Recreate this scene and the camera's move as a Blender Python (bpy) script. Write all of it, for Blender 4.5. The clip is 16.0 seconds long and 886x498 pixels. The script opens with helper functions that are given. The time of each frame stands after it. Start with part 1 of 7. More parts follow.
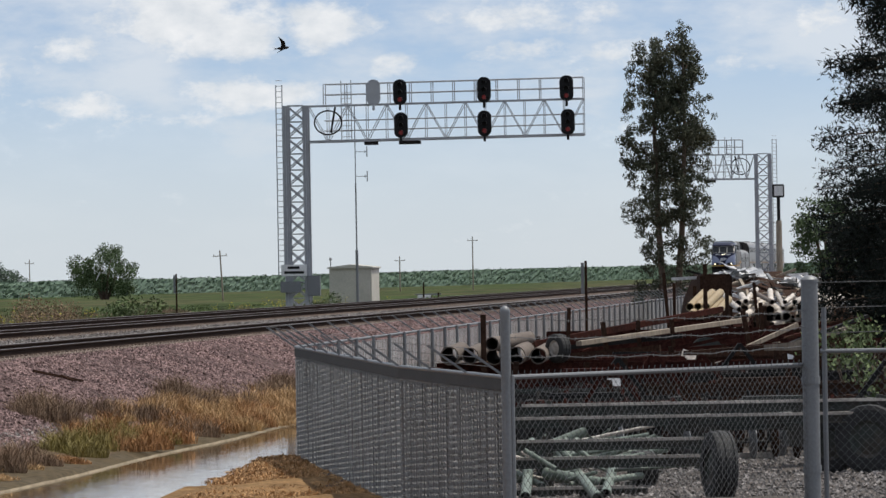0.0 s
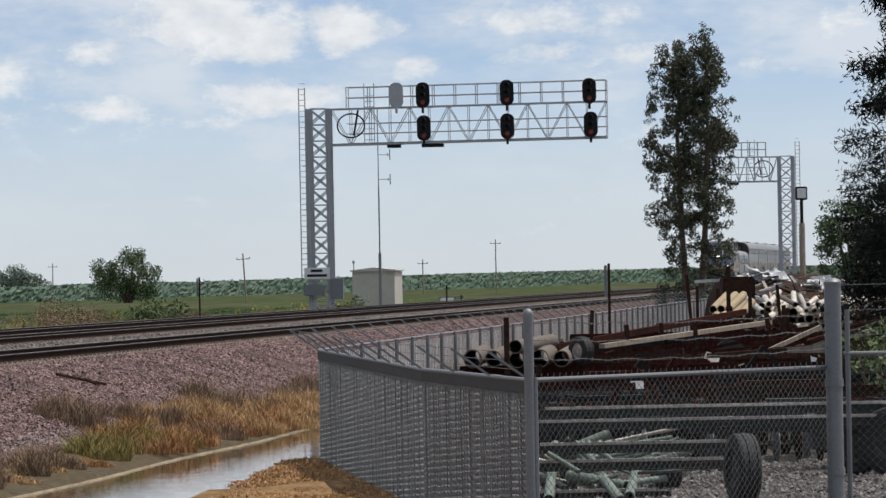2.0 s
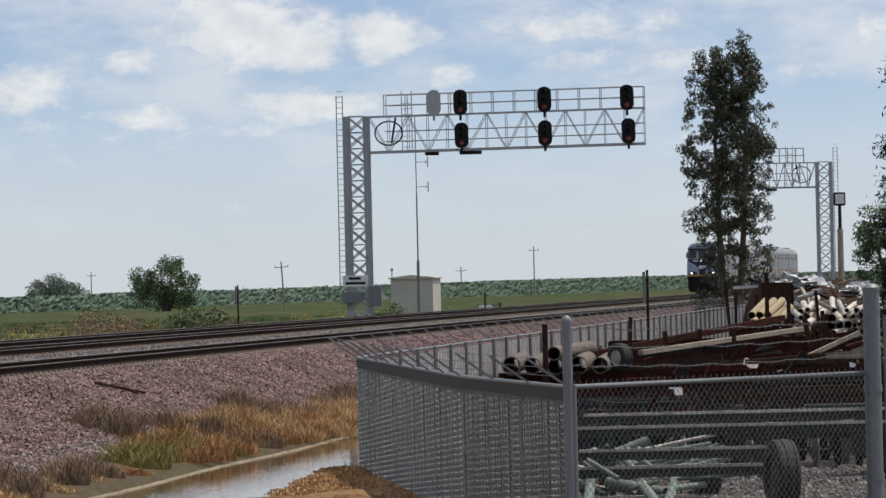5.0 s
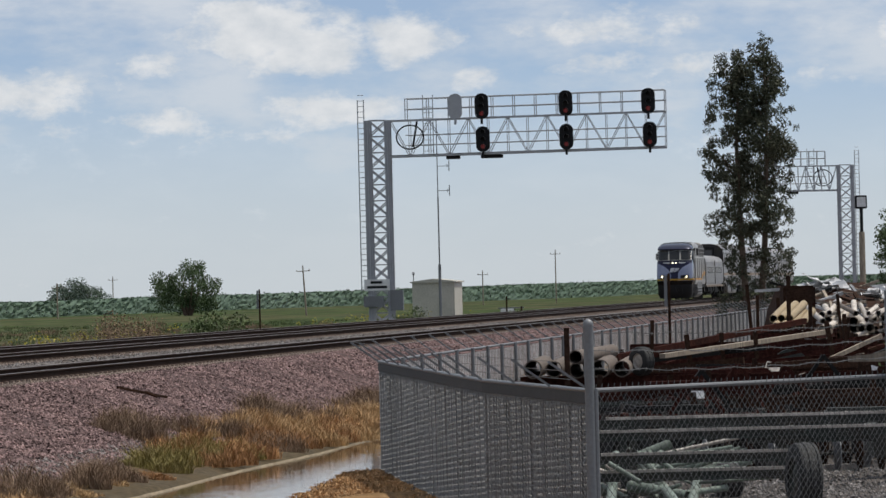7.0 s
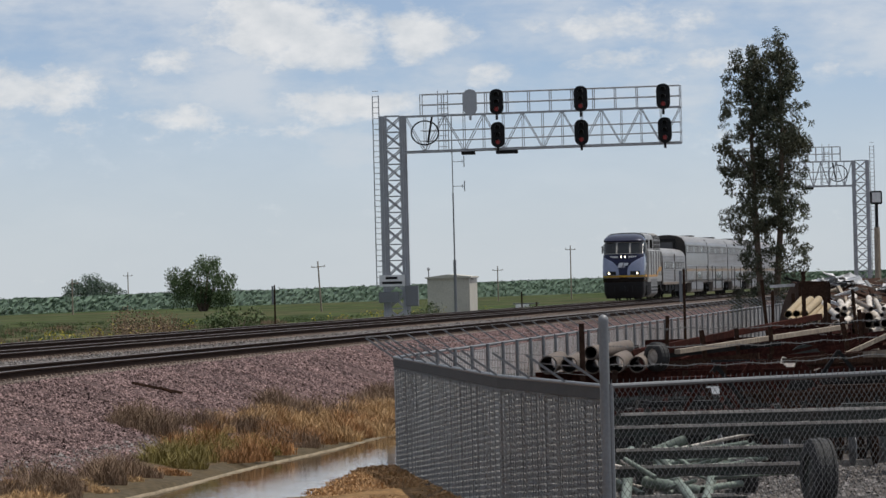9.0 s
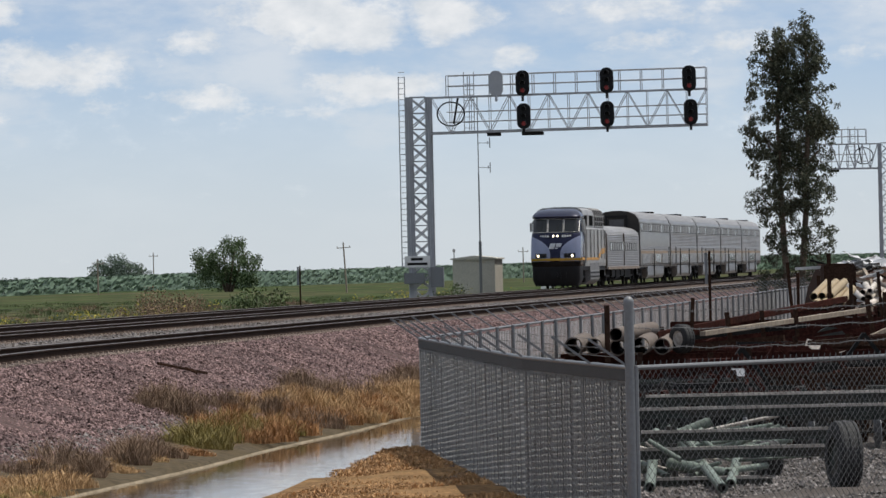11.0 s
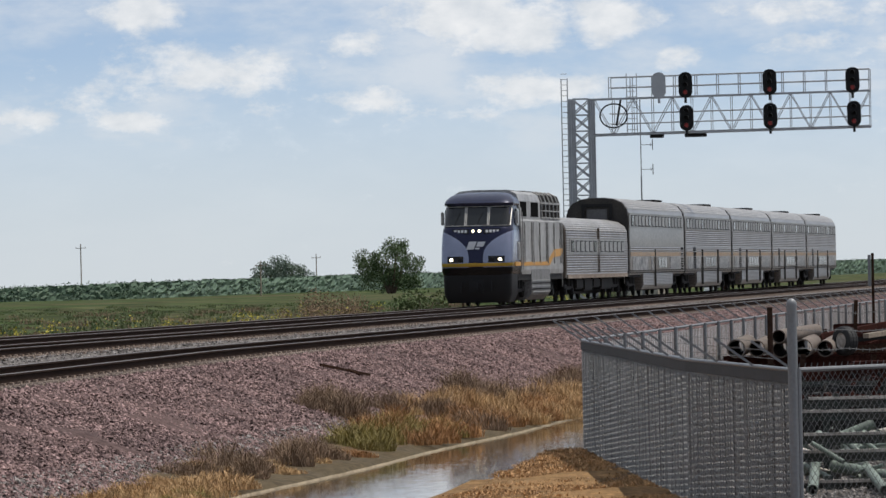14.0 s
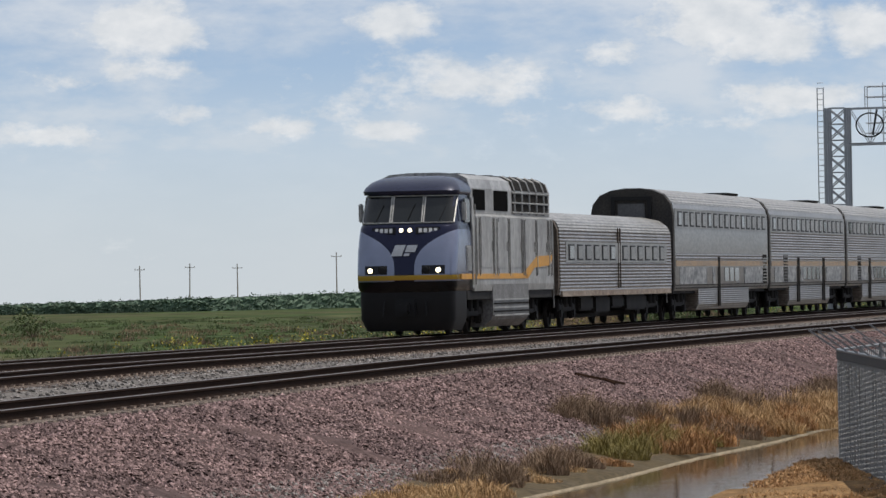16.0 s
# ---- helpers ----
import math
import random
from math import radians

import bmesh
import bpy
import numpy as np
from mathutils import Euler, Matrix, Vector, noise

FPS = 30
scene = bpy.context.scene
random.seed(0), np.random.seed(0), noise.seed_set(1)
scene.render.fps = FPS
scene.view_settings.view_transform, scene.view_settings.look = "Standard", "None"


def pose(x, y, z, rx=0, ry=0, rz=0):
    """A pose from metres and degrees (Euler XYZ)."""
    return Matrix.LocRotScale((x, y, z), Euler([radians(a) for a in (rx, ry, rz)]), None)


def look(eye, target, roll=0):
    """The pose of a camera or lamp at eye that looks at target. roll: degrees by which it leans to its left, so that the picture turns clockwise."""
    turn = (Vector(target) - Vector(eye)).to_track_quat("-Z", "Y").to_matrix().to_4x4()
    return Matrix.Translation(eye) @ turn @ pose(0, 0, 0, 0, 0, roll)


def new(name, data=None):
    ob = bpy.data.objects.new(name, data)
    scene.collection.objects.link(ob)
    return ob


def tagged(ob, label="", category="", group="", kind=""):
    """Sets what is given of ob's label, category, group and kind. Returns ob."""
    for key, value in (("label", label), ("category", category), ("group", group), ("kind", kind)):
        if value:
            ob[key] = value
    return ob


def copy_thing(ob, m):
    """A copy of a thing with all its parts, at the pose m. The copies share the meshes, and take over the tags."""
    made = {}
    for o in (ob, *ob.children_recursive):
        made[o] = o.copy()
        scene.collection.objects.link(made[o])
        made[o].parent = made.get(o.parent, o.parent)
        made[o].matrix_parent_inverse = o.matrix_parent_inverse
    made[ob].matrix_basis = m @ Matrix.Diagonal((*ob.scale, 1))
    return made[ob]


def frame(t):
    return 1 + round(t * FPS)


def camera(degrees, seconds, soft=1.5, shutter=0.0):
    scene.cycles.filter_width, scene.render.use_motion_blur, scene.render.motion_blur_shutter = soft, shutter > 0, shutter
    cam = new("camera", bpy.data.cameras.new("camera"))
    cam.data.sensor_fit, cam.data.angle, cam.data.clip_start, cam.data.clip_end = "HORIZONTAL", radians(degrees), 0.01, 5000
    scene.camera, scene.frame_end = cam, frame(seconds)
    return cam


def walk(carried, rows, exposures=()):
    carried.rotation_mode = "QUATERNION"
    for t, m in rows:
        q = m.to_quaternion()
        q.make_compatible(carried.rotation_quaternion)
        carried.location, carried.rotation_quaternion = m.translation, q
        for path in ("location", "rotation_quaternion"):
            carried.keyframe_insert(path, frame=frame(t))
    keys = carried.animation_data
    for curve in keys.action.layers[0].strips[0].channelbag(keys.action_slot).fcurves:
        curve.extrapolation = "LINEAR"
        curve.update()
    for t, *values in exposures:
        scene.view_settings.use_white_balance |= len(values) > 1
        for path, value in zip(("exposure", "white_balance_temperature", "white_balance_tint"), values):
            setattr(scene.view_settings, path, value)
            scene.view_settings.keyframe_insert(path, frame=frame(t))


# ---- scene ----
cam = camera(9.09, 16.0)

# Eye 3.0 m over the yard; the camera stands and pans with the train.
PATH = [
    (0.0, -0.973, 0.241, 1.007),
    (0.5, -0.828, 0.214, 0.935),
    (1.0, -0.788, 0.216, 0.877),
    (1.5, -0.768, 0.238, 1.052),
    (2.0, -0.736, 0.275, 1.082),
    (2.5, -0.725, 0.300, 1.277),
    (3.0, -0.658, 0.295, 1.366),
    (3.5, -0.569, 0.301, 1.287),
    (4.0, -0.452, 0.335, 1.180),
    (6.5, -0.171, 0.380, 1.529),
    (7.0, -0.120, 0.402, 1.418),
    (7.5, -0.064, 0.401, 1.332),
    (8.0, 0.000, 0.395, 1.400),
    (8.5, 0.043, 0.386, 1.328),
    (9.0, 0.035, 0.361, 1.436),
    (11.5, 0.362, 0.159, 1.220),
    (12.0, 0.427, 0.162, 1.240),
    (12.5, 0.586, 0.130, 1.345),
    (13.0, 1.003, 0.119, 1.330),
    (13.5, 1.423, 0.251, 1.287),
    (14.0, 1.968, 0.228, 1.206),
    (14.5, 2.493, 0.195, 0.690),
    (15.0, 3.627, 0.270, 1.000),
    (15.5, 4.413, 0.352, 1.337),
    (16.0, 4.591, 0.370, 1.060),
]
walk(cam, [(t, pose(0, 0, 3.0, 90 + p, r, y)) for t, y, p, r in PATH],
     [(0.0, 0.0), (4.0, 0.0), (6.5, -0.16), (9.0, -0.17), (11.5, -0.02), (14.0, -0.02), (16.0, -0.10)])

# ---- world and sun ----
SUN_EL, SUN_ROT = radians(69), radians(72)   # high, over the yard side, a little beyond
SUN_DIR = Vector((math.sin(SUN_ROT) * math.cos(SUN_EL), math.cos(SUN_ROT) * math.cos(SUN_EL), math.sin(SUN_EL)))


def world():
    w = bpy.data.worlds.new("sky")
    scene.world = w
    w.use_nodes = True
    nt = w.node_tree
    nt.nodes.clear()
    N, L = nt.nodes.new, nt.links.new

    def math_node(op, a, b=None, c=None):
        n = N("ShaderNodeMath")
        n.operation = op
        for i, v in enumerate((a, b, c)):
            if v is None:
                continue
            if isinstance(v, (int, float)):
                n.inputs[i].default_value = v
            else:
                L(v, n.inputs[i])
        return n.outputs[0]

    sky = N("ShaderNodeTexSky")
    sky.sky_type, sky.sun_disc, sky.sun_elevation, sky.sun_rotation = "NISHITA", False, SUN_EL, SUN_ROT
    sky.altitude, sky.air_density, sky.dust_density, sky.ozone_density = 20, 1.0, 0.8, 1.5
    tc = N("ShaderNodeTexCoord")
    sep = N("ShaderNodeSeparateXYZ")
    L(tc.outputs["Generated"], sep.inputs[0])
    # clear air: the blue of the upper sky reaches well down
    lift = N("ShaderNodeVectorMath")
    lift.operation = "MULTIPLY_ADD"
    lift.inputs[1].default_value, lift.inputs[2].default_value = (1, 1, 3.4), (0, 0, 0.06)
    L(tc.outputs["Generated"], lift.inputs[0])
    unit = N("ShaderNodeVectorMath")
    unit.operation = "NORMALIZE"
    L(lift.outputs[0], unit.inputs[0])
    L(unit.outputs[0], sky.inputs["Vector"])
    # clouds lie in layers overhead: the way to the sky is laid on a plane, stretched towards the horizon
    h = math_node("SQRT", math_node("ADD", math_node("MULTIPLY", sep.outputs[0], sep.outputs[0]), math_node("MULTIPLY", sep.outputs[1], sep.outputs[1])))
    u = math_node("MULTIPLY", math_node("ARCTAN2", sep.outputs[0], sep.outputs[1]), 57.2958)
    v = math_node("MULTIPLY", math_node("ARCTAN2", sep.outputs[2], h), 57.2958)
    comb = N("ShaderNodeCombineXYZ")
    L(u, comb.inputs[0]), L(v, comb.inputs[1])

    def noise_tex(scale, detail, rough, stretch, seed):
        mp = N("ShaderNodeMapping")
        mp.inputs["Scale"].default_value = (1, stretch, 1)
        mp.inputs["Location"].default_value = (seed, seed * 1.7, seed * 0.3)
        L(comb.outputs[0], mp.inputs[0])
        n = N("ShaderNodeTexNoise")
        n.inputs["Scale"].default_value, n.inputs["Detail"].default_value, n.inputs["Roughness"].default_value = scale, detail, rough
        L(mp.outputs[0], n.inputs["Vector"])
        return n.outputs[0]

    billow = noise_tex(1.9, 7, 0.62, 1.7, 3.1)
    edge = math_node("MULTIPLY", math_node("SUBTRACT", billow, 0.5), 1.45)
    # cumulus heaps: azimuth, height, half width and half height in degrees, body
    heaps = [(-7.64, 2.72, 0.56, 0.28, 1.0), (-8.5, 2.18, 0.5, 0.15, 0.6), (-7.65, 2.23, 0.49, 0.17, 0.7), (-5.03, 2.73, 0.45, 0.19, 0.95), (-2.82, 2.36, 0.31, 0.16, 0.8),
             (-1.75, 2.70, 0.62, 0.34, 1.0), (-1.2, 2.52, 0.6, 0.24, 0.95), (-0.2, 2.55, 0.42, 0.21, 0.95), (-0.95, 1.88, 0.93, 0.17, 0.85), (-8.53, 1.60, 0.64, 0.13, 0.8),
             (-7.2, 1.79, 0.29, 0.14, 0.75), (-6.33, 1.65, 0.4, 0.13, 0.7), (-5.17, 1.60, 0.41, 0.13, 0.8), (-4.28, 2.13, 1.2, 0.26, 0.62), (-2.75, 1.78, 0.45, 0.17, 0.72),
             (-5.05, 1.84, 0.93, 0.23, 0.5), (-1.67, 1.62, 0.41, 0.15, 0.5), (1.9, 2.62, 0.8, 0.19, 0.72), (2.0, 2.28, 0.6, 0.16, 0.55), (0.49, 2.12, 0.45, 0.14, 0.6),
             (2.68, 1.45, 0.35, 0.15, 0.5), (-3.4, 1.55, 1.2, 0.33, 0.4), (2.9, 2.2, 1.3, 0.22, 0.45), (4.6, 2.5, 0.76, 0.17, 0.6), (4.06, 2.11, 0.45, 0.16, 0.5)]
    body = None
    for a, e, wa, we, k in heaps:
        du = math_node("MULTIPLY", math_node("SUBTRACT", u, a), 0.84 / wa)
        dv = math_node("MULTIPLY", math_node("SUBTRACT", v, e), 0.84 / we)
        r = math_node("MULTIPLY_ADD", du, du, math_node("MULTIPLY", dv, dv))
        blob = math_node("MULTIPLY", math_node("EXPONENT", math_node("MULTIPLY", r, -0.8)), k)
        body = blob if body is None else math_node("MAXIMUM", body, blob)
    # away from these heaps the same kind of sky goes on
    far = math_node("MULTIPLY", noise_tex(0.12, 5, 0.6, 2.0, 9.7), 0.75)
    around = math_node("GREATER_THAN", math_node("ABSOLUTE", math_node("ADD", u, 2.0)), 9.0)
    above = math_node("GREATER_THAN", v, 5.0)
    body = math_node("MAXIMUM", body, math_node("MULTIPLY", far, math_node("MAXIMUM", around, above)))
    dens = math_node("ADD", body, edge)
    ramp = N("ShaderNodeMapRange")
    ramp.interpolation_type = "SMOOTHSTEP"
    L(dens, ramp.inputs[0])
    ramp.inputs[1].default_value, ramp.inputs[2].default_value, ramp.inputs[3].default_value, ramp.inputs[4].default_value = 0.06, 0.78, 0.0, 0.92
    veil = N("ShaderNodeMapRange")
    veil.interpolation_type = "SMOOTHSTEP"
    L(noise_tex(0.5, 6, 0.6, 2.6, 5.3), veil.inputs[0])
    veil.inputs[1].default_value, veil.inputs[2].default_value, veil.inputs[3].default_value, veil.inputs[4].default_value = 0.36, 0.68, 0.18, 0.70
    low = N("ShaderNodeMapRange")
    low.interpolation_type = "SMOOTHSTEP"
    L(v, low.inputs[0])
    low.inputs[1].default_value, low.inputs[2].default_value, low.inputs[3].default_value, low.inputs[4].default_value = 0.0, 3.2, 0.9, 0.0
    cover = math_node("MAXIMUM", math_node("MAXIMUM", ramp.outputs[0], veil.outputs[0]), low.outputs[0])
    # lit tops are whiter, bases and thin veils greyer
    tint = N("ShaderNodeMix")
    tint.data_type = "RGBA"
    tint.inputs[6].default_value, tint.inputs[7].default_value = CLOUD_GREY, CLOUD_WHITE
    puff = math_node("MULTIPLY", ramp.outputs[0], math_node("MULTIPLY_ADD", noise_tex(2.6, 5, 0.6, 1.6, 1.2), 1.6, -0.2))
    thin = math_node("MULTIPLY", math_node("MULTIPLY", veil.outputs[0], math_node("SUBTRACT", 1.0, low.outputs[0])), 0.85)
    L(math_node("MAXIMUM", puff, thin), tint.inputs[0])
    mix = N("ShaderNodeMix")
    mix.data_type = "RGBA"
    L(cover, mix.inputs[0]), L(sky.outputs[0], mix.inputs[6]), L(tint.outputs[2], mix.inputs[7])
    bg = N("ShaderNodeBackground")
    bg.inputs[1].default_value = SKY_STRENGTH
    out = N("ShaderNodeOutputWorld")
    L(mix.outputs[2], bg.inputs[0]), L(bg.outputs[0], out.inputs[0])


SKY_STRENGTH, CLOUD_GREY, CLOUD_WHITE = 0.130, (4.75, 5.12, 5.5, 1), (7.4, 7.35, 7.3, 1)
world()
sun = new("sun", bpy.data.lights.new("sun", "SUN"))
sun.data.energy, sun.data.angle, sun.data.color = 4.0, radians(0.55), (1.0, 0.95, 0.87)
sun.matrix_world = look(SUN_DIR * 400, (0, 0, 0))
scene.view_settings.exposure = 0.0


# ---- materials ----
def material(name, color, rough=0.6, metal=0.0, spots=None, scale=3.0, fine=40.0, amount=0.35, bump=0.0, bump_scale=60.0, random_value=0.0, emit=0.0, coord="Object",
             stretch=(1, 1, 1), spec=0.5):
    """A surface with two scales of variation (stains and grain) and fine relief."""
    m = bpy.data.materials.new(name)
    m.use_nodes = True
    nt = m.node_tree
    N, L = nt.nodes.new, nt.links.new
    b = nt.nodes["Principled BSDF"]
    b.inputs["Roughness"].default_value, b.inputs["Metallic"].default_value = rough, metal
    b.inputs["Specular IOR Level"].default_value = spec if rough < 0.88 else 0.03
    tc = N("ShaderNodeTexCoord")
    mp = N("ShaderNodeMapping")
    mp.inputs["Scale"].default_value = stretch
    L(tc.outputs[coord], mp.inputs[0])
    spots = spots or tuple(c * 0.55 for c in color)

    def tex(s, d, lo, hi):
        n = N("ShaderNodeTexNoise")
        n.inputs["Scale"].default_value, n.inputs["Detail"].default_value = s, d
        L(mp.outputs[0], n.inputs["Vector"])
        r = N("ShaderNodeMapRange")
        r.inputs[1].default_value, r.inputs[2].default_value = lo, hi
        L(n.outputs[0], r.inputs[0])
        return r.outputs[0]

    big, small = tex(scale, 4, 0.4, 0.68), tex(fine, 3, 0.3, 0.75)
    f1 = N("ShaderNodeMix")
    f1.data_type = "RGBA"
    f1.inputs[6].default_value, f1.inputs[7].default_value = (*color, 1), (*spots, 1)
    s1 = N("ShaderNodeMath")
    s1.operation = "MULTIPLY"
    L(big, s1.inputs[0])
    s1.inputs[1].default_value = amount
    L(s1.outputs[0], f1.inputs[0])
    hsv = N("ShaderNodeHueSaturation")
    L(f1.outputs[2], hsv.inputs["Color"])
    v = N("ShaderNodeMapRange")
    v.inputs[3].default_value, v.inputs[4].default_value = 1 - amount * 0.7, 1 + amount * 0.45
    L(small, v.inputs[0])
    val = v.outputs[0]
    if random_value:
        info = N("ShaderNodeObjectInfo")
        geo = N("ShaderNodeNewGeometry")
        add = N("ShaderNodeMath")
        add.operation = "ADD"
        L(info.outputs["Random"], add.inputs[0]), L(geo.outputs["Random Per Island"], add.inputs[1])
        fr = N("ShaderNodeMath")
        fr.operation = "FRACT"
        L(add.outputs[0], fr.inputs[0])
        rr = N("ShaderNodeMapRange")
        rr.inputs[3].default_value, rr.inputs[4].default_value = 1 - random_value, 1 + random_value
        L(fr.outputs[0], rr.inputs[0])
        mu = N("ShaderNodeMath")
        mu.operation = "MULTIPLY"
        L(val, mu.inputs[0]), L(rr.outputs[0], mu.inputs[1])
        val = mu.outputs[0]
    L(val, hsv.inputs["Value"])
    L(hsv.outputs[0], b.inputs["Base Color"])
    if emit:
        b.inputs["Emission Color"].default_value, b.inputs["Emission Strength"].default_value = (*color, 1), emit
    if bump:
        n = N("ShaderNodeTexNoise")
        n.inputs["Scale"].default_value, n.inputs["Detail"].default_value = bump_scale, 4
        L(mp.outputs[0], n.inputs["Vector"])
        bp = N("ShaderNodeBump")
        bp.inputs["Strength"].default_value, bp.inputs["Distance"].default_value = min(1, bump * 10), bump
        L(n.outputs[0], bp.inputs["Height"])
        L(bp.outputs[0], b.inputs["Normal"])
    return m


def fluted(name, color, pitch, depth, rough=0.32, metal=0.85):
    """Stainless side sheet with horizontal flutes and grime that runs down."""
    m = material(name, color, rough, metal, spots=(color[0] * 0.6, color[1] * 0.57, color[2] * 0.52), scale=0.9, fine=9, amount=0.5, stretch=(1, 0.25, 1))
    nt = m.node_tree
    tc, b = nt.nodes["Texture Coordinate"], nt.nodes["Principled BSDF"]
    sep = nt.nodes.new("ShaderNodeSeparateXYZ")
    nt.links.new(tc.outputs["Object"], sep.inputs[0])
    mu = nt.nodes.new("ShaderNodeMath")
    mu.operation = "MULTIPLY"
    mu.inputs[1].default_value = 2 * math.pi / pitch
    nt.links.new(sep.outputs[2], mu.inputs[0])
    si = nt.nodes.new("ShaderNodeMath")
    si.operation = "SINE"
    nt.links.new(mu.outputs[0], si.inputs[0])
    bp = nt.nodes.new("ShaderNodeBump")
    bp.inputs["Strength"].default_value, bp.inputs["Distance"].default_value = 1.0, depth
    nt.links.new(si.outputs[0], bp.inputs["Height"])
    nt.links.new(bp.outputs[0], b.inputs["Normal"])
    return m


M = {}
M["galv"] = material("galvanised_steel", (0.185, 0.193, 0.20), 0.5, 0.25, scale=1.2, fine=30, amount=0.2)
M["alu_paint"] = material("silver_paint", (0.40, 0.415, 0.44), 0.5, 0.2, scale=1.5, fine=25, amount=0.3)
M["black"] = material("black_paint", (0.009, 0.009, 0.010), 0.6, spec=0.25, scale=3, fine=40)
M["soot"] = material("sooty_black_steel", (0.0075, 0.007, 0.0068), 0.75, 0.0, spots=(0.028, 0.024, 0.02), scale=1.3, fine=15, amount=0.5, spec=0.25)
M["rail_top"] = material("worn_rail_head", (0.17, 0.15, 0.14), 0.5, 0.6, scale=0.6, fine=12)
M["rail_side"] = material("rusty_rail_web", (0.030, 0.020, 0.016), 0.9, scale=1, fine=20, amount=0.4)
M["tie"] = material("weathered_concrete", (0.31, 0.25, 0.205), 0.9, spots=(0.17, 0.13, 0.11), scale=2, fine=25, amount=0.5, bump=0.004, random_value=0.15)
M["ballast"] = material("pinkish_crushed_rock", (0.105, 0.072, 0.068), 0.95, spots=(0.06, 0.045, 0.045), scale=0.5, fine=7, amount=0.6, bump=0.05, bump_scale=9)
M["ballast_top"] = material("grey_crushed_rock", (0.15, 0.138, 0.13), 0.95, spots=(0.10, 0.09, 0.085), scale=0.6, fine=8, amount=0.6, bump=0.05, bump_scale=10)
M["stone"] = material("pink_and_grey_stones", (0.25, 0.172, 0.163), 0.95, spots=(0.10, 0.075, 0.075), scale=0.7, fine=14, amount=0.6, random_value=0.65)
M["stone_grey"] = material("pale_grey_stones", (0.215, 0.20, 0.19), 0.95, spots=(0.18, 0.16, 0.15), scale=0.7, fine=14, amount=0.6, random_value=0.6)
M["concrete"] = material("pale_concrete", (0.5, 0.48, 0.44), 0.85, scale=1.5, fine=30, bump=0.003)
M["beige"] = material("beige_painted_steel", (0.50, 0.48, 0.41), 0.6, scale=0.8, fine=18, amount=0.25)
M["stainless"] = fluted("fluted_stainless", (0.345, 0.33, 0.31), 0.11, 0.016)
M["stainless_fine"] = fluted("narrow_fluted_stainless", (0.30, 0.29, 0.275), 0.08, 0.008)
M["steel_plain"] = material("smooth_stainless", (0.36, 0.35, 0.33), 0.36, 0.75, scale=0.7, fine=10, amount=0.4, stretch=(1, 0.3, 1))
M["fluted_roof"] = fluted("fluted_roof_steel", (0.36, 0.35, 0.335), 0.10, 0.014, 0.42, 0.6)
M["end_grey"] = material("dark_grey_end_paint", (0.040, 0.038, 0.036), 0.8, spots=(0.07, 0.06, 0.05), scale=1.2, fine=14, amount=0.5, spec=0.2)
M["end_brown"] = material("brown_grimed_end_paint", (0.105, 0.085, 0.068), 0.8, spots=(0.05, 0.04, 0.032), scale=1.2, fine=12, amount=0.6, spec=0.2)
M["tank_grey"] = material("oily_grey_tank_paint", (0.20, 0.195, 0.19), 0.5, 0.2, spots=(0.07, 0.065, 0.06), scale=1.4, fine=12, amount=0.7)
M["door_grey"] = material("dull_grey_door_paint", (0.085, 0.085, 0.088), 0.7, scale=1.5, fine=14, amount=0.4)
M["loco_silver"] = material("silver_grey_loco_paint", (0.40, 0.395, 0.38), 0.4, 0.35, spots=(0.17, 0.16, 0.15), scale=1.6, fine=14, amount=0.65, stretch=(1, 1, 0.35))
M["navy"] = material("navy_loco_paint", (0.022, 0.026, 0.055), 0.25, 0.3, scale=1.0, fine=20, amount=0.3)
M["orange"] = material("orange_stripe", (0.55, 0.27, 0.035), 0.55, spots=(0.2, 0.14, 0.08), scale=1.5, fine=25, amount=0.35)
M["glass_dark"] = material("dark_window_glass", (0.012, 0.014, 0.015), 0.08, 0.0, amount=0.1, spec=0.4)
M["rubber"] = material("black_rubber", (0.02, 0.02, 0.02), 0.8, scale=5, fine=50, bump=0.003)
M["lamp_on"] = material("lit_headlamp", (1.0, 0.86, 0.58), 0.3, emit=4.0)
M["lens_red"] = material("red_lamp_lens", (0.10, 0.01, 0.01), 0.3, emit=0.6)
M["white"] = material("white_paint", (0.75, 0.75, 0.74), 0.6)
M["faded_orange"] = material("faded_tan_orange_band", (0.36, 0.25, 0.15), 0.5, 0.2, spots=(0.2, 0.17, 0.14), scale=1.2, fine=12, amount=0.6)
M["grille"] = material("dark_roof_grille", (0.024, 0.023, 0.022), 0.9, 0.0, scale=2, fine=30)
# near black without gloss: paints the shade inside recesses
M["void"] = material("recess_shade_black", (0.003, 0.003, 0.003), 1.0, amount=0.1)


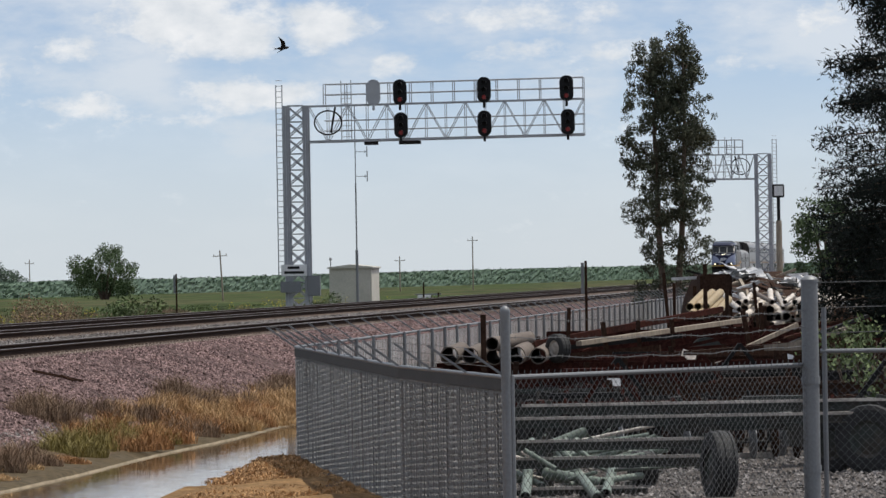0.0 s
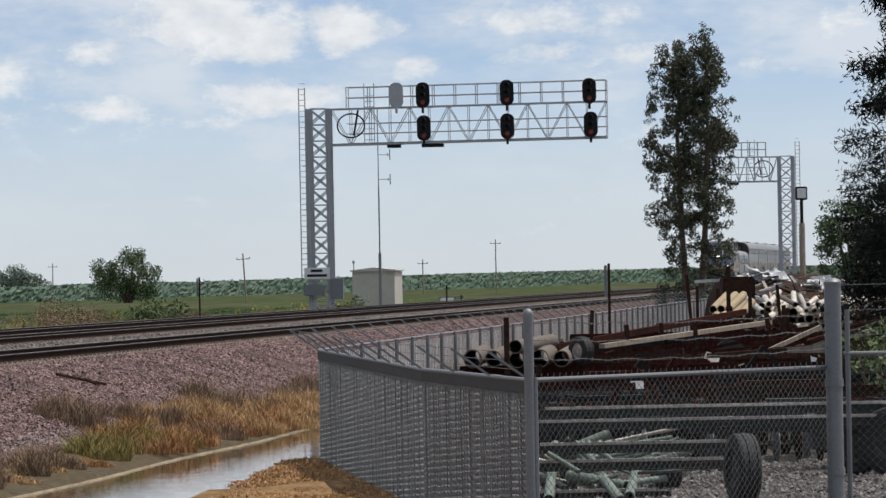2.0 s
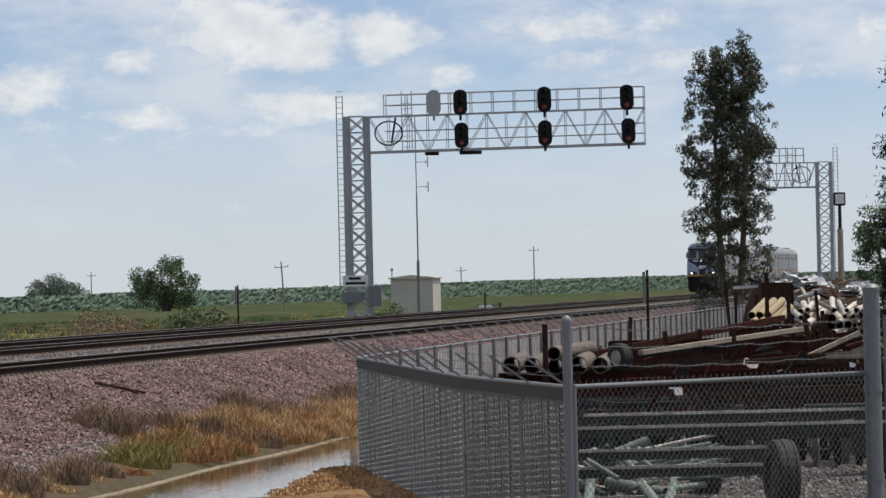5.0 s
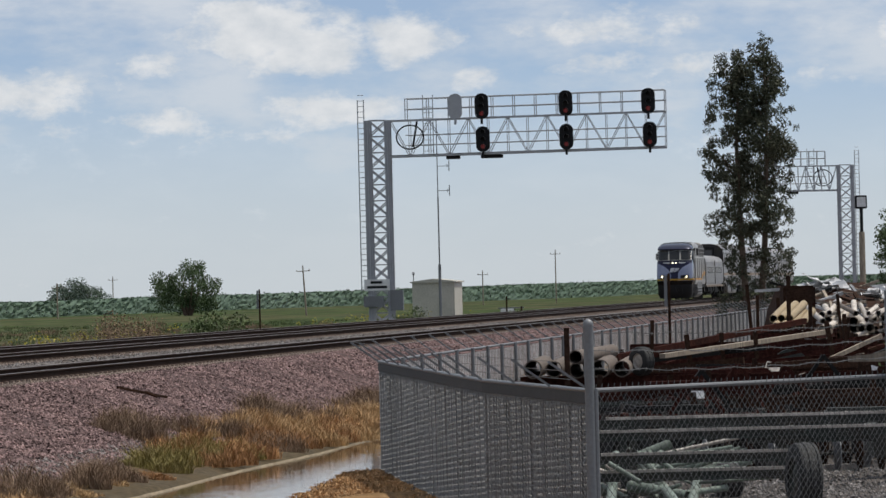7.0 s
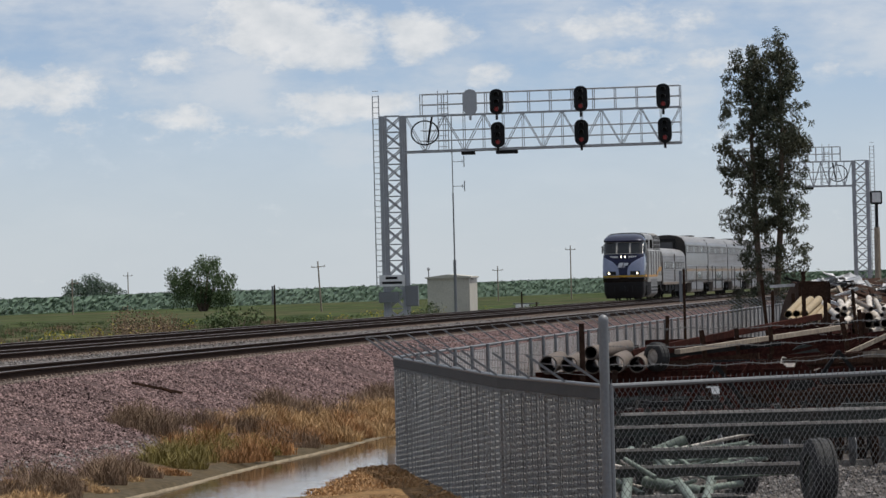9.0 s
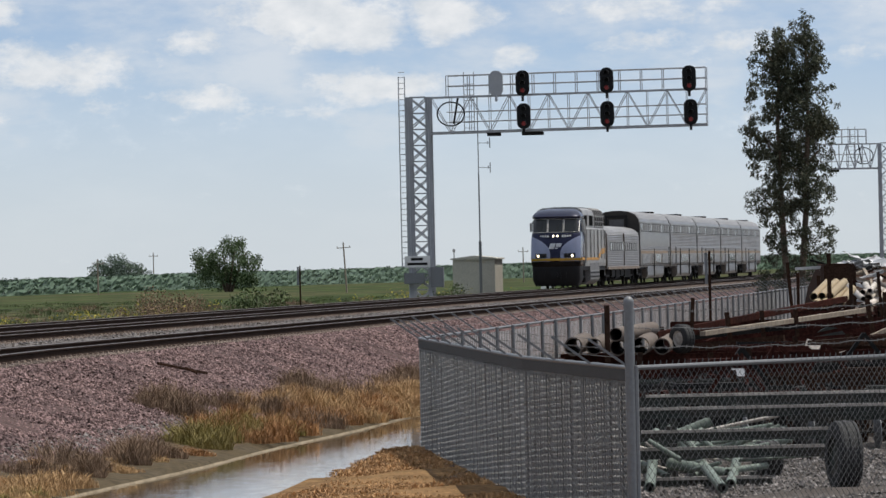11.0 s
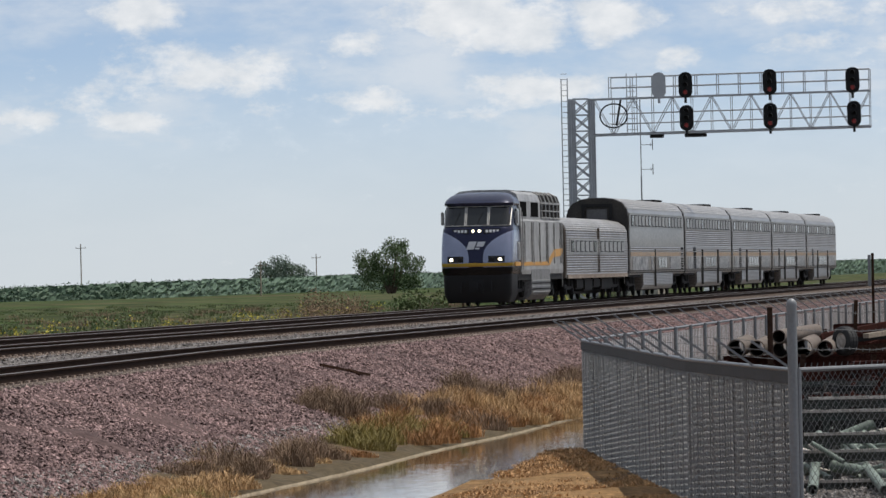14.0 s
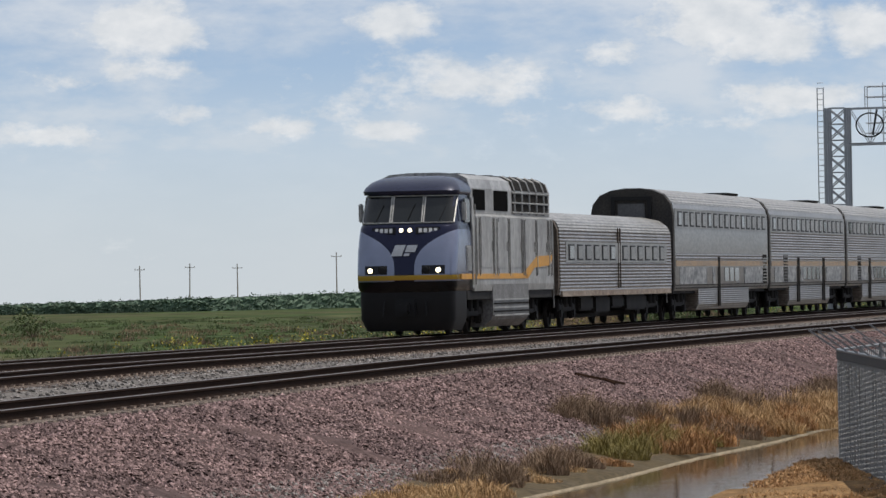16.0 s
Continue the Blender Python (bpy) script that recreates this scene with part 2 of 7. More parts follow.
def nose_paint():
    """Locomotive nose: blue-grey cheeks, a navy V between them, an orange line below."""
    m = material("blue_nose_paint", (0.215, 0.235, 0.31), 0.2, 0.6, scale=0.5, fine=3, amount=0.12)
    nt = m.node_tree
    N, L = nt.nodes.new, nt.links.new
    b = nt.nodes["Principled BSDF"]
    base = b.inputs["Base Color"].links[0].from_socket
    tc = nt.nodes["Texture Coordinate"]
    sep = N("ShaderNodeSeparateXYZ")
    L(tc.outputs["Object"], sep.inputs[0])

    def mn(op, a, c):
        n = N("ShaderNodeMath")
        n.operation = op
        for i, v in enumerate((a, c)):
            if isinstance(v, (int, float)):
                n.inputs[i].default_value = v
            elif v is not None:
                L(v, n.inputs[i])
        return n.outputs[0]

    x, z = mn("ABSOLUTE", sep.outputs[0], None), sep.outputs[2]
    k = mn("MAXIMUM", mn("MULTIPLY", mn("SUBTRACT", z, 1.95), 1 / 1.2), 0.0)
    wide = mn("ADD", mn("MULTIPLY", mn("POWER", k, 2.6), 1.2), 0.30)
    navy = mn("LESS_THAN", x, wide)
    stripe = mn("MULTIPLY", mn("GREATER_THAN", z, 1.66), mn("LESS_THAN", z, 1.80))

    def over(f, a, col):
        n = N("ShaderNodeMix")
        n.data_type = "RGBA"
        L(f, n.inputs[0]), L(a, n.inputs[6])
        n.inputs[7].default_value = (*col, 1)
        return n.outputs[2]

    # dark plates behind the low lamps, black below the stripe
    plate = mn("MULTIPLY", mn("MULTIPLY", mn("GREATER_THAN", x, 0.52), mn("LESS_THAN", x, 1.2)), mn("MULTIPLY", mn("GREATER_THAN", z, 1.83), mn("LESS_THAN", z, 2.09)))
    under = mn("LESS_THAN", z, 1.62)
    painted = over(plate, over(stripe, over(navy, base, (0.012, 0.014, 0.036)), (0.5, 0.32, 0.05)), (0.012, 0.012, 0.014))
    L(over(under, painted, (0.009, 0.009, 0.010)), b.inputs["Base Color"])
    return m


M["nose"] = nose_paint()


# ---- mesh helpers ----
def box(bm, x0, x1, y0, y1, z0, z1, m=None, bevel=0.0):
    vs = [bm.verts.new(Vector(p) if m is None else m @ Vector(p)) for p in
          ((x0, y0, z0), (x1, y0, z0), (x1, y1, z0), (x0, y1, z0), (x0, y0, z1), (x1, y0, z1), (x1, y1, z1), (x0, y1, z1))]
    fs = [bm.faces.new([vs[i] for i in f]) for f in ((3, 2, 1, 0), (4, 5, 6, 7), (0, 1, 5, 4), (1, 2, 6, 5), (2, 3, 7, 6), (3, 0, 4, 7))]
    if bevel:
        bmesh.ops.bevel(bm, geom=list({e for f in fs for e in f.edges}), offset=bevel, segments=2, affect="EDGES")


def loft(bm, rings, caps=True, closed=True):
    rows = [[bm.verts.new(p) for p in r] for r in rings]
    for a, b in zip(rows, rows[1:]):
        n = len(a)
        for i in range(n if closed else n - 1):
            bm.faces.new((a[i], a[(i + 1) % n], b[(i + 1) % n], b[i]))
    if caps:
        bm.faces.new(rows[0][::-1])
        bm.faces.new(rows[-1])


def frame_of(p0, p1):
    d = Vector(p1) - Vector(p0)
    q = d.to_track_quat("Z", "Y").to_matrix()
    return q @ Vector((1, 0, 0)), q @ Vector((0, 1, 0))


def rod(bm, p0, p1, r, segs=6, r2=None, caps=True):
    a, b = frame_of(p0, p1)
    r2 = r if r2 is None else r2
    ang = [2 * math.pi * i / segs for i in range(segs)]
    loft(bm, [[Vector(p) + (a * math.cos(t) + b * math.sin(t)) * rr for t in ang] for p, rr in ((p0, r), (p1, r2))], caps)


def beam(bm, p0, p1, w, h):
    """A rectangular bar; h is its upright size."""
    d = (Vector(p1) - Vector(p0)).normalized()
    side = d.cross(Vector((0, 0, 1)))
    side = side.normalized() if side.length > 1e-3 else Vector((1, 0, 0))
    up = side.cross(d)
    loft(bm, [[Vector(p) + side * (w / 2 * i) + up * (h / 2 * j) for i, j in ((-1, -1), (1, -1), (1, 1), (-1, 1))] for p in (p0, p1)])


def pipe(bm, p0, p1, r, wall, segs=12):
    """A hollow tube."""
    a, b = frame_of(p0, p1)
    ang = [2 * math.pi * i / segs for i in range(segs)]
    rings = [[Vector(p) + (a * math.cos(t) + b * math.sin(t)) * rr for t in ang] for p, rr in ((p0, r), (p1, r), (p1, r - wall), (p0, r - wall))]
    loft(bm, rings + [rings[0]], caps=False)


def i_beam(bm, x0, x1, y, z, w=0.1, h=0.12, t=0.02):
    """A rolled steel beam along x, one closed profile."""
    a, b, c = w / 2, t / 2, h / 2
    ring = [(-a, -c), (a, -c), (a, -c + t), (b, -c + t), (b, c - t), (a, c - t), (a, c), (-a, c), (-a, c - t), (-b, c - t), (-b, -c + t), (-a, -c + t)]
    loft(bm, [[Vector((x, y + p, z + q)) for p, q in ring] for x in (x0, x1)])


def mesh_of(name, bm, mat, smooth=False):
    bmesh.ops.remove_doubles(bm, verts=bm.verts, dist=1e-5) if len(bm.verts) < 20000 else None
    bmesh.ops.recalc_face_normals(bm, faces=bm.faces)
    me = bpy.data.meshes.new(name)
    bm.to_mesh(me)
    bm.free()
    for mt in (mat if isinstance(mat, (list, tuple)) else [mat]):
        me.materials.append(mt)
    if smooth:
        me.shade_smooth()
        me.set_sharp_from_angle(angle=radians(38))
    return me


def part(name, bm, mat, parent, label="", m=None, smooth=False):
    ob = new(name, mesh_of(name, bm, mat, smooth))
    ob.parent = parent
    if m is not None:
        ob.matrix_basis = m
    return tagged(ob, label)


def share(name, me, parent, m):
    ob = new(name, me)
    ob.parent = parent
    ob.matrix_basis = m
    return ob


def thing(name, label, category, m=None, group="", kind=""):
    ob = new(name)
    ob.empty_display_size = 0.3
    if m is not None:
        ob.matrix_basis = m
    return tagged(ob, label, category, group, kind)


def solid(name, bm, mat, label, category, m=None, group="", kind="", smooth=False):
    ob = new(name, mesh_of(name, bm, mat, smooth))
    if m is not None:
        ob.matrix_basis = m
    return tagged(ob, label, category, group, kind)


# ---- plan: the track frame (x across to the near side, y along the line away from the eye, z up from the yard) ----
TURN = math.degrees(math.atan(0.1142))
TF = pose(-14.25, 163.3, 0, 0, 0, -TURN)
TFI = TF.inverted()
RAIL_Z = 1.5
TRACKS = (0.0, 4.25, 10.75)
SPEED = 33.89


def ground_z(o, s=0.0):
    """Height of the earth across the line."""
    pts = ((-4000, 0.35), (-60, 0.35), (-9, 0.45), (-4.5, 0.62), (0, 0.72), (12.3, 0.72), (16.3, -0.12), (17.35, -0.22), (17.75, -0.62), (19.2, -0.75), (20.5, -0.6),
           (20.95, -0.2), (21.6, 0.0), (23, 0.02), (4000, 0.02))
    for (a, za), (b, zb) in zip(pts, pts[1:]):
        if a <= o <= b:
            return za + (zb - za) * (o - a) / (b - a)
    return 0.0


def sag(s):
    """The line falls a little where it nears the eye."""
    return -0.0040 * max(0.0, -50 - s)


# ---- ground ----
def field_material():
    m = material("green_field", (0.046, 0.070, 0.023), 0.95, spots=(0.085, 0.075, 0.042), scale=0.045, fine=0.22, amount=1.0, coord="Generated", bump=0.0)
    nt = m.node_tree
    tc = nt.nodes["Texture Coordinate"]
    mp = nt.nodes["Mapping"]
    nt.links.new(tc.outputs["Object"], mp.inputs[0])
    mp.inputs["Scale"].default_value = (1, 0.35, 1)
    return m


M["field"] = field_material()
M["bank"] = material("dry_bank_earth", (0.12, 0.085, 0.05), 0.95, spots=(0.06, 0.05, 0.036), scale=0.5, fine=8, amount=0.6, bump=0.05, bump_scale=6)
M["mud"] = material("wet_mud", (0.09, 0.07, 0.043), 0.92, spots=(0.09, 0.075, 0.055), scale=0.6, fine=6, amount=0.6, bump=0.02, bump_scale=8)
M["yard"] = material("grey_gravel_yard", (0.115, 0.101, 0.092), 0.95, spots=(0.06, 0.052, 0.045), scale=0.4, fine=14, amount=0.65, bump=0.04, bump_scale=18)
M["straw"] = material("dry_straw_ground", (0.27, 0.165, 0.08), 0.95, spots=(0.09, 0.058, 0.032), scale=0.9, fine=10, amount=0.7, bump=0.05, bump_scale=14)


def ground():
    os_ = [-4000, -2400, -1400, -900, -600, -400, -260, -160, -100, -60, -40, -28, -20, -14, -9, -6.5, -4.5, 0, 6, 12.3, 13.3, 14.3, 15.3, 16.3, 16.9, 17.4, 17.9, 18.5, 19.2, 19.8,
           20.3, 20.7, 21.1, 21.6, 22.2, 22.6, 23, 23.5, 24, 24.5, 25, 25.5, 26, 26.5, 27, 27.5, 28, 29, 31, 34, 38, 44, 55, 75, 110, 180, 320, 600, 1200, 2400, 4000]
    ss = [-2500, -1200, -600, -350, -230] + [-180 + 2.0 * i for i in range(91)] + [10 * i for i in range(1, 61)] + [700, 850, 1050, 1300, 1700, 2300, 3000, 4200]
    bm = bmesh.new()
    grid = []
    for s in ss:
        row = []
        for o in os_:
            wob = 0.06 * math.sin(s * 0.31 + 1) if 16.5 < o < 22 and s < 60 else 0
            z = ground_z(o + wob)
            near = -200 < s < 80 and 12 < o < 40
            if near and not 16.6 < o < 20.9:
                z += 0.10 * noise.noise(Vector((o * 0.6, s * 0.6, 0))) + 0.05 * noise.noise(Vector((o * 2, s * 2, 4)))
            if 21.0 < o < 25 and -95 < s < -60:   # low mound along the fence
                z += 0.06 * max(0, noise.noise(Vector((o * 0.8, s * 0.5, 7))) + 0.4)
            if o < -60:
                z += 0.15 * noise.noise(Vector((o * 0.01, s * 0.01, 2)))
                reach = math.hypot(o - 14, s + 163)   # the far field falls away gently
                z -= 0.0021 * max(0.0, reach - 950)
            row.append(bm.verts.new((o, s, z)))
        grid.append(row)
    for a, b in zip(grid, grid[1:]):
        for i in range(len(os_) - 1):
            f = bm.faces.new((a[i], a[i + 1], b[i + 1], b[i]))
            o = (os_[i] + os_[i + 1]) / 2
            s = (a[i].co.y + b[i].co.y) / 2
            kept = float(np.interp(s, (-99.3, -91.1, -70.8), (27.2, 25.2, 21.4)))   # the line of the fence
            f.material_index = 0 if o < -4 else 1 if o < 17.0 else 2 if o < 20.9 else 4 if o < kept else 3
            f.smooth = True
    solid("ground", bm, [M["field"], M["bank"], M["mud"], M["yard"], M["straw"]], "flat farmland, green beyond the tracks, gravel and straw on the near side", "ground", TF, kind="structure")


ground()


def ditch_water():
    m = bpy.data.materials.new("muddy_water")
    m.use_nodes = True
    nt = m.node_tree
    b = nt.nodes["Principled BSDF"]
    b.inputs["Base Color"].default_value = (0.115, 0.085, 0.05, 1)
    b.inputs["Roughness"].default_value = 0.03
    b.inputs["IOR"].default_value = 1.33
    tc = nt.nodes.new("ShaderNodeTexCoord")
    n = nt.nodes.new("ShaderNodeTexNoise")
    n.inputs["Scale"].default_value, n.inputs["Detail"].default_value = 3.0, 3
    nt.links.new(tc.outputs["Object"], n.inputs["Vector"])
    bp = nt.nodes.new("ShaderNodeBump")
    bp.inputs["Strength"].default_value, bp.inputs["Distance"].default_value = 0.09, 0.04
    nt.links.new(n.outputs[0], bp.inputs["Height"])
    nt.links.new(bp.outputs[0], b.inputs["Normal"])
    bm = bmesh.new()
    box(bm, 16.6, 21.4, -175, 30, -0.7, -0.30)
    solid("ditch_water", bm, m, "shallow brown water standing in the trackside ditch", "water", TF, kind="structure")


ditch_water()


# ---- ballast and tracks ----
M["track_bed"] = material("oily_brown_track_bed", (0.085, 0.062, 0.05), 0.95, spots=(0.05, 0.038, 0.032), scale=0.6, fine=8, amount=0.6, bump=0.04, bump_scale=10)


def ballast():
    prof = [(-5.6, 0.35), (-4.2, 0.7), (-2.6, 1.22), (-1.6, 1.28), (1.6, 1.28), (2.1, 1.24), (2.7, 1.28), (5.8, 1.28), (6.6, 1.12), (7.6, 1.02), (8.4, 1.12), (9.2, 1.28),
            (12.1, 1.28), (12.45, 1.2), (13.2, 0.92), (14.0, 0.62), (14.8, 0.32), (15.6, 0.04), (16.5, -0.28), (16.6, -0.8)]
    ss = [-175 + 1.0 * i for i in range(260)] + [90 + 8 * i for i in range(60)] + [620, 800, 1100, 1500]
    bm = bmesh.new()
    rows = []
    for s in ss:
        row = []
        for i, (o, z) in enumerate(prof):
            k = 0 if i in (0, len(prof) - 1) else 0.07
            row.append(bm.verts.new((o + k * 2 * noise.noise(Vector((s * 0.7, i * 3.1, 1))), s, z + k * noise.noise(Vector((s * 0.9, i * 2.3, 5))) * (0.5 if z > 1.2 else 1) + sag(s) * max(0.0, min(1.0, z / 1.28)))))
        rows.append(row)
    for a, b in zip(rows, rows[1:]):
        for i in range(len(prof) - 1):
            f = bm.faces.new((a[i], a[i + 1], b[i + 1], b[i]))
            f.material_index = 1 if i in (4, 5, 7, 8, 9, 10) else 2 if 2 < i < 12 else 0
    solid("ballast", bm, [M["ballast"], M["ballast_top"], M["track_bed"]], "raised bed of pinkish crushed rock under the tracks", "ballast", TF, kind="structure")


ballast()


def rail_mesh():
    bm = bmesh.new()
    half = [(0.070, 0.0), (0.070, 0.015), (0.012, 0.035), (0.010, 0.125), (0.036, 0.14), (0.036, 0.172), (0.028, 0.18)]
    ring = [(x, z) for x, z in half] + [(-x, z) for x, z in reversed(half)]
    loft(bm, [[Vector((x, s, z - 0.18 + sag(s))) for x, z in ring] for s in [-175 + 25 * i for i in range(60)]])
    bmesh.ops.recalc_face_normals(bm, faces=bm.faces)
    for f in bm.faces:
        if f.calc_center_median().z - sag(f.calc_center_median().y) > -0.03 and f.normal.z > 0.5:
            f.material_index = 1
    return mesh_of("rail", bm, [M["rail_side"], M["rail_top"]])


RAIL = rail_mesh()


def tie_mesh():
    bm = bmesh.new()
    ring = [(-0.13, 0), (0.13, 0), (0.11, 0.20), (-0.11, 0.20)]
    loft(bm, [[Vector((x, y, z - 0.2 - (0.03 if abs(x) < 0.5 else 0) * (z > 0.1))) for y, z in ring] for x in (-1.3, -0.5, 0.5, 1.3)])
    for x in (-0.78, 0.78):      # rail clips
        for dx in (-0.11, 0.11):
            box(bm, x + dx - 0.03, x + dx + 0.03, -0.06, 0.06, 0, 0.035)
    return mesh_of("tie", bm, M["tie"])


TIE = tie_mesh()


def joined_ties(name, places, parent):
    n = len(TIE.vertices)
    co = np.array([v.co[:] for v in TIE.vertices])
    faces = [tuple(p.vertices) for p in TIE.polygons]
    verts, out = [], []
    for k, s in enumerate(places):
        verts.append(co + (0, s, sag(s)))
        out += [tuple(i + k * n for i in f) for f in faces]
    me = bpy.data.meshes.new(name)
    me.from_pydata(np.concatenate(verts).tolist(), [], out)
    me.materials.append(M["tie"])
    ob = new(name, me)
    ob.parent = parent
    return tagged(ob, "", "", "", "stuff")


def tracks():
    for k, o in enumerate(TRACKS):
        tr = thing("railway_track", "straight railway track with rusty rails on concrete ties", "railway track", TF @ pose(o, 0, RAIL_Z), "parallel tracks", "structure")
        for x in (-0.7525, 0.7525):
            share("rail", RAIL, tr, pose(x, 0, 0))
        z = -0.178
        first = -108 if k == 2 else 999
        far = [-175 + 0.61 * i for i in range(900)]
        if k == 2:
            for i in range(290):
                share("tie", TIE, tr, pose(0, -108 + 0.61 * i, z + sag(-108 + 0.61 * i)))
            far = [s for s in far if s < first - 0.3 or s > first + 290 * 0.61 - 0.3]
        joined_ties("ties", far, tr).location.z = z


tracks()


def stones(name, n, s0, s1, lean, o0, o1, prof_o, prof_z, mat, label, seed, size=0.022):
    """Loose stones on the track bed, each a small faceted lump."""
    rng = np.random.default_rng(seed)
    s = s0 + (s1 - s0) * rng.random(n) ** lean
    o = o0 + (o1 - o0) * rng.random(n)
    z = np.interp(o, prof_o, prof_z)
    z = z - 0.0040 * np.maximum(0, -50 - s) * np.clip(z / 1.28, 0, 1)
    r = size + 0.03 * rng.random(n) ** 2
    base = np.array([(1, 0, 0), (0, 1, 0), (-1, 0, 0), (0, -1, 0), (0.1, 0.1, 0.8)])
    tri = np.array([(0, 1, 4), (1, 2, 4), (2, 3, 4), (3, 0, 4)])
    a = rng.random(n) * 6.28
    p = base[None] * (r[:, None, None] * (0.6 + 0.8 * rng.random((n, 5, 1))))
    c, d = np.cos(a)[:, None], np.sin(a)[:, None]
    tilt = (rng.random(n)[:, None] - 0.5) * 1.4
    x, y, w = p[..., 0] * c - p[..., 1] * d, p[..., 0] * d + p[..., 1] * c, p[..., 2]
    y, w = y * np.cos(tilt) - w * np.sin(tilt), y * np.sin(tilt) + w * np.cos(tilt)
    v = np.stack([x + o[:, None], y + s[:, None], w + z[:, None] + 0.012], -1).reshape(-1, 3)
    f = (tri[None] + 5 * np.arange(n)[:, None, None]).reshape(-1, 3)
    me = bpy.data.meshes.new(name)
    me.from_pydata(v.tolist(), [], f.tolist())
    me.materials.append(M[mat])
    ob = new(name, me)
    ob.matrix_basis = TF
    tagged(ob, label, "stones", "", "stuff")


SHOULDER = ([12.1, 12.45, 13.2, 14.0, 14.8, 15.6, 16.5], [1.28, 1.2, 0.92, 0.62, 0.32, 0.04, -0.28])
stones("loose_stones", 175000, -112, 60, 1.35, 12.1, 16.6, *SHOULDER, "stone", "loose pink and grey crushed stones on the track bank", 4)
stones("loose_stones", 7000, -96, -50, 1.0, 15.0, 16.7, *SHOULDER, "stone_grey", "pale grey stones at the foot of the bank", 6)
stones("loose_stones", 34000, -112, 110, 1.2, 5.5, 9.4, [5.8, 6.6, 7.6, 8.4, 9.2], [1.28, 1.12, 1.02, 1.12, 1.28], "stone_grey", "pale grey crushed stones between the tracks", 5, 0.026)


stones("yard_gravel", 16000, -99, -72, 1.0, 25.6, 33.0, [25, 33], [0.02, 0.02], "stone_grey", "loose grey gravel on the yard floor", 9, 0.016)


# ---- train ----
def wheel_mesh():
    bm = bmesh.new()
    loft(bm, [[Vector((x, r * math.cos(t), r * math.sin(t))) for t in [2 * math.pi * i / 20 for i in range(20)]] for x, r in
              ((-0.07, 0.30), (-0.07, 0.44), (-0.06, 0.49), (0.03, 0.47), (0.07, 0.44), (0.07, 0.38), (0.02, 0.34), (0.02, 0.12), (0.08, 0.10))])
    return mesh_of("wheel", bm, M["soot"], True)


WHEEL = wheel_mesh()


def truck(car, y, base=2.6, axles=2):
    bm = bmesh.new()
    for sx in (-1, 1):
        box(bm, sx * 1.12 - 0.09, sx * 1.12 + 0.09, y - base / 2 - 0.35, y + base / 2 + 0.35, 0.55, 0.82, bevel=0.04)
        for k in range(axles):
            ya = y - base / 2 + base * k / (axles - 1)
            box(bm, sx * 1.14 - 0.12, sx * 1.14 + 0.12, ya - 0.2, ya + 0.2, 0.32, 0.66, bevel=0.05)
            for d in (-0.3, 0.3):
                rod(bm, (sx * 1.14, ya + d, 0.62), (sx * 1.14, ya + d, 0.98), 0.085, 8)
        rod(bm, (sx * 1.2, y - 0.45, 0.7), (sx * 1.2, y - 0.45, 1.05), 0.12, 8)
        rod(bm, (sx * 1.2, y + 0.45, 0.7), (sx * 1.2, y + 0.45, 1.05), 0.12, 8)
    box(bm, -1.1, 1.1, y - 0.35, y + 0.35, 0.5, 0.95, bevel=0.04)
    t = part("truck", bm, M["soot"], car, "sooty black wheel truck")
    for k in range(axles):
        ya = y - base / 2 + base * k / (axles - 1)
        for sx in (-1, 1):
            share("wheel", WHEEL, t, pose(sx * 0.76, ya, 0.485, 0, 0, 0 if sx > 0 else 180))


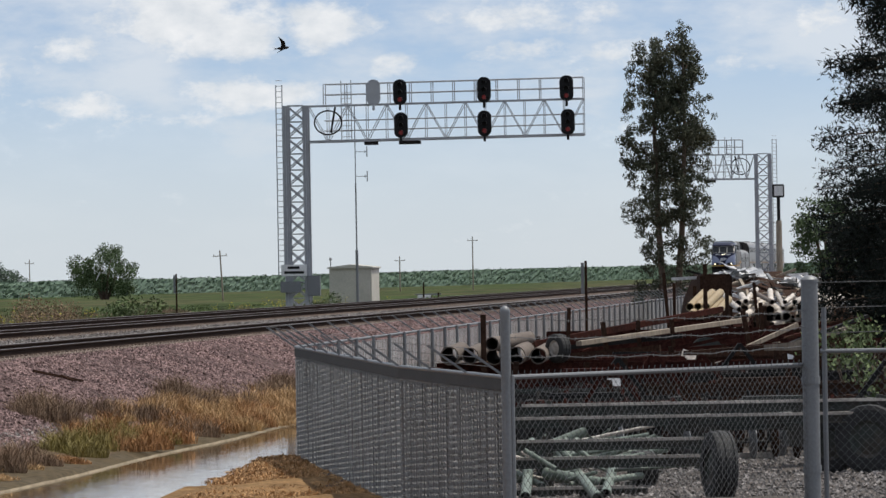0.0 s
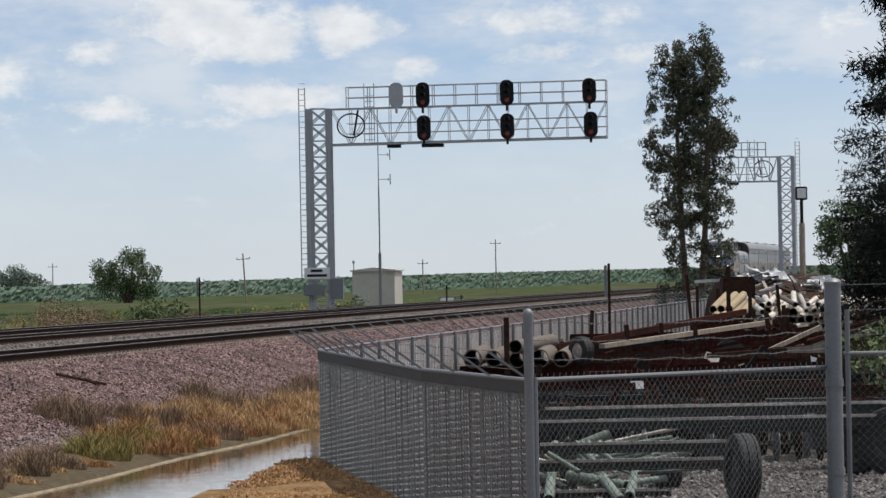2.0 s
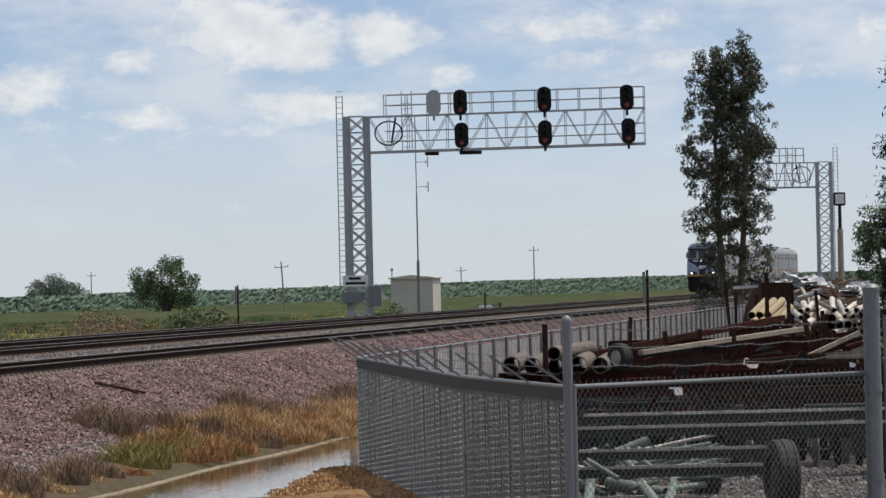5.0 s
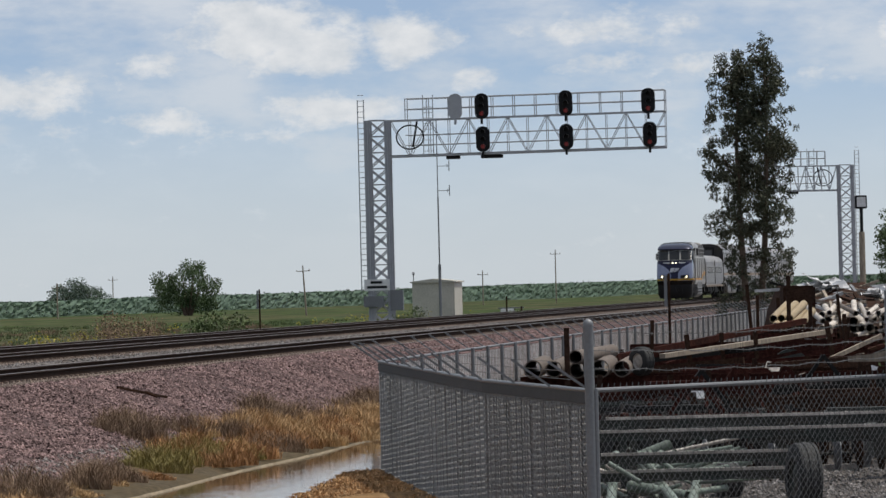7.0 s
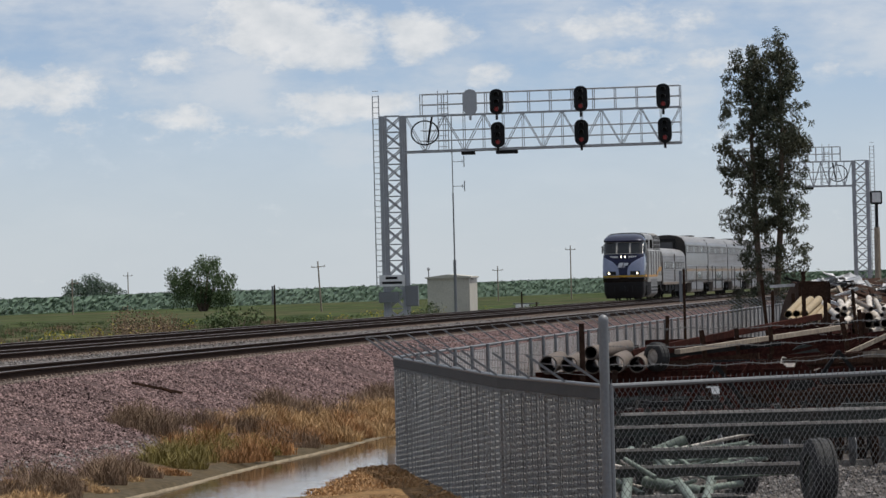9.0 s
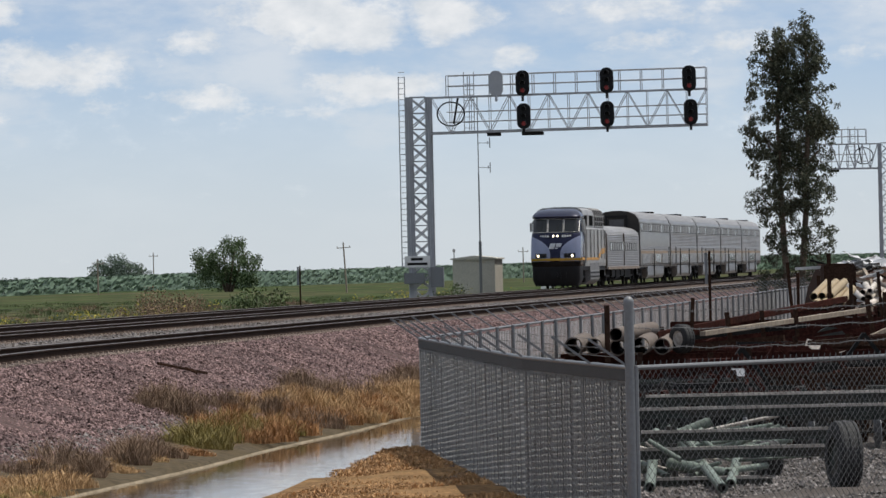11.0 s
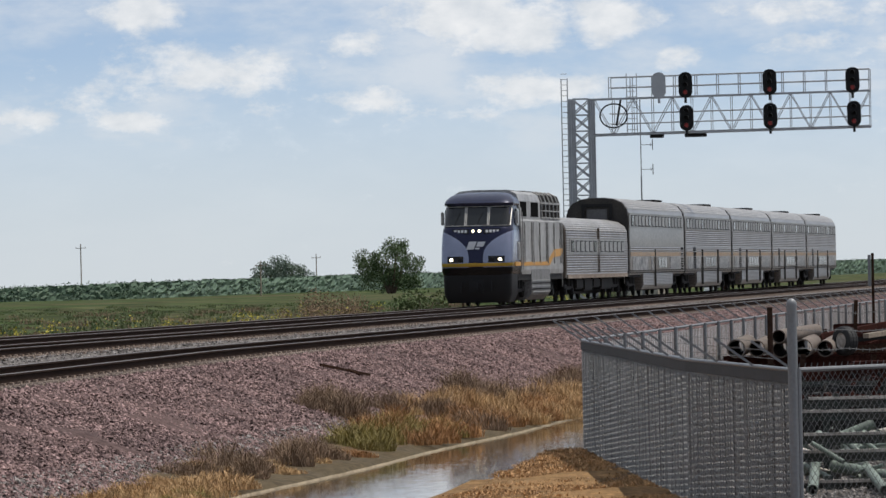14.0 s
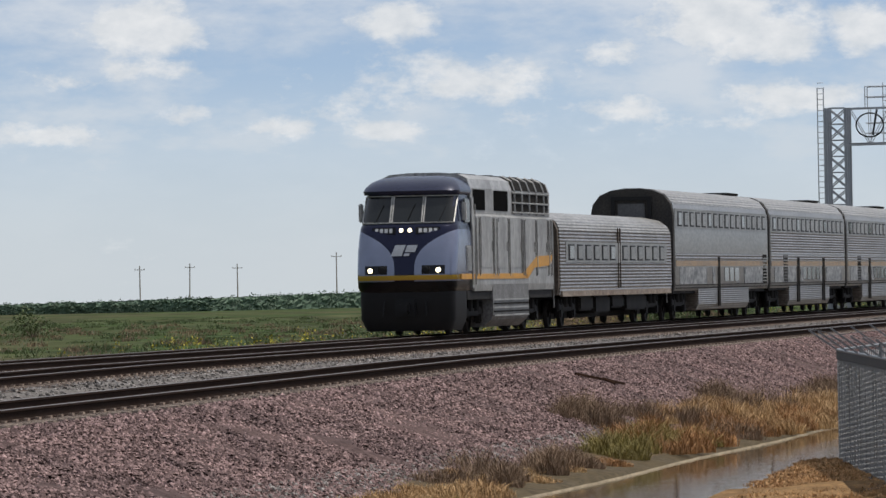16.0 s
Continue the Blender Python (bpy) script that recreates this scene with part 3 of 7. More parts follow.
def locomotive():
    car = thing("diesel_locomotive", "streamlined blue, silver and orange diesel passenger locomotive with lit headlights", "locomotive")

    def plan(y0, half, z, round_y, y_end):
        """Outline of the nose in plan: a bowed front with rounded corners."""
        pts = []
        for i in range(25):
            a = math.pi * i / 24
            c, s = math.cos(a), math.sin(a)
            pts.append(Vector((-half * math.copysign(abs(c) ** 0.45, c), y0 + round_y * (1 - abs(s) ** 0.75), z)))
        return pts + [Vector((half, y_end, z)), Vector((-half, y_end, z))]

    end = 3.1
    bm = bmesh.new()
    loft(bm, [plan(*r, end) for r in ((0.10, 1.42, 1.30, 0.55), (0.02, 1.49, 1.45, 0.55), (0.0, 1.51, 1.9, 0.6), (0.10, 1.51, 2.5, 0.65), (0.28, 1.50, 3.0, 0.7), (0.36, 1.48, 3.2, 0.7),
                                    (0.42, 1.47, 3.27, 0.7))])
    part("nose", bm, M["nose"], car, "blue-grey nose with a navy V", smooth=True)
    bm = bmesh.new()
    loft(bm, [plan(*r, end) for r in ((0.44, 1.455, 3.27, 0.7), (1.02, 1.36, 4.22, 0.6))])
    cab = part("cab", bm, M["navy"], car, smooth=True)
    bm = bmesh.new()
    loft(bm, [plan(*r, end) for r in ((0.86, 1.44, 4.20, 0.6), (0.82, 1.46, 4.30, 0.6), (0.95, 1.42, 4.42, 0.62), (1.25, 1.30, 4.58, 0.7), (1.7, 1.10, 4.70, 0.8), (2.3, 0.7, 4.76, 0.5))])
    part("cab_roof", bm, M["navy"], car, "navy cab roof with a visor brow", smooth=True)
    # windscreen: three panes that follow the bowed, sloping front
    def skin(x, z, proud):
        k = (z - 3.27) / 0.95
        half, y0, ry = 1.455 - 0.095 * k, 0.44 + 0.58 * k, 0.7 - 0.1 * k
        c = min(1.0, abs(x) / half) ** (1 / 0.45)
        return Vector((x * (1 + proud * 0.3), y0 + ry * (1 - math.sqrt(max(0.0, 1 - c * c)) ** 0.75) - proud, z))

    for x0, x1 in ((-1.36, -0.50), (-0.44, 0.44), (0.50, 1.36)):
        xs = [x0 + (x1 - x0) * i / 8 for i in range(9)]
        bm = bmesh.new()
        loft(bm, [[skin(x, z, 0.02) for x in xs] for z in (3.36, 3.75, 4.14)], caps=False, closed=False)
        pane = part("windscreen", bm, M["glass_dark"], cab, smooth=True)
        bm = bmesh.new()
        for a, b in zip(xs, xs[1:]):
            for z in (3.35, 4.15):
                rod(bm, skin(a, z, 0.03), skin(b, z, 0.03), 0.022, 5)
        for x in (x0, x1):
            rod(bm, skin(x, 3.35, 0.03), skin(x, 4.15, 0.03), 0.028, 5)
        # right-hand frame in shinier steel, standing for the sun's glint on it
        part("window_frame", bm, M["steel_plain"] if x0 > 0 else M["loco_silver"], cab)
        bm = bmesh.new()
        xm = (x0 + x1) / 2
        rod(bm, skin(xm, 3.36, 0.05), skin(xm + 0.2, 3.9, 0.05), 0.012, 5)
        part("wiper", bm, M["black"], cab)
    # pilot and coupler
    bm = bmesh.new()
    loft(bm, [plan(*r, 2.2) for r in ((0.30, 1.28, 0.16, 0.5), (0.12, 1.42, 0.5, 0.5), (0.10, 1.44, 1.32, 0.55))])
    part("pilot", bm, M["black"], car, "black steel pilot plate", smooth=True)
    bm = bmesh.new()
    box(bm, -0.16, 0.16, -0.22, 0.3, 0.68, 1.0, bevel=0.05)
    box(bm, -0.32, 0.32, 0.02, 0.2, 0.58, 1.12, bevel=0.04)
    for x in (-0.62, 0.62):
        rod(bm, (x, 0.05, 1.05), (x * 1.05, -0.04, 0.62), 0.025, 6)
    part("coupler", bm, M["black"], car)
    # lights
    def lamp(name, x, y, z, r, mat, label):
        bm = bmesh.new()
        loft(bm, [[Vector((x + rr * math.cos(t), yy, z + rr * math.sin(t))) for t in [2 * math.pi * i / 16 for i in range(16)]] for yy, rr in ((y + 0.12, r * 1.25), (y, r * 1.25), (y, r), (y - 0.02, r * 0.7))])
        for f in bm.faces:
            if f.calc_center_median().y < y - 0.001:
                f.material_index = 1
        part(name, bm, [M["grille"], mat], car, label)
    for x in (-0.13, 0.13):
        lamp("headlight", x, 0.30, 3.13, 0.062, M["lamp_on"], "lit twin headlight")
    for x in (-1.02, 1.02):
        lamp("ditch_light", x, -0.02, 1.95, 0.075, M["lamp_on"], "lit ditch light")
        lamp("marker_lamp", x * 0.64, -0.05, 1.97, 0.10, M["black"], "dark marker lamp")
    for x in (-0.66, 0.66):    # number boards: unreadable bars
        m = pose(x, 0.345, 3.12, -10, 0, 9 if x > 0 else -9)
        bm = bmesh.new()
        box(bm, -0.36, 0.36, -0.02, 0.05, -0.10, 0.10)
        nb = part("number_board", bm, M["black"], car, m=m)
        for i in range(4):
            bm = bmesh.new()
            box(bm, -0.27 + 0.15 * i, -0.17 + 0.15 * i, -0.026, -0.02, -0.06, 0.06)
            part("numeral_bar", bm, M["white"], nb)
    # emblem: a slanted pale plate shape
    bm = bmesh.new()
    for x0, x1, z0, z1 in ((-0.34, -0.02, -0.16, 0.18), (0.03, 0.34, -0.04, 0.17), (0.03, 0.2, -0.16, -0.08)):
        vs = [bm.verts.new((x + 0.35 * z, -0.02 + 0.0 * z, z)) for x, z in ((x0, z0), (x1, z0), (x1, z1), (x0, z1))]
        bm.faces.new(vs)
    bmesh.ops.solidify(bm, geom=bm.faces[:], thickness=0.02)
    part("emblem", bm, M["alu_paint"], car, "pale slanted emblem", m=pose(0, 0.08, 2.52, -14))
    for sx in (-1, 1):
        bm = bmesh.new()
        box(bm, sx * 1.56 - 0.06, sx * 1.56 + 0.06, 1.3, 1.5, 3.4, 3.95, bevel=0.03)
        rod(bm, (sx * 1.45, 1.6, 3.7), (sx * 1.56, 1.45, 3.7), 0.02)
        part("side_mirror", bm, M["loco_silver"], car)
        bm = bmesh.new()
        box(bm, sx * 1.48 - 0.03, sx * 1.48 + 0.03, 1.75, 2.55, 3.35, 4.05, bevel=0.02)
        part("cab_side_window", bm, M["glass_dark"], car)
        bm = bmesh.new()
        box(bm, sx * 1.515 - 0.02, sx * 1.515 + 0.02, 2.72, 3.02, 1.4, 4.1)
        part("cab_door", bm, M["loco_silver"], car)
        bm = bmesh.new()
        box(bm, sx * 1.515 - 0.015, sx * 1.515 + 0.015, 1.85, 2.6, 1.9, 2.66)
        for i in range(7):
            box(bm, sx * 1.54 - 0.012, sx * 1.54 + 0.012, 1.9, 2.5, 1.95 + 0.1 * i, 2.0 + 0.1 * i)
        part("louvre", bm, M["loco_silver"], car)
        bm = bmesh.new()
        rod(bm, (sx * 1.56, 3.12, 1.5), (sx * 1.56, 3.12, 3.9), 0.02)
        rod(bm, (sx * 1.56, 2.62, 1.5), (sx * 1.56, 2.62, 3.3), 0.02)
        part("grab_rail", bm, M["steel_plain"], car)
    # engine room
    bm = bmesh.new()
    ring = [(-1.5, 1.3), (1.5, 1.3), (1.52, 1.5), (1.52, 3.55), (1.42, 3.62), (1.42, 4.40), (1.32, 4.68), (1.05, 4.82), (0.45, 4.87), (-0.45, 4.87), (-1.05, 4.82), (-1.32, 4.68), (-1.42, 4.40), (-1.42, 3.62),
            (-1.52, 3.55), (-1.52, 1.5)]
    loft(bm, [[Vector((x, y, z)) for x, z in ring] for y in (3.1, 16.7)])
    body = part("engine_room", bm, M["loco_silver"], car, "silver-grey ribbed engine room")
    for sx in (-1, 1):
        for i, y in enumerate((3.4, 3.9, 6.3, 6.8, 8.9, 11.2, 11.5, 13.7, 15.9, 16.45)):
            bm = bmesh.new()
            box(bm, sx * 1.53 - 0.025, sx * 1.53 + 0.025, y, y + 0.10, 1.75, 3.5, bevel=0.015)
            part("rib", bm, M["loco_silver"], body)
        # flat strips painted black for the shade beside the ribs
        for y in (3.32, 4.15, 6.2, 7.1, 8.75, 11.05, 11.75, 13.55, 15.75, 16.3):
            bm = bmesh.new()
            box(bm, sx * 1.522 - 0.004, sx * 1.522 + 0.004, y - 0.04, y + 0.03, 1.72, 3.52)
            part("groove", bm, M["void"], body, "black strip for the shade in a panel groove")
        for y in (5.1, 7.6, 10.0, 12.4, 14.6):
            bm = bmesh.new()
            box(bm, sx * 1.523 - 0.012, sx * 1.523 + 0.012, y - 0.9, y + 0.9, 2.0, 3.4, bevel=0.01)
            rod(bm, (sx * 1.55, y + 0.8, 2.5), (sx * 1.55, y + 0.8, 2.8), 0.02)
            part("access_door", bm, M["loco_silver"], body)
        # intakes are flat plates, their inner darkness put in the colour
        for y0, y1 in ((3.5, 5.4), (6.9, 9.2)):
            bm = bmesh.new()
            box(bm, sx * 1.42 - 0.02, sx * 1.42 + 0.02, y0, y1, 3.74, 4.36)
            part("air_intake", bm, M["void"], body, "flat black panel for the shade in an air intake")
        bm = bmesh.new()
        box(bm, sx * 1.525 - 0.012, sx * 1.525 + 0.012, 0.95, 12.0, 1.66, 1.82)
        vs = [bm.verts.new((sx * 1.537, y, z)) for y, z in ((12.0, 1.66), (13.2, 2.0), (16.1, 2.08), (16.6, 2.4), (13.6, 2.36), (11.6, 1.92), (11.0, 1.82))]
        bm.faces.new(vs)
        part("stripe", bm, M["orange"], body, "orange stripe that sweeps up at the rear")
        for i in range(5):
            bm = bmesh.new()
            y0 = 10.3 + 1.3 * i
            rod(bm, (sx * 1.45, y0, 3.65), (sx * 1.45, y0, 4.4), 0.035, 5)
            rod(bm, (sx * 1.45, y0, 4.4), (sx * 1.34, y0, 4.7), 0.035, 5)
            rod(bm, (sx * 1.34, y0, 4.7), (sx * 1.05, y0, 4.85), 0.035, 5)
            part("grille_bar", bm, M["loco_silver"], body)
        for z in (3.72, 4.02, 4.34):
            bm = bmesh.new()
            rod(bm, (sx * 1.452, 9.9, z), (sx * 1.452, 16.45, z), 0.03, 5)
            part("grille_bar", bm, M["loco_silver"], body)
        bm = bmesh.new()
        box(bm, sx * 1.42 - 0.012, sx * 1.42 + 0.012, 10.0, 16.4, 3.7, 4.3)
        vs = [bm.verts.new((sx * x, y, z)) for x, y, z in ((1.43, 10.0, 4.405), (1.43, 16.4, 4.405), (1.33, 16.4, 4.69), (1.33, 10.0, 4.69))]
        bm.faces.new(vs)
        vs = [bm.verts.new((sx * x, y, z)) for x, y, z in ((1.325, 10.0, 4.695), (1.325, 16.4, 4.695), (1.055, 16.4, 4.835), (1.055, 10.0, 4.835))]
        bm.faces.new(vs)
        part("radiator_grille", bm, M["grille"], body, "dark radiator grille wrapped over the roof edge")
    for y in (11.2, 13.2, 15.2):
        bm = bmesh.new()
        rod(bm, (0, y, 4.84), (0, y, 4.91), 0.62, 16)
        part("roof_fan", bm, M["grille"], body)
    bm = bmesh.new()
    box(bm, -0.5, 0.5, 6.0, 9.0, 4.84, 4.90, bevel=0.02)
    part("roof_hatch", bm, M["grille"], body)
    # fuel tank and underframe
    bm = bmesh.new()
    loft(bm, [[Vector((x, y, z)) for x, z in ((-1.2, 0.2), (1.2, 0.2), (1.46, 0.42), (1.52, 0.6), (1.52, 1.5), (-1.52, 1.5), (-1.52, 0.6), (-1.46, 0.42))] for y in (6.0, 12.1)])
    tank = part("fuel_tank", bm, M["tank_grey"], car, "ribbed grey fuel tank")
    for i in range(5):
        for sx in (-1, 1):
            bm = bmesh.new()
            box(bm, sx * 1.525 - 0.02, sx * 1.525 + 0.02, 6.1, 12.0, 0.52 + 0.12 * i, 0.57 + 0.12 * i)
            part("tank_rib", bm, M["grille"] if i % 2 else M["loco_silver"], tank)
    bm = bmesh.new()
    box(bm, -1.45, 1.45, 2.2, 16.7, 1.05, 1.32)
    # added dark filler between the trucks, stands for the black shade below
    box(bm, -0.6, 0.6, 2.2, 16.6, 0.3, 1.1)
    rod(bm, (-1.3, 2.6, 0.5), (-1.3, 2.6, 1.2), 0.03), rod(bm, (1.3, 2.6, 0.5), (1.3, 2.6, 1.2), 0.03)
    part("underframe", bm, M["soot"], car)
    for y in (4.2, 13.7):
        truck(car, y, 2.75)
    bm = bmesh.new()
    box(bm, -0.7, 0.7, 16.6, 17.35, 0.9, 3.4, bevel=0.1)
    part("diaphragm", bm, M["black"], car)
    return car


def coach():
    """Single-level stainless coach."""
    car = thing("single_level_coach", "old single-level fluted stainless passenger coach", "coach")
    L = 24.4
    bm = bmesh.new()
    ring = [(-1.48, 1.1), (1.48, 1.1), (1.53, 1.4), (1.53, 2.6), (1.51, 3.22), (1.40, 3.48), (1.10, 3.70), (0.5, 3.83), (-0.5, 3.83), (-1.10, 3.70), (-1.40, 3.48), (-1.51, 3.22), (-1.53, 2.6), (-1.53, 1.4)]
    loft(bm, [[Vector((x, y, z)) for x, z in ring] for y in (0.35, L - 0.35)])
    body = part("body", bm, M["stainless"], car, smooth=True)
    bm = bmesh.new()
    loft(bm, [[Vector((x * 1.006, y, z + 0.008)) for x, z in ring if z > 3.2] for y in (0.4, L - 0.4)], caps=False, closed=False)
    part("roof", bm, M["fluted_roof"], car, smooth=True)
    for y0, y1 in ((0.1, 0.35), (L - 0.35, L - 0.1)):
        bm = bmesh.new()
        loft(bm, [[Vector((x * 0.98, y, z)) for x, z in ring] for y in (y0, y1)])
        part("end_wall", bm, M["end_brown"], car, "brown grimed end wall")
        bm = bmesh.new()
        rod(bm, (1.35, (y0 + y1) / 2 - 0.2, 0.7), (1.35, (y0 + y1) / 2 - 0.2, 3.2), 0.025, 6)
        part("grab_rail", bm, M["steel_plain"], car)
        bm = bmesh.new()
        box(bm, -0.6, 0.6, y0 - 0.1, y1 + 0.1, 1.2, 3.3, bevel=0.05)
        part("diaphragm", bm, M["black"], car)
    for sx in (-1, 1):
        bm = bmesh.new()
        box(bm, sx * 1.53 - 0.012, sx * 1.53 + 0.012, 1.4, 22.9, 2.16, 2.84)
        band = part("window_band", bm, M["steel_plain"], car)
        for i in range(12):
            y = 1.9 + 1.66 * i + (1.0 if i > 5 else 0)
            bm = bmesh.new()
            box(bm, sx * 1.546 - 0.008, sx * 1.546 + 0.008, y, y + 1.12, 2.24, 2.76, bevel=0.004)
            part("window_frame", bm, M["black"], band)
            bm = bmesh.new()
            box(bm, sx * 1.556 - 0.006, sx * 1.556 + 0.006, y + 0.22, y + 1.05, 2.29, 2.71)
            # most panes are pale steel in place of glass that mirrors the sky
            part("pane", bm, M["glass_dark"] if i in (0, 5) else M["steel_plain"], band)
        bm = bmesh.new()
        for yy in (11.95, 12.4):
            box(bm, sx * 1.535 - 0.02, sx * 1.535 + 0.02, yy, yy + 0.09, 1.3, 3.35)
        part("centre_post", bm, M["end_brown"], car)
        bm = bmesh.new()
        box(bm, sx * 1.50 - 0.05, sx * 1.50 + 0.05, 0.6, L - 0.6, 1.05, 1.22)
        part("side_sill", bm, M["crusted_sill"], car, "rust-stained pale side sill")
    bm = bmesh.new()
    for y0, y1, z in ((5.5, 8, 0.55), (8.5, 11.5, 0.45), (12, 14.5, 0.6), (15, 19.5, 0.5)):
        box(bm, -1.3, 1.3, y0, y1, z, 1.05, bevel=0.06)
    # added filler from end to end, keeps the space under the coach dark
    box(bm, -0.4, 0.4, 0, L, 0.3, 1.1)
    part("underfloor_gear", bm, M["soot"], car)
    for y in (3.3, L - 3.3):
        truck(car, y, 2.5)
    return car


def bilevel(first=False):
    car = thing("bilevel_coach", "tall bilevel stainless passenger coach with a thin orange band", "coach", group="bilevel coaches of the train")
    L = 25.9
    ring = [(-1.50, 1.12), (1.50, 1.12), (1.55, 1.3), (1.55, 3.95), (1.47, 4.35), (1.22, 4.68), (0.8, 4.86), (0.3, 4.93), (-0.3, 4.93), (-0.8, 4.86), (-1.22, 4.68), (-1.47, 4.35), (-1.55, 3.95), (-1.55, 1.3)]
    bm = bmesh.new()
    loft(bm, [[Vector((x, y, z)) for x, z in ring] for y in (0.35, L - 0.35)])
    part("body", bm, M["steel_plain"], car, smooth=True)
    bm = bmesh.new()
    loft(bm, [[Vector((x * 1.005, y, z + 0.01)) for x, z in ring if z > 4.3] for y in (0.4, L - 0.4)], caps=False, closed=False)
    roof = part("roof", bm, M["fluted_roof"], car, smooth=True)
    bm = bmesh.new()
    box(bm, -0.6, 0.6, 20.5, 24.0, 4.92, 5.02, bevel=0.03)
    part("roof_unit", bm, M["grille"], roof)
    for y0, y1 in ((0.08, 0.36), (L - 0.36, L - 0.08)):
        bm = bmesh.new()
        loft(bm, [[Vector((x * 0.985, y, 1.12 + (z - 1.12) * 0.995)) for x, z in ring] for y in (y0, y1)])
        part("end_wall", bm, M["end_grey"], car, "dark grey end wall")
    for k, y in enumerate((0.0, L)):
        bm = bmesh.new()
        d = 0.0 if k == 0 else -0.12
        for x0, x1, z0, z1 in ((-0.75, -0.6, 2.5, 4.62), (0.6, 0.75, 2.5, 4.62), (-0.6, 0.6, 4.48, 4.62)):
            box(bm, x0, x1, y + d, y + d + 0.12, z0, z1)
        part("door_frame", bm, M["black"], car)
        bm = bmesh.new()
        box(bm, -0.5, 0.5, y + d + 0.02, y + d + 0.10, 2.5, 4.36)
        part("end_door", bm, M["door_grey"], car, "dull grey end door")
        bm = bmesh.new()
        box(bm, -0.58, 0.58, y - 0.06 if k else y, y + 0.06 if k else y + 0.1, 1.2, 2.4)
        part("coupler_gear", bm, M["black"], car)
    for sx in (-1, 1):
        X = sx * 1.552
        bm = bmesh.new()
        box(bm, X - 0.006, X + 0.006, 0.5, L - 0.5, 3.48, 4.12)
        band = part("window_band", bm, M["steel_plain"], car, "smooth steel upper window band")
        for i in range(16):
            y = 1.0 + 1.52 * i
            bm = bmesh.new()
            box(bm, X - 0.012, X + 0.012, y, y + 1.12, 3.50, 4.08, bevel=0.01)
            rim = part("window_frame", bm, M["black"], band)
            bm = bmesh.new()
            box(bm, X - 0.018, X + 0.018, y + 0.30, y + 1.02, 3.57, 4.02)
            # pale steel stands for sky reflected in all but a few glass panes
            part("pane", bm, M["glass_dark"] if i in (0, 5, 11) else M["steel_plain"], rim)
        bm = bmesh.new()
        if first:
            box(bm, X - 0.008, X + 0.008, 0.5, L - 0.5, 2.0, 2.52)
        else:
            box(bm, X - 0.008, X + 0.008, 0.5, L - 0.5, 2.55, 3.44)
            box(bm, X - 0.008, X + 0.008, 0.5, L - 0.5, 2.25, 2.5)
        part("fluted_panel", bm, M["stainless"], car)
        bm = bmesh.new()
        box(bm, X - 0.014, X + 0.014, 0.5, L - 0.5, 2.04, 2.24)
        part("stripe", bm, M["faded_orange"], car, "thin faded orange stripe")
        doors = ((11.2, 11.8),) if first else ((8.6, 9.5), (17.2, 18.1))
        for y0, y1 in doors:
            bm = bmesh.new()
            box(bm, X - 0.016, X + 0.016, y0, y1, 0.5, 2.4)
            part("side_door", bm, M["grille"], car, "dark side door")
        for i, y in enumerate((13.0, 14.4, 15.8) if first else (10.6, 12.1, 13.6, 15.1)):
            bm = bmesh.new()
            box(bm, X - 0.014, X + 0.014, y, y + 1.1, 1.45, 1.98, bevel=0.01)
            part("lower_window", bm, M["glass_dark"], car)
        for z in (1.22, 1.33, 2.02, 2.27, 2.53, 3.46, 4.15):
            bm = bmesh.new()
            box(bm, X - 0.016, X + 0.016, 0.45, L - 0.45, z - 0.014, z + 0.014)
            part("trim_strip", bm, M["steel_plain"] if z > 2 else M["grille"], car)
        for y0, y1 in ((23.9, 25.1),) if first else ((4.2, 5.6),):
            bm = bmesh.new()
            box(bm, X - 0.014, X + 0.014, y0, y1, 1.35, 2.5)
            vent = part("vent_panel", bm, M["grille"] if first else M["door_grey"], car, "dark louvred panel")
            for i in range(8):
                bm = bmesh.new()
                box(bm, X - 0.024, X + 0.024, y0 + 0.06, y1 - 0.06, 1.42 + 0.13 * i, 1.46 + 0.13 * i)
                part("louvre", bm, M["steel_plain"] if first else M["grille"], vent)
        for y0, y1 in ((1.4, 8.2), (9.8, 10.5), (16.4, 17.0), (18.5, 24.2)):
            bm = bmesh.new()
            box(bm, X - 0.012, X + 0.012, y0, y1, 1.36, 2.0)
            part("lower_panel", bm, M["grimy"], car, "grimy lower panel with painted mirror patches")
        bm = bmesh.new()
        loft(bm, [[Vector((sx * x, y, z)) for x, z in ((1.0, 0.38), (1.42, 0.38), (1.535, 0.6), (1.535, 1.2), (1.0, 1.2))] for y in (6.1, L - 6.1)])
        part("skirt", bm, M["stainless_fine"], car)
    for y in (3.2, L - 3.2):
        truck(car, y, 2.6)
    bm = bmesh.new()
    box(bm, -0.95, 0.95, 6.2, L - 6.2, 0.36, 1.1)
    box(bm, -1.4, 1.4, 0.6, L - 0.6, 1.02, 1.14)
    # added dark core behind the trucks, blocks the bright field beyond
    box(bm, -0.6, 0.6, 0.5, L - 0.5, 0.3, 1.05)
    part("underfloor", bm, M["soot"], car)
    return car


# strong mottling: grime, and mirrored surroundings painted as dark and pale patches
M["grimy"] = material("grimy_mirror_patched_steel", (0.40, 0.39, 0.38), 0.35, 0.35, spots=(0.015, 0.017, 0.022), scale=1.6, fine=4.0, amount=1.0, stretch=(1, 1, 1.8))
M["crusted_sill"] = material("rust_stained_sill", (0.26, 0.215, 0.175), 0.8, spots=(0.16, 0.11, 0.08), scale=1.0, fine=6, amount=0.7)
LOCO = locomotive()
COACH = coach()
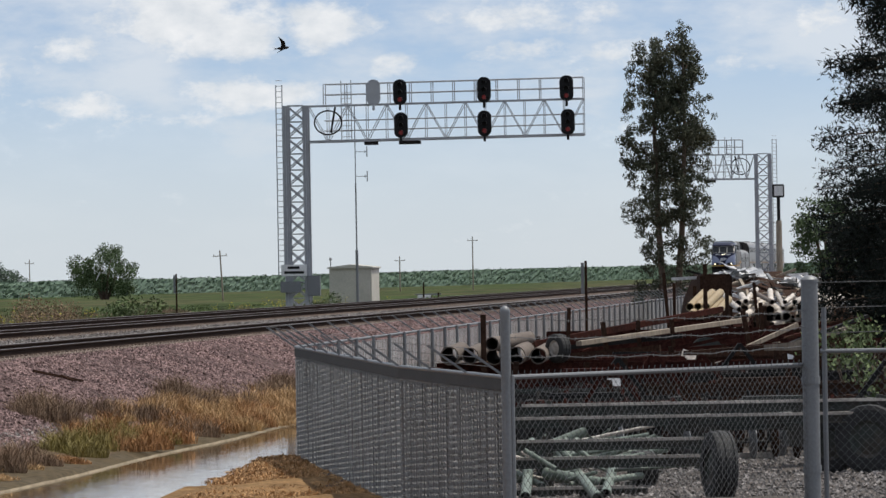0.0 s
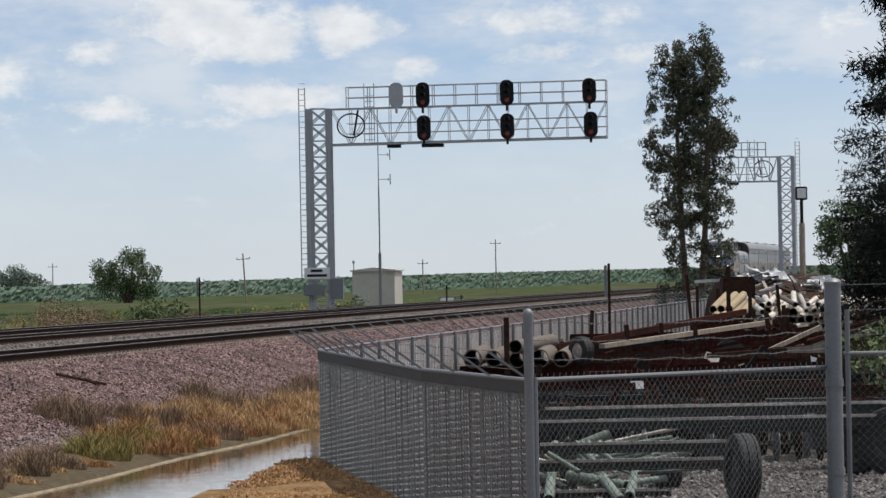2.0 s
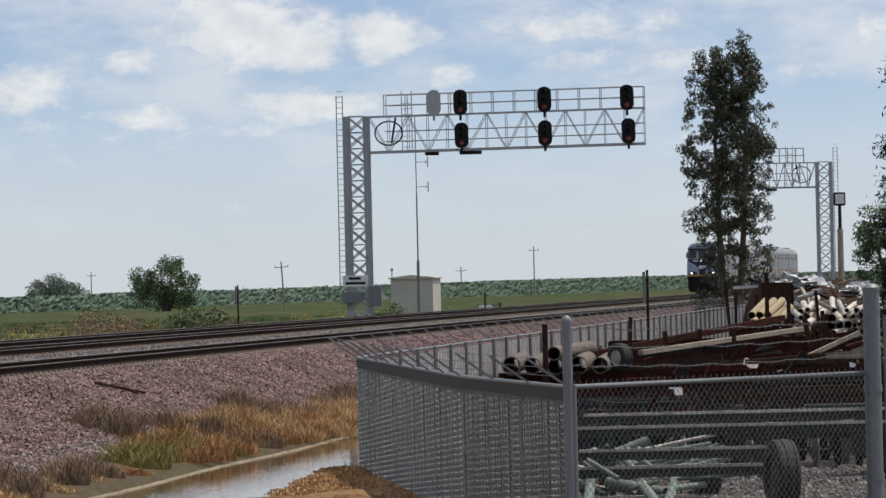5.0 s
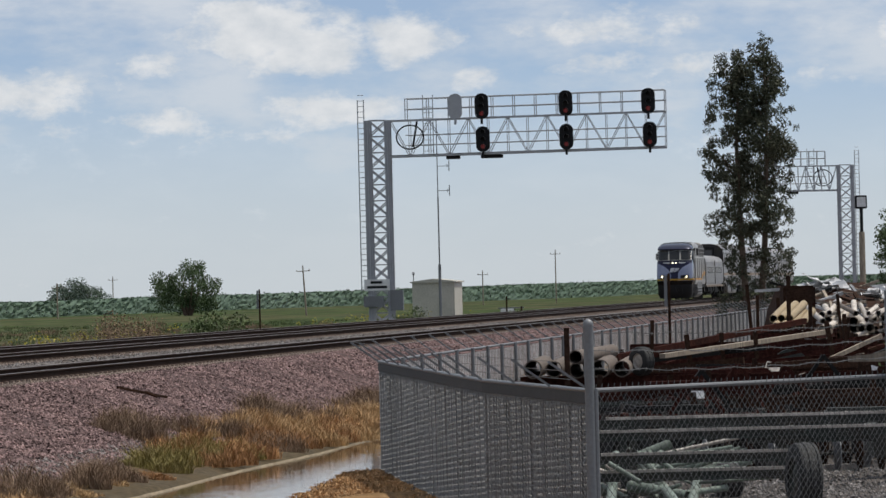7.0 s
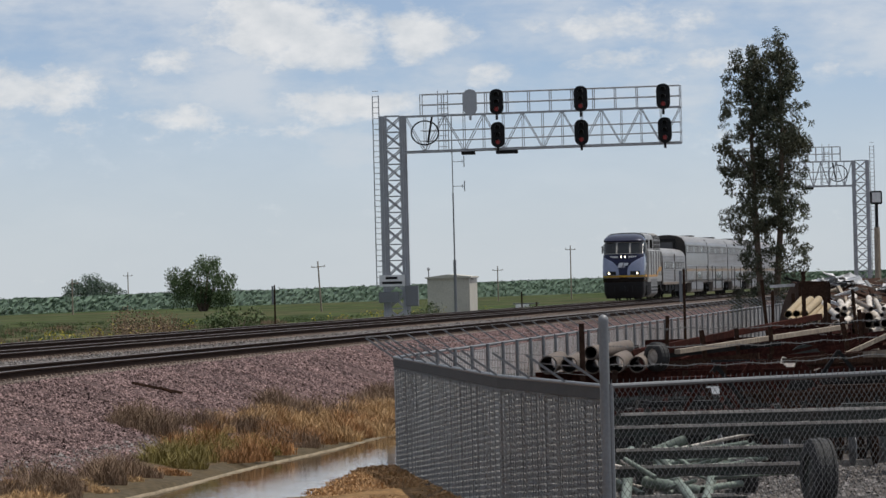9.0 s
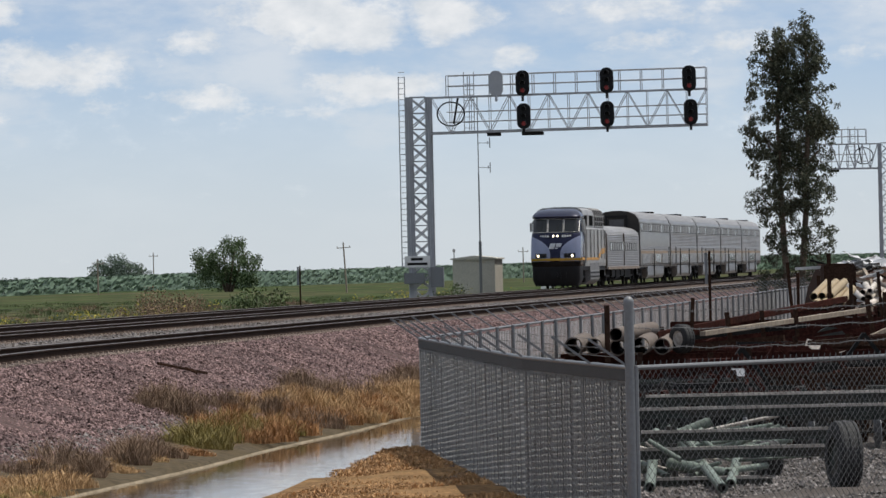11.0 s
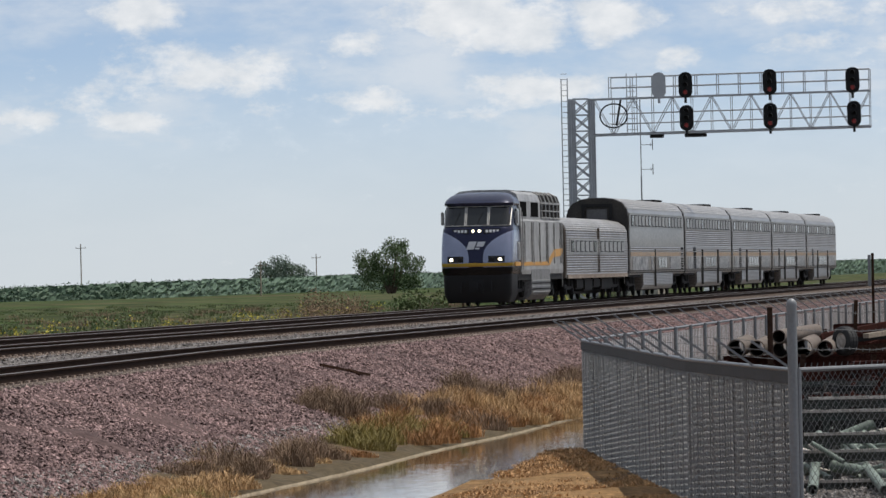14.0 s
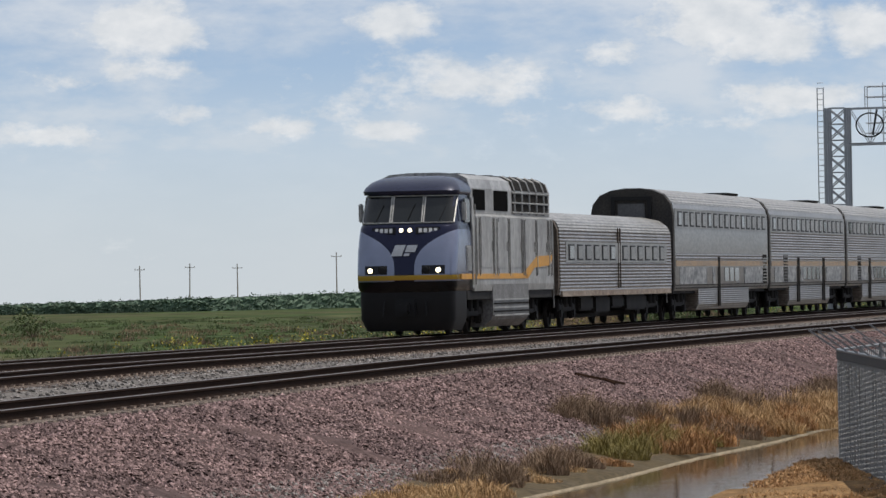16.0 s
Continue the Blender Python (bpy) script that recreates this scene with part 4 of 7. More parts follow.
TRAIN = [(LOCO, 0.0), (COACH, 17.6)]
BI1 = bilevel(True)
TRAIN.append((BI1, 42.1))
BI2 = bilevel(False)
TRAIN.append((BI2, 68.2))
for k in range(3):
    TRAIN.append((copy_thing(BI2, Matrix()), 68.2 + 26.1 * (k + 1)))


# ---- signal gantries ----
def signal_head(parent, x, y, z, gray=False):
    bm = bmesh.new()
    pts = []
    for i in range(24):
        a = 2 * math.pi * i / 24
        c, s = math.cos(a), math.sin(a)
        pts.append((0.38 * math.copysign(abs(c) ** 0.9, c), (0.34 if s > 0 else -0.34) + 0.36 * s))
    loft(bm, [[Vector((x + px, y + d, z + pz)) for px, pz in pts] for d in (0.0, 0.05)])
    mat = M["alu_paint"] if gray else M["black"]
    head = part("signal_head", bm, mat, parent, "silver back of a signal head" if gray else "black oval signal head")
    bm = bmesh.new()
    rod(bm, (x, y + 0.02, z - 0.66), (x, y + 0.02, z - 0.98), 0.07, 8)
    box(bm, x - 0.16, x + 0.16, y + 0.05, y + 0.4, z - 0.5, z + 0.5, bevel=0.05)
    part("bracket", bm, mat, head)
    if gray:
        return
    for i in range(3):
        zz = z + 0.4 - 0.4 * i
        bm = bmesh.new()
        ang = [math.radians(-25 + 230 * k / 10) for k in range(11)]
        loft(bm, [[Vector((x + r * math.cos(t), y - d, zz + r * math.sin(t))) for t in ang] for d, r in ((0.0, 0.15), (0.32, 0.14), (0.32, 0.13), (0.0, 0.14))], caps=False, closed=False)
        part("hood", bm, M["black"], head)
        bm = bmesh.new()
        rod(bm, (x, y - 0.004, zz), (x, y - 0.02, zz), 0.12, 14)
        part("lens", bm, M["lens_red"] if i == 2 else M["black"], head)


def gantry(m, heads, span, label):
    g = thing("signal_gantry", label, "signal gantry", m, "signal gantries")
    H, W, D, Z0, zb = 11.7, 1.36, 1.0, 0.3, 9.68
    for x in (-W / 2 + 0.14, W / 2 - 0.14):
        for y in (-D / 2, D / 2):
            bm = bmesh.new()
            box(bm, x - 0.14, x + 0.14, y - 0.02, y + 0.02, Z0, H)
            box(bm, x - 0.02, x + 0.02, y - 0.09, y + 0.09, Z0, H)
            part("leg", bm, M["alu_paint"], g)
    n = 13
    step = (H - Z0) / n
    for y in (-D / 2, D / 2):
        for i in range(n):
            z0, z1 = Z0 + step * i, Z0 + step * (i + 1)
            bm = bmesh.new()
            w = W / 2 - 0.25
            beam(bm, (-w, y, z0 + 0.08), (w, y, z1 - 0.08), 0.04, 0.065)
            beam(bm, (-w, y + 0.03, z1 - 0.08), (w, y + 0.03, z0 + 0.08), 0.04, 0.065)
            beam(bm, (-w, y, z1), (w, y, z1), 0.05, 0.06)
            part("brace", bm, M["alu_paint"], g)
    bm = bmesh.new()
    box(bm, -W / 2 - 0.3, W / 2 + 0.3, -0.9, 0.9, -0.4, Z0 + 0.06, bevel=0.05)
    part("footing", bm, M["concrete"], g)
    # arm
    camber = 0.008
    up = lambda x: (x - W / 2) * camber
    for y in (-0.5, 0.5):
        for z in (zb, H - 0.05):
            bm = bmesh.new()
            beam(bm, (W / 2 - 0.1, y, z), (W / 2 + span, y, z + up(W / 2 + span)), 0.08, 0.085)
            part("chord", bm, M["alu_paint"], g)
        k = 14
        for i in range(k):
            x0, x1 = W / 2 + span * i / k, W / 2 + span * (i + 1) / k
            bm = bmesh.new()
            lo, hi = ((x0, zb), (x1, H - 0.05)) if i % 2 else ((x0, H - 0.05), (x1, zb))
            beam(bm, (lo[0], y, lo[1] + up(lo[0])), (hi[0], y, hi[1] + up(hi[0])), 0.035, 0.04)
            beam(bm, (x1, y, zb + up(x1)), (x1, y, H - 0.05 + up(x1)), 0.035, 0.035)
            part("web", bm, M["alu_paint"], g)
    # walkway rails
    x0 = W / 2 + 0.9
    for y in (-0.55, 0.55):
        for z in (H + 0.55, H + 1.12):
            bm = bmesh.new()
            rod(bm, (x0, y, z + up(x0)), (W / 2 + span, y, z + up(W / 2 + span)), 0.03, 6)
            part("handrail", bm, M["alu_paint"], g)
        for i in range(13):
            x = x0 + (span - 0.9) * i / 12
            bm = bmesh.new()
            rod(bm, (x, y, H - 0.05 + up(x)), (x, y, H + 1.12 + up(x)), 0.025, 6)
            part("rail_post", bm, M["alu_paint"], g)
        for z in (zb + 0.6, zb + 1.15):
            bm = bmesh.new()
            rod(bm, (x0, y, z + up(x0)), (W / 2 + span, y, z + up(W / 2 + span)), 0.025, 6)
            part("handrail", bm, M["alu_paint"], g)
    bm = bmesh.new()
    box(bm, W / 2, W / 2 + span, -0.48, 0.48, zb + 0.06, zb + 0.09)
    bmesh.ops.rotate(bm, verts=bm.verts, cent=(W / 2, 0, zb), matrix=Matrix.Rotation(-camber, 3, "Y"))
    part("walkway", bm, M["galv"], g)
    # ladder beside the mast
    for x in (-W / 2 - 0.42, -W / 2 - 0.08):
        bm = bmesh.new()
        rod(bm, (x, 0, 2.4), (x, 0, H + 1.15), 0.03, 6)
        part("ladder_rail", bm, M["alu_paint"], g)
    for i in range(36):
        z = 2.6 + 0.3 * i
        bm = bmesh.new()
        rod(bm, (-W / 2 - 0.42, 0, z), (-W / 2 - 0.08, 0, z), 0.018, 5)
        if i % 8 == 4:
            rod(bm, (-W / 2 - 0.25, 0, z), (-W / 2 + 0.1, 0, z), 0.03, 5)
        part("ladder_rung", bm, M["alu_paint"], g)
    # cable loop and short ladder at the arm's root
    bm = bmesh.new()
    prev = None
    for i in range(28):
        a = 2.2 * math.pi * i / 27
        p = Vector((W / 2 + 1.15 + 0.75 * math.cos(a + 0.6), -0.62, zb + 1.05 + 0.65 * math.sin(a + 0.6)))
        if prev is not None:
            rod(bm, prev, p, 0.045, 6)
        prev = p
    rod(bm, (W / 2 + 1.55, -0.62, zb + 1.9), (W / 2 + 1.3, -0.62, zb + 0.5), 0.06, 6)
    part("cable", bm, M["black"], g)
    bm = bmesh.new()
    for x in (W / 2 + 1.75, W / 2 + 2.3):
        rod(bm, (x, 0.6, zb), (x, 0.6, H + 1.35), 0.025, 6)
    for i in range(10):
        rod(bm, (W / 2 + 1.75, 0.6, zb + 0.3 * i), (W / 2 + 2.3, 0.6, zb + 0.3 * i), 0.018, 5)
    part("short_ladder", bm, M["alu_paint"], g)
    for x in (W / 2 + 3.1, W / 2 + 5.0):
        bm = bmesh.new()
        box(bm, x, x + (1.15 if x > 5 else 0.7), -0.5, 0.2, zb - 0.2, zb - 0.02)
        part("junction_box", bm, M["grille"], g)
    for x, z, gray in heads:
        signal_head(g, x, -0.72, z + up(x), gray)
    for x, y, z0, z1, w in ((-0.35, -0.72, 1.5, 2.1, 1.1), (0.9, -0.6, 1.3, 2.4, 0.7)):
        bm = bmesh.new()
        box(bm, x - w / 2, x + w / 2, y - 0.2, y + 0.2, z0, z1, bevel=0.02)
        part("equipment_box", bm, M["galv"], g)
    return g


G1 = gantry(TF @ pose(-4.6, 142.0, 0.55), [(4.35, 12.3, True), (5.8, 12.27, False), (10.4, 12.27, False), (14.9, 12.23, False), (5.83, 10.47, False), (10.4, 10.44, False), (14.95, 10.4, False)], 15.1,
            "tall silver lattice signal gantry with an arm over the tracks")
G2 = gantry(TF @ pose(15.35, 283.0, 0.3, 0, 0, 180), [(5.8, 12.3, True)], 8.6, "silver lattice signal gantry further down the line")


# ---- fence ----
# slats of the near runs, coloured darker for their shaded face
M["slat"] = material("aged_slats_in_shade", (0.118, 0.114, 0.106), 0.75, spots=(0.07, 0.07, 0.07), scale=0.8, fine=9, amount=0.75, random_value=0.55)
M["wire"] = material("dull_chain_link_wire", (0.13, 0.13, 0.13), 0.6, 0.2, scale=2, fine=30, amount=0.4)
M["wire_pale"] = material("weathered_pale_wire", (0.27, 0.264, 0.25), 0.7, 0.0, scale=2, fine=30, amount=0.3)
M["band"] = material("dark_grey_fence_band", (0.036, 0.036, 0.036), 0.8, scale=2, fine=20, amount=0.4)
M["rust"] = material("dark_red_rust", (0.056, 0.020, 0.015), 0.9, spots=(0.022, 0.012, 0.010), scale=1.5, fine=14, amount=0.7, bump=0.004)
M["rust_brown"] = material("brown_rust", (0.050, 0.027, 0.018), 0.9, spots=(0.03, 0.02, 0.016), scale=2, fine=16, amount=0.7, bump=0.004)
M["dark_green"] = material("faded_dark_green_paint", (0.022, 0.030, 0.025), 0.7, spots=(0.05, 0.03, 0.02), scale=2, fine=14, amount=0.6)
M["pipe_green"] = material("pale_green_pipe", (0.15, 0.19, 0.155), 0.6, spots=(0.07, 0.08, 0.06), scale=1.5, fine=14, amount=0.5)
M["pipe_tan"] = material("tan_concrete_pipe", (0.11, 0.086, 0.07), 0.85, spots=(0.17, 0.135, 0.105), scale=1.2, fine=16, amount=0.6, bump=0.003, random_value=0.2)
M["pipe_yellow"] = material("yellowed_pipe", (0.33, 0.255, 0.15), 0.7, spots=(0.3, 0.22, 0.12), scale=1.2, fine=14, amount=0.5)
M["pipe_white"] = material("weathered_pale_pipe", (0.55, 0.50, 0.44), 0.6, spots=(0.28, 0.24, 0.2), scale=1.2, fine=12, amount=0.6, random_value=0.25)
M["wood"] = material("weathered_grey_timber", (0.30, 0.25, 0.19), 0.85, spots=(0.16, 0.12, 0.09), scale=2, fine=20, amount=0.6, stretch=(1, 1, 0.15))
M["sheet"] = material("crumpled_pale_sheet_metal", (0.62, 0.62, 0.62), 0.4, 0.4, spots=(0.3, 0.3, 0.3), scale=2, fine=8, amount=0.5)


def wire_mesh(p0, p1, h, pitch=0.10, r=0.0022, z0=0.03):
    """Chain link: two families of slanting wires between two posts."""
    p0, p1 = Vector(p0), Vector(p1)
    d = p1 - p0
    L = d.length
    d.normalize()
    nrm = Vector((-d.y, d.x, 0))
    bm = bmesh.new()
    n = int((L + h) / pitch)
    for fam in (-1, 1):
        for i in range(n):
            a = i * pitch - h
            u0, u1 = max(0, a), min(L, a + h)
            w0, w1 = u0 - a, u1 - a
            if u1 - u0 < 0.02:
                continue
            if fam < 0:
                w0, w1 = h - w0, h - w1
            beam(bm, p0 + d * u0 + nrm * 0.006 * fam + Vector((0, 0, z0 + w0)), p0 + d * u1 + nrm * 0.006 * fam + Vector((0, 0, z0 + w1)), 2 * r, 2 * r)
    return bm


def fence_run(name, a, b, slats=False, wire=True, arms=0, label="", step=2.9, slat_parts=0, H=1.83):
    """Chain-link fence from a to b with posts, top rail and outward arms."""
    a, b = Vector((*a, 0)), Vector((*b, 0))
    d = b - a
    L = d.length
    d.normalize()
    out = Vector((-d.y, d.x, 0)) * arms
    g = thing(name, label, "fence")
    n = max(1, round(L / step))
    bm = bmesh.new()
    rod(bm, a + Vector((0, 0, H)), b + Vector((0, 0, H)), 0.024, 8)
    part("top_rail", bm, M["galv"], g)
    for i in range(n + 1):
        p = a + d * (L * i / n)
        bm = bmesh.new()
        rod(bm, p - out * 0.06 - Vector((0, 0, 0.3)), p - out * 0.06 + Vector((0, 0, H + 0.02)), 0.034, 8)
        post = part("post", bm, M["galv"], g)
        if arms:
            bm = bmesh.new()
            q = p + Vector((0, 0, H))
            beam(bm, q, q + out * 0.46 + Vector((0, 0, 0.33)), 0.018, 0.026)
            part("arm", bm, M["galv"], post)
    if arms:
        for k in (0.3, 0.62, 0.95):
            bm = bmesh.new()
            rod(bm, a + out * 0.46 * k + Vector((0, 0, H + 0.33 * k + 0.02)), b + out * 0.46 * k + Vector((0, 0, H + 0.33 * k + 0.02)), 0.003, 4)
            part("barbed_wire", bm, M["wire"], g)
    if slats:
        rnd = random.Random(5)
        me = []
        for k in range(6):
            bm = bmesh.new()
            lean, top = rnd.uniform(-0.012, 0.012), H - 0.16 - rnd.random() * 0.03
            loft(bm, [[Vector((x + lean * z, y, z)) for x, y in ((-0.027, -0.004), (0.027, -0.004), (0.027, 0.004), (-0.027, 0.004))] for z in (-0.05, 0.6, 1.2, top)])
            me.append(mesh_of("slat", bm, M["slat"]))
        ang = math.degrees(math.atan2(d.y, d.x))
        m = int(L / 0.072)
        for i in range(m):
            p = a + d * (0.04 + 0.072 * i)
            share("slat", me[i % 6], g, pose(p.x, p.y, 0, 0, 0, ang + rnd.uniform(-14, 14)))
        bm = bmesh.new()
        nrm = Vector((-d.y, d.x, 0)) * 0.016
        for sg in (-1, 1):
            vs = [bm.verts.new(p) for p in (a + nrm * sg + Vector((0, 0, H - 0.15)), b + nrm * sg + Vector((0, 0, H - 0.15)), b + nrm * sg + Vector((0, 0, H - 0.02)), a + nrm * sg + Vector((0, 0, H - 0.02)))]
            bm.faces.new(vs)
        part("top_band", bm, M["band"], g, "dark cloth band under the top rail")
    if wire:
        ob = part("wire_mesh", wire_mesh(a, b, H - 0.03, 0.075, 0.0030), M["wire_pale"], g)
        tagged(ob, kind="stuff")
    return g


CORNER, BEND, NEAR, GATE = (-0.88, 90.5), (0.62, 69.9), (1.72, 61.5), (5.46, 66.0)
fence_run("slatted_fence", BEND, CORNER, True, True, 1, "grey slatted chain-link fence with barbed-wire arms beside the ditch", 2.6)
fence_run("slatted_fence", NEAR, BEND, True, True, 1, "grey slatted chain-link fence panel that bends toward the gate post", 2.8)
far_end = TF @ Vector((20.0, 90, 0))


def far_fence():
    g = fence_run("slatted_fence", CORNER, far_end.xy[:], False, False, 1, "long grey slatted fence with slanted arms along the railway", 3.05)
    a, b = Vector((*CORNER, 0)), Vector((far_end.x, far_end.y, 0))
    d = (b - a).normalized()
    bm = bmesh.new()
    L = (b - a).length
    n = int(L / 0.16)
    for i in range(n):
        p = a + d * (0.16 * i + 0.02)
        q = p + d * 0.145
        nrm = Vector((-d.y, d.x, 0)) * (0.01 if i % 2 else -0.006)
        loft(bm, [[w + nrm * k + Vector((0, 0, z)) for w, k in ((p, 1), (q, 1), (q, 0.4), (p, 0.4))] for z in (0.0, 1.76)])
    tagged(part("slats", bm, M["slat_far"], g), kind="stuff")


# the same grey slats, coloured paler for the sunlit side of the far run
M["slat_far"] = material("sunlit_grey_slats", (0.36, 0.36, 0.355), 0.7, spots=(0.2, 0.2, 0.2), scale=0.8, fine=12, amount=0.5, random_value=0.2)
far_fence()


def gate_fence():
    H = 1.83
    for (x, y), r, top, label in ((NEAR, 0.055, 2.6, "tall galvanised fence post with a rounded cap"), (GATE, 0.10, 2.87, "thick galvanised gate post with a rounded cap")):
        g = thing("fence_post", label, "post", pose(x, y, 0), "gate posts")
        bm = bmesh.new()
        rod(bm, (0, 0, -0.3), (0, 0, top - 0.04), r, 16)
        part("shaft", bm, M["galv"], g, smooth=True)
        bm = bmesh.new()
        loft(bm, [[Vector((rr * math.cos(t), rr * math.sin(t), z)) for t in [2 * math.pi * i / 16 for i in range(16)]] for z, rr in ((top - 0.06, r * 1.06), (top - 0.03, r * 1.06), (top, r * 0.8), (top + 0.02, r * 0.3))])
        part("cap", bm, M["galv"], g, smooth=True)
        if r > 0.08:
            for z in (0.55, 1.6):
                bm = bmesh.new()
                rod(bm, (0, 0, z), (0, 0, z + 0.09), r * 1.12, 16)
                part("hinge_band", bm, M["galv"], g)
    g = thing("wire_gate_panel", "open chain-link panel with pipe rail and barbed wire above", "fence")
    a, b = Vector((*NEAR, 0)), Vector((*GATE, 0))
    for z in (0.08, H):
        bm = bmesh.new()
        rod(bm, a + Vector((0.06, 0, z)), b + Vector((-0.1, 0, z)), 0.026 if z > 1 else 0.02, 8)
        part("pipe_rail", bm, M["galv"], g)
    tagged(part("wire_mesh", wire_mesh(a, b, H - 0.05, r=0.0019), M["wire"], g), kind="stuff")
    d = (b - a).normalized()
    L = (b - a).length
    for k, z in enumerate((2.06, 2.27, 2.47)):
        bm = bmesh.new()
        prev = a + Vector((0, 0, z))
        for i in range(1, 25):
            p = a + d * (L * i / 24) + Vector((0, 0, z - 0.05 * math.sin(math.pi * i / 24) + 0.012 * math.sin(i * 1.9 + k)))
            rod(bm, prev, p, 0.0045, 5)
            for j in (0.2, 0.7):
                q = prev.lerp(p, j)
                rod(bm, q + Vector((0.0, -0.01, -0.02)), q + Vector((0.008, 0.01, 0.02)), 0.003, 4)
            prev = p
        part("barbed_wire", bm, M["wire"], g)
    bm = bmesh.new()
    for i in range(int(L / 0.11)):
        p = a + d * (0.1 + 0.11 * i) + Vector((0, 0, H))
        rod(bm, p, p + Vector((0.012, 0, 0.07)), 0.005, 4)
    tagged(part("wire_tips", bm, M["wire"], g), kind="stuff")
    e, f = Vector((5.62, 66.5, 0)), Vector((9.4, 66.0, 0))
    g = thing("wire_gate_panel", "chain-link fence panel of open mesh beyond the gate post", "fence")
    for z in (0.08, 1.98):
        bm = bmesh.new()
        rod(bm, e + Vector((0, 0, z)), f + Vector((0, 0, z)), 0.026, 8)
        part("pipe_rail", bm, M["galv"], g)
    bm = bmesh.new()
    rod(bm, e + Vector((0.05, 0, 0)), e + Vector((0.05, 0, 2.5)), 0.03, 8)
    part("post", bm, M["galv"], g)
    for z in (2.2, 2.5, 2.8):
        bm = bmesh.new()
        rod(bm, e + Vector((0, 0, z)), f + Vector((0, 0, z + 0.03)), 0.0045, 5)
        part("barbed_wire", bm, M["wire"], g)
    tagged(part("wire_mesh", wire_mesh(e, f, 1.95, r=0.0019), M["wire"], g), kind="stuff")


gate_fence()


# ---- trackside things ----
def trackside():
    h = thing("equipment_shelter", "beige metal railway equipment shelter with a low roof", "shelter", TF @ pose(-5.9, 179.5, 0.35))
    bm = bmesh.new()
    box(bm, -1.3, 1.3, -1.2, 3.2, 0, 3.0, bevel=0.02)
    part("wall", bm, M["beige"], h)
    bm = bmesh.new()
    loft(bm, [[Vector((x, y, z)) for x, z in ((-1.42, 3.0), (1.42, 3.0), (1.42, 3.08), (0, 3.24), (-1.42, 3.08))] for y in (-1.32, 3.32)])
    part("roof", bm, M["beige"], h)
    bm = bmesh.new()
    box(bm, 0.3, 1.15, -1.24, -1.2, 0.2, 2.3)
    part("door", bm, M["beige"], h)
    bm = bmesh.new()
    rod(bm, (-1.2, -1.2, 3.0), (-1.2, -1.2, 3.6), 0.03), rod(bm, (-1.2, -1.2, 3.55), (-1.2, -1.3, 3.62), 0.09)
    part("vent", bm, M["galv"], h)
    a = thing("antenna_mast", "thin steel antenna mast with two small dipoles", "antenna", TF @ pose(-5.35, 177.2, 0.35))
    bm = bmesh.new()
    rod(bm, (0, 0, -0.3), (0, 0, 4.1), 0.09, 8)
    rod(bm, (0, 0, 3.9), (0, 0, 8.2), 0.045, 8), rod(bm, (0, 0, 8.2), (0, 0, 13.0), 0.03, 8)
    part("mast", bm, M["galv"], a)
    for z in (8.6, 10.1):
        bm = bmesh.new()
        rod(bm, (0, 0, z), (0.72, 0, z), 0.02, 6), rod(bm, (0.72, 0, z - 0.32), (0.72, 0, z + 0.32), 0.03, 6), rod(bm, (0.6, 0, z - 0.1), (0.6, 0, z + 0.1), 0.02, 6)
        part("dipole", bm, M["galv"], a)
    for o, s, z0, top in ((-4.5, 94.8, 0.6, 3.15), (21.9, -9.2, 0.0, 3.25)):
        p = thing("marker_post", "dark steel trackside marker post with a narrow plate", "post", TF @ pose(o, s, 0), "marker posts")
        bm = bmesh.new()
        box(bm, -0.035, 0.035, -0.035, 0.035, z0 - 0.3, top, bevel=0.01)
        part("stake", bm, M["rust_brown"], p)
        bm = bmesh.new()
        box(bm, -0.13, -0.05, -0.03, 0.0, top - 0.9, top - 0.05)
        part("plate", bm, M["galv"], p)
    # loose bar on the bank
    bm = bmesh.new()
    beam(bm, (12.95, -45.9, 1.10), (13.7, -44.2, 0.84), 0.05, 0.05)
    rod(bm, (13.35, -44.9, 0.98), (13.62, -44.9, 0.86), 0.03)
    solid("steel_bar", bm, M["rust_brown"], "rusty steel bar lying on the ballast bank", "bar", TF)
    # sign on the gantry mast: unreadable bars
    sg = thing("mast_sign", "white sign plate with two dark lines on the signal mast", "sign", TF @ pose(-4.75, 141.1, 2.95))
    bm = bmesh.new()
    box(bm, -0.7, 0.7, 0, 0.03, 0, 0.62)
    part("plate", bm, M["white"], sg)
    for x0, x1, z in ((-0.35, 0.3, 0.38), (-0.55, 0.55, 0.12)):
        bm = bmesh.new()
        box(bm, x0, x1, -0.006, 0, z, z + 0.14)
        part("writing_bar", bm, M["black"], sg)
    # pale dried edge along the water
    bm = bmesh.new()
    rows = []
    for i in range(300):
        s = -150 + 0.6 * i
        o = 17.45 - 0.06 * math.sin(s * 0.31 + 1) + 0.05 * noise.noise(Vector((s, 0, 3)))
        w = 0.035 + 0.02 * noise.noise(Vector((s * 2, 0, 8)))
        rows.append([Vector((o - w, s, -0.285)), Vector((o, s, -0.272)), Vector((o + w, s, -0.31))])
    loft(bm, rows, caps=False, closed=False)
    solid("mud_edge", bm, M["crust"], "pale dried mud line along the water's edge", "mud", TF, kind="structure")
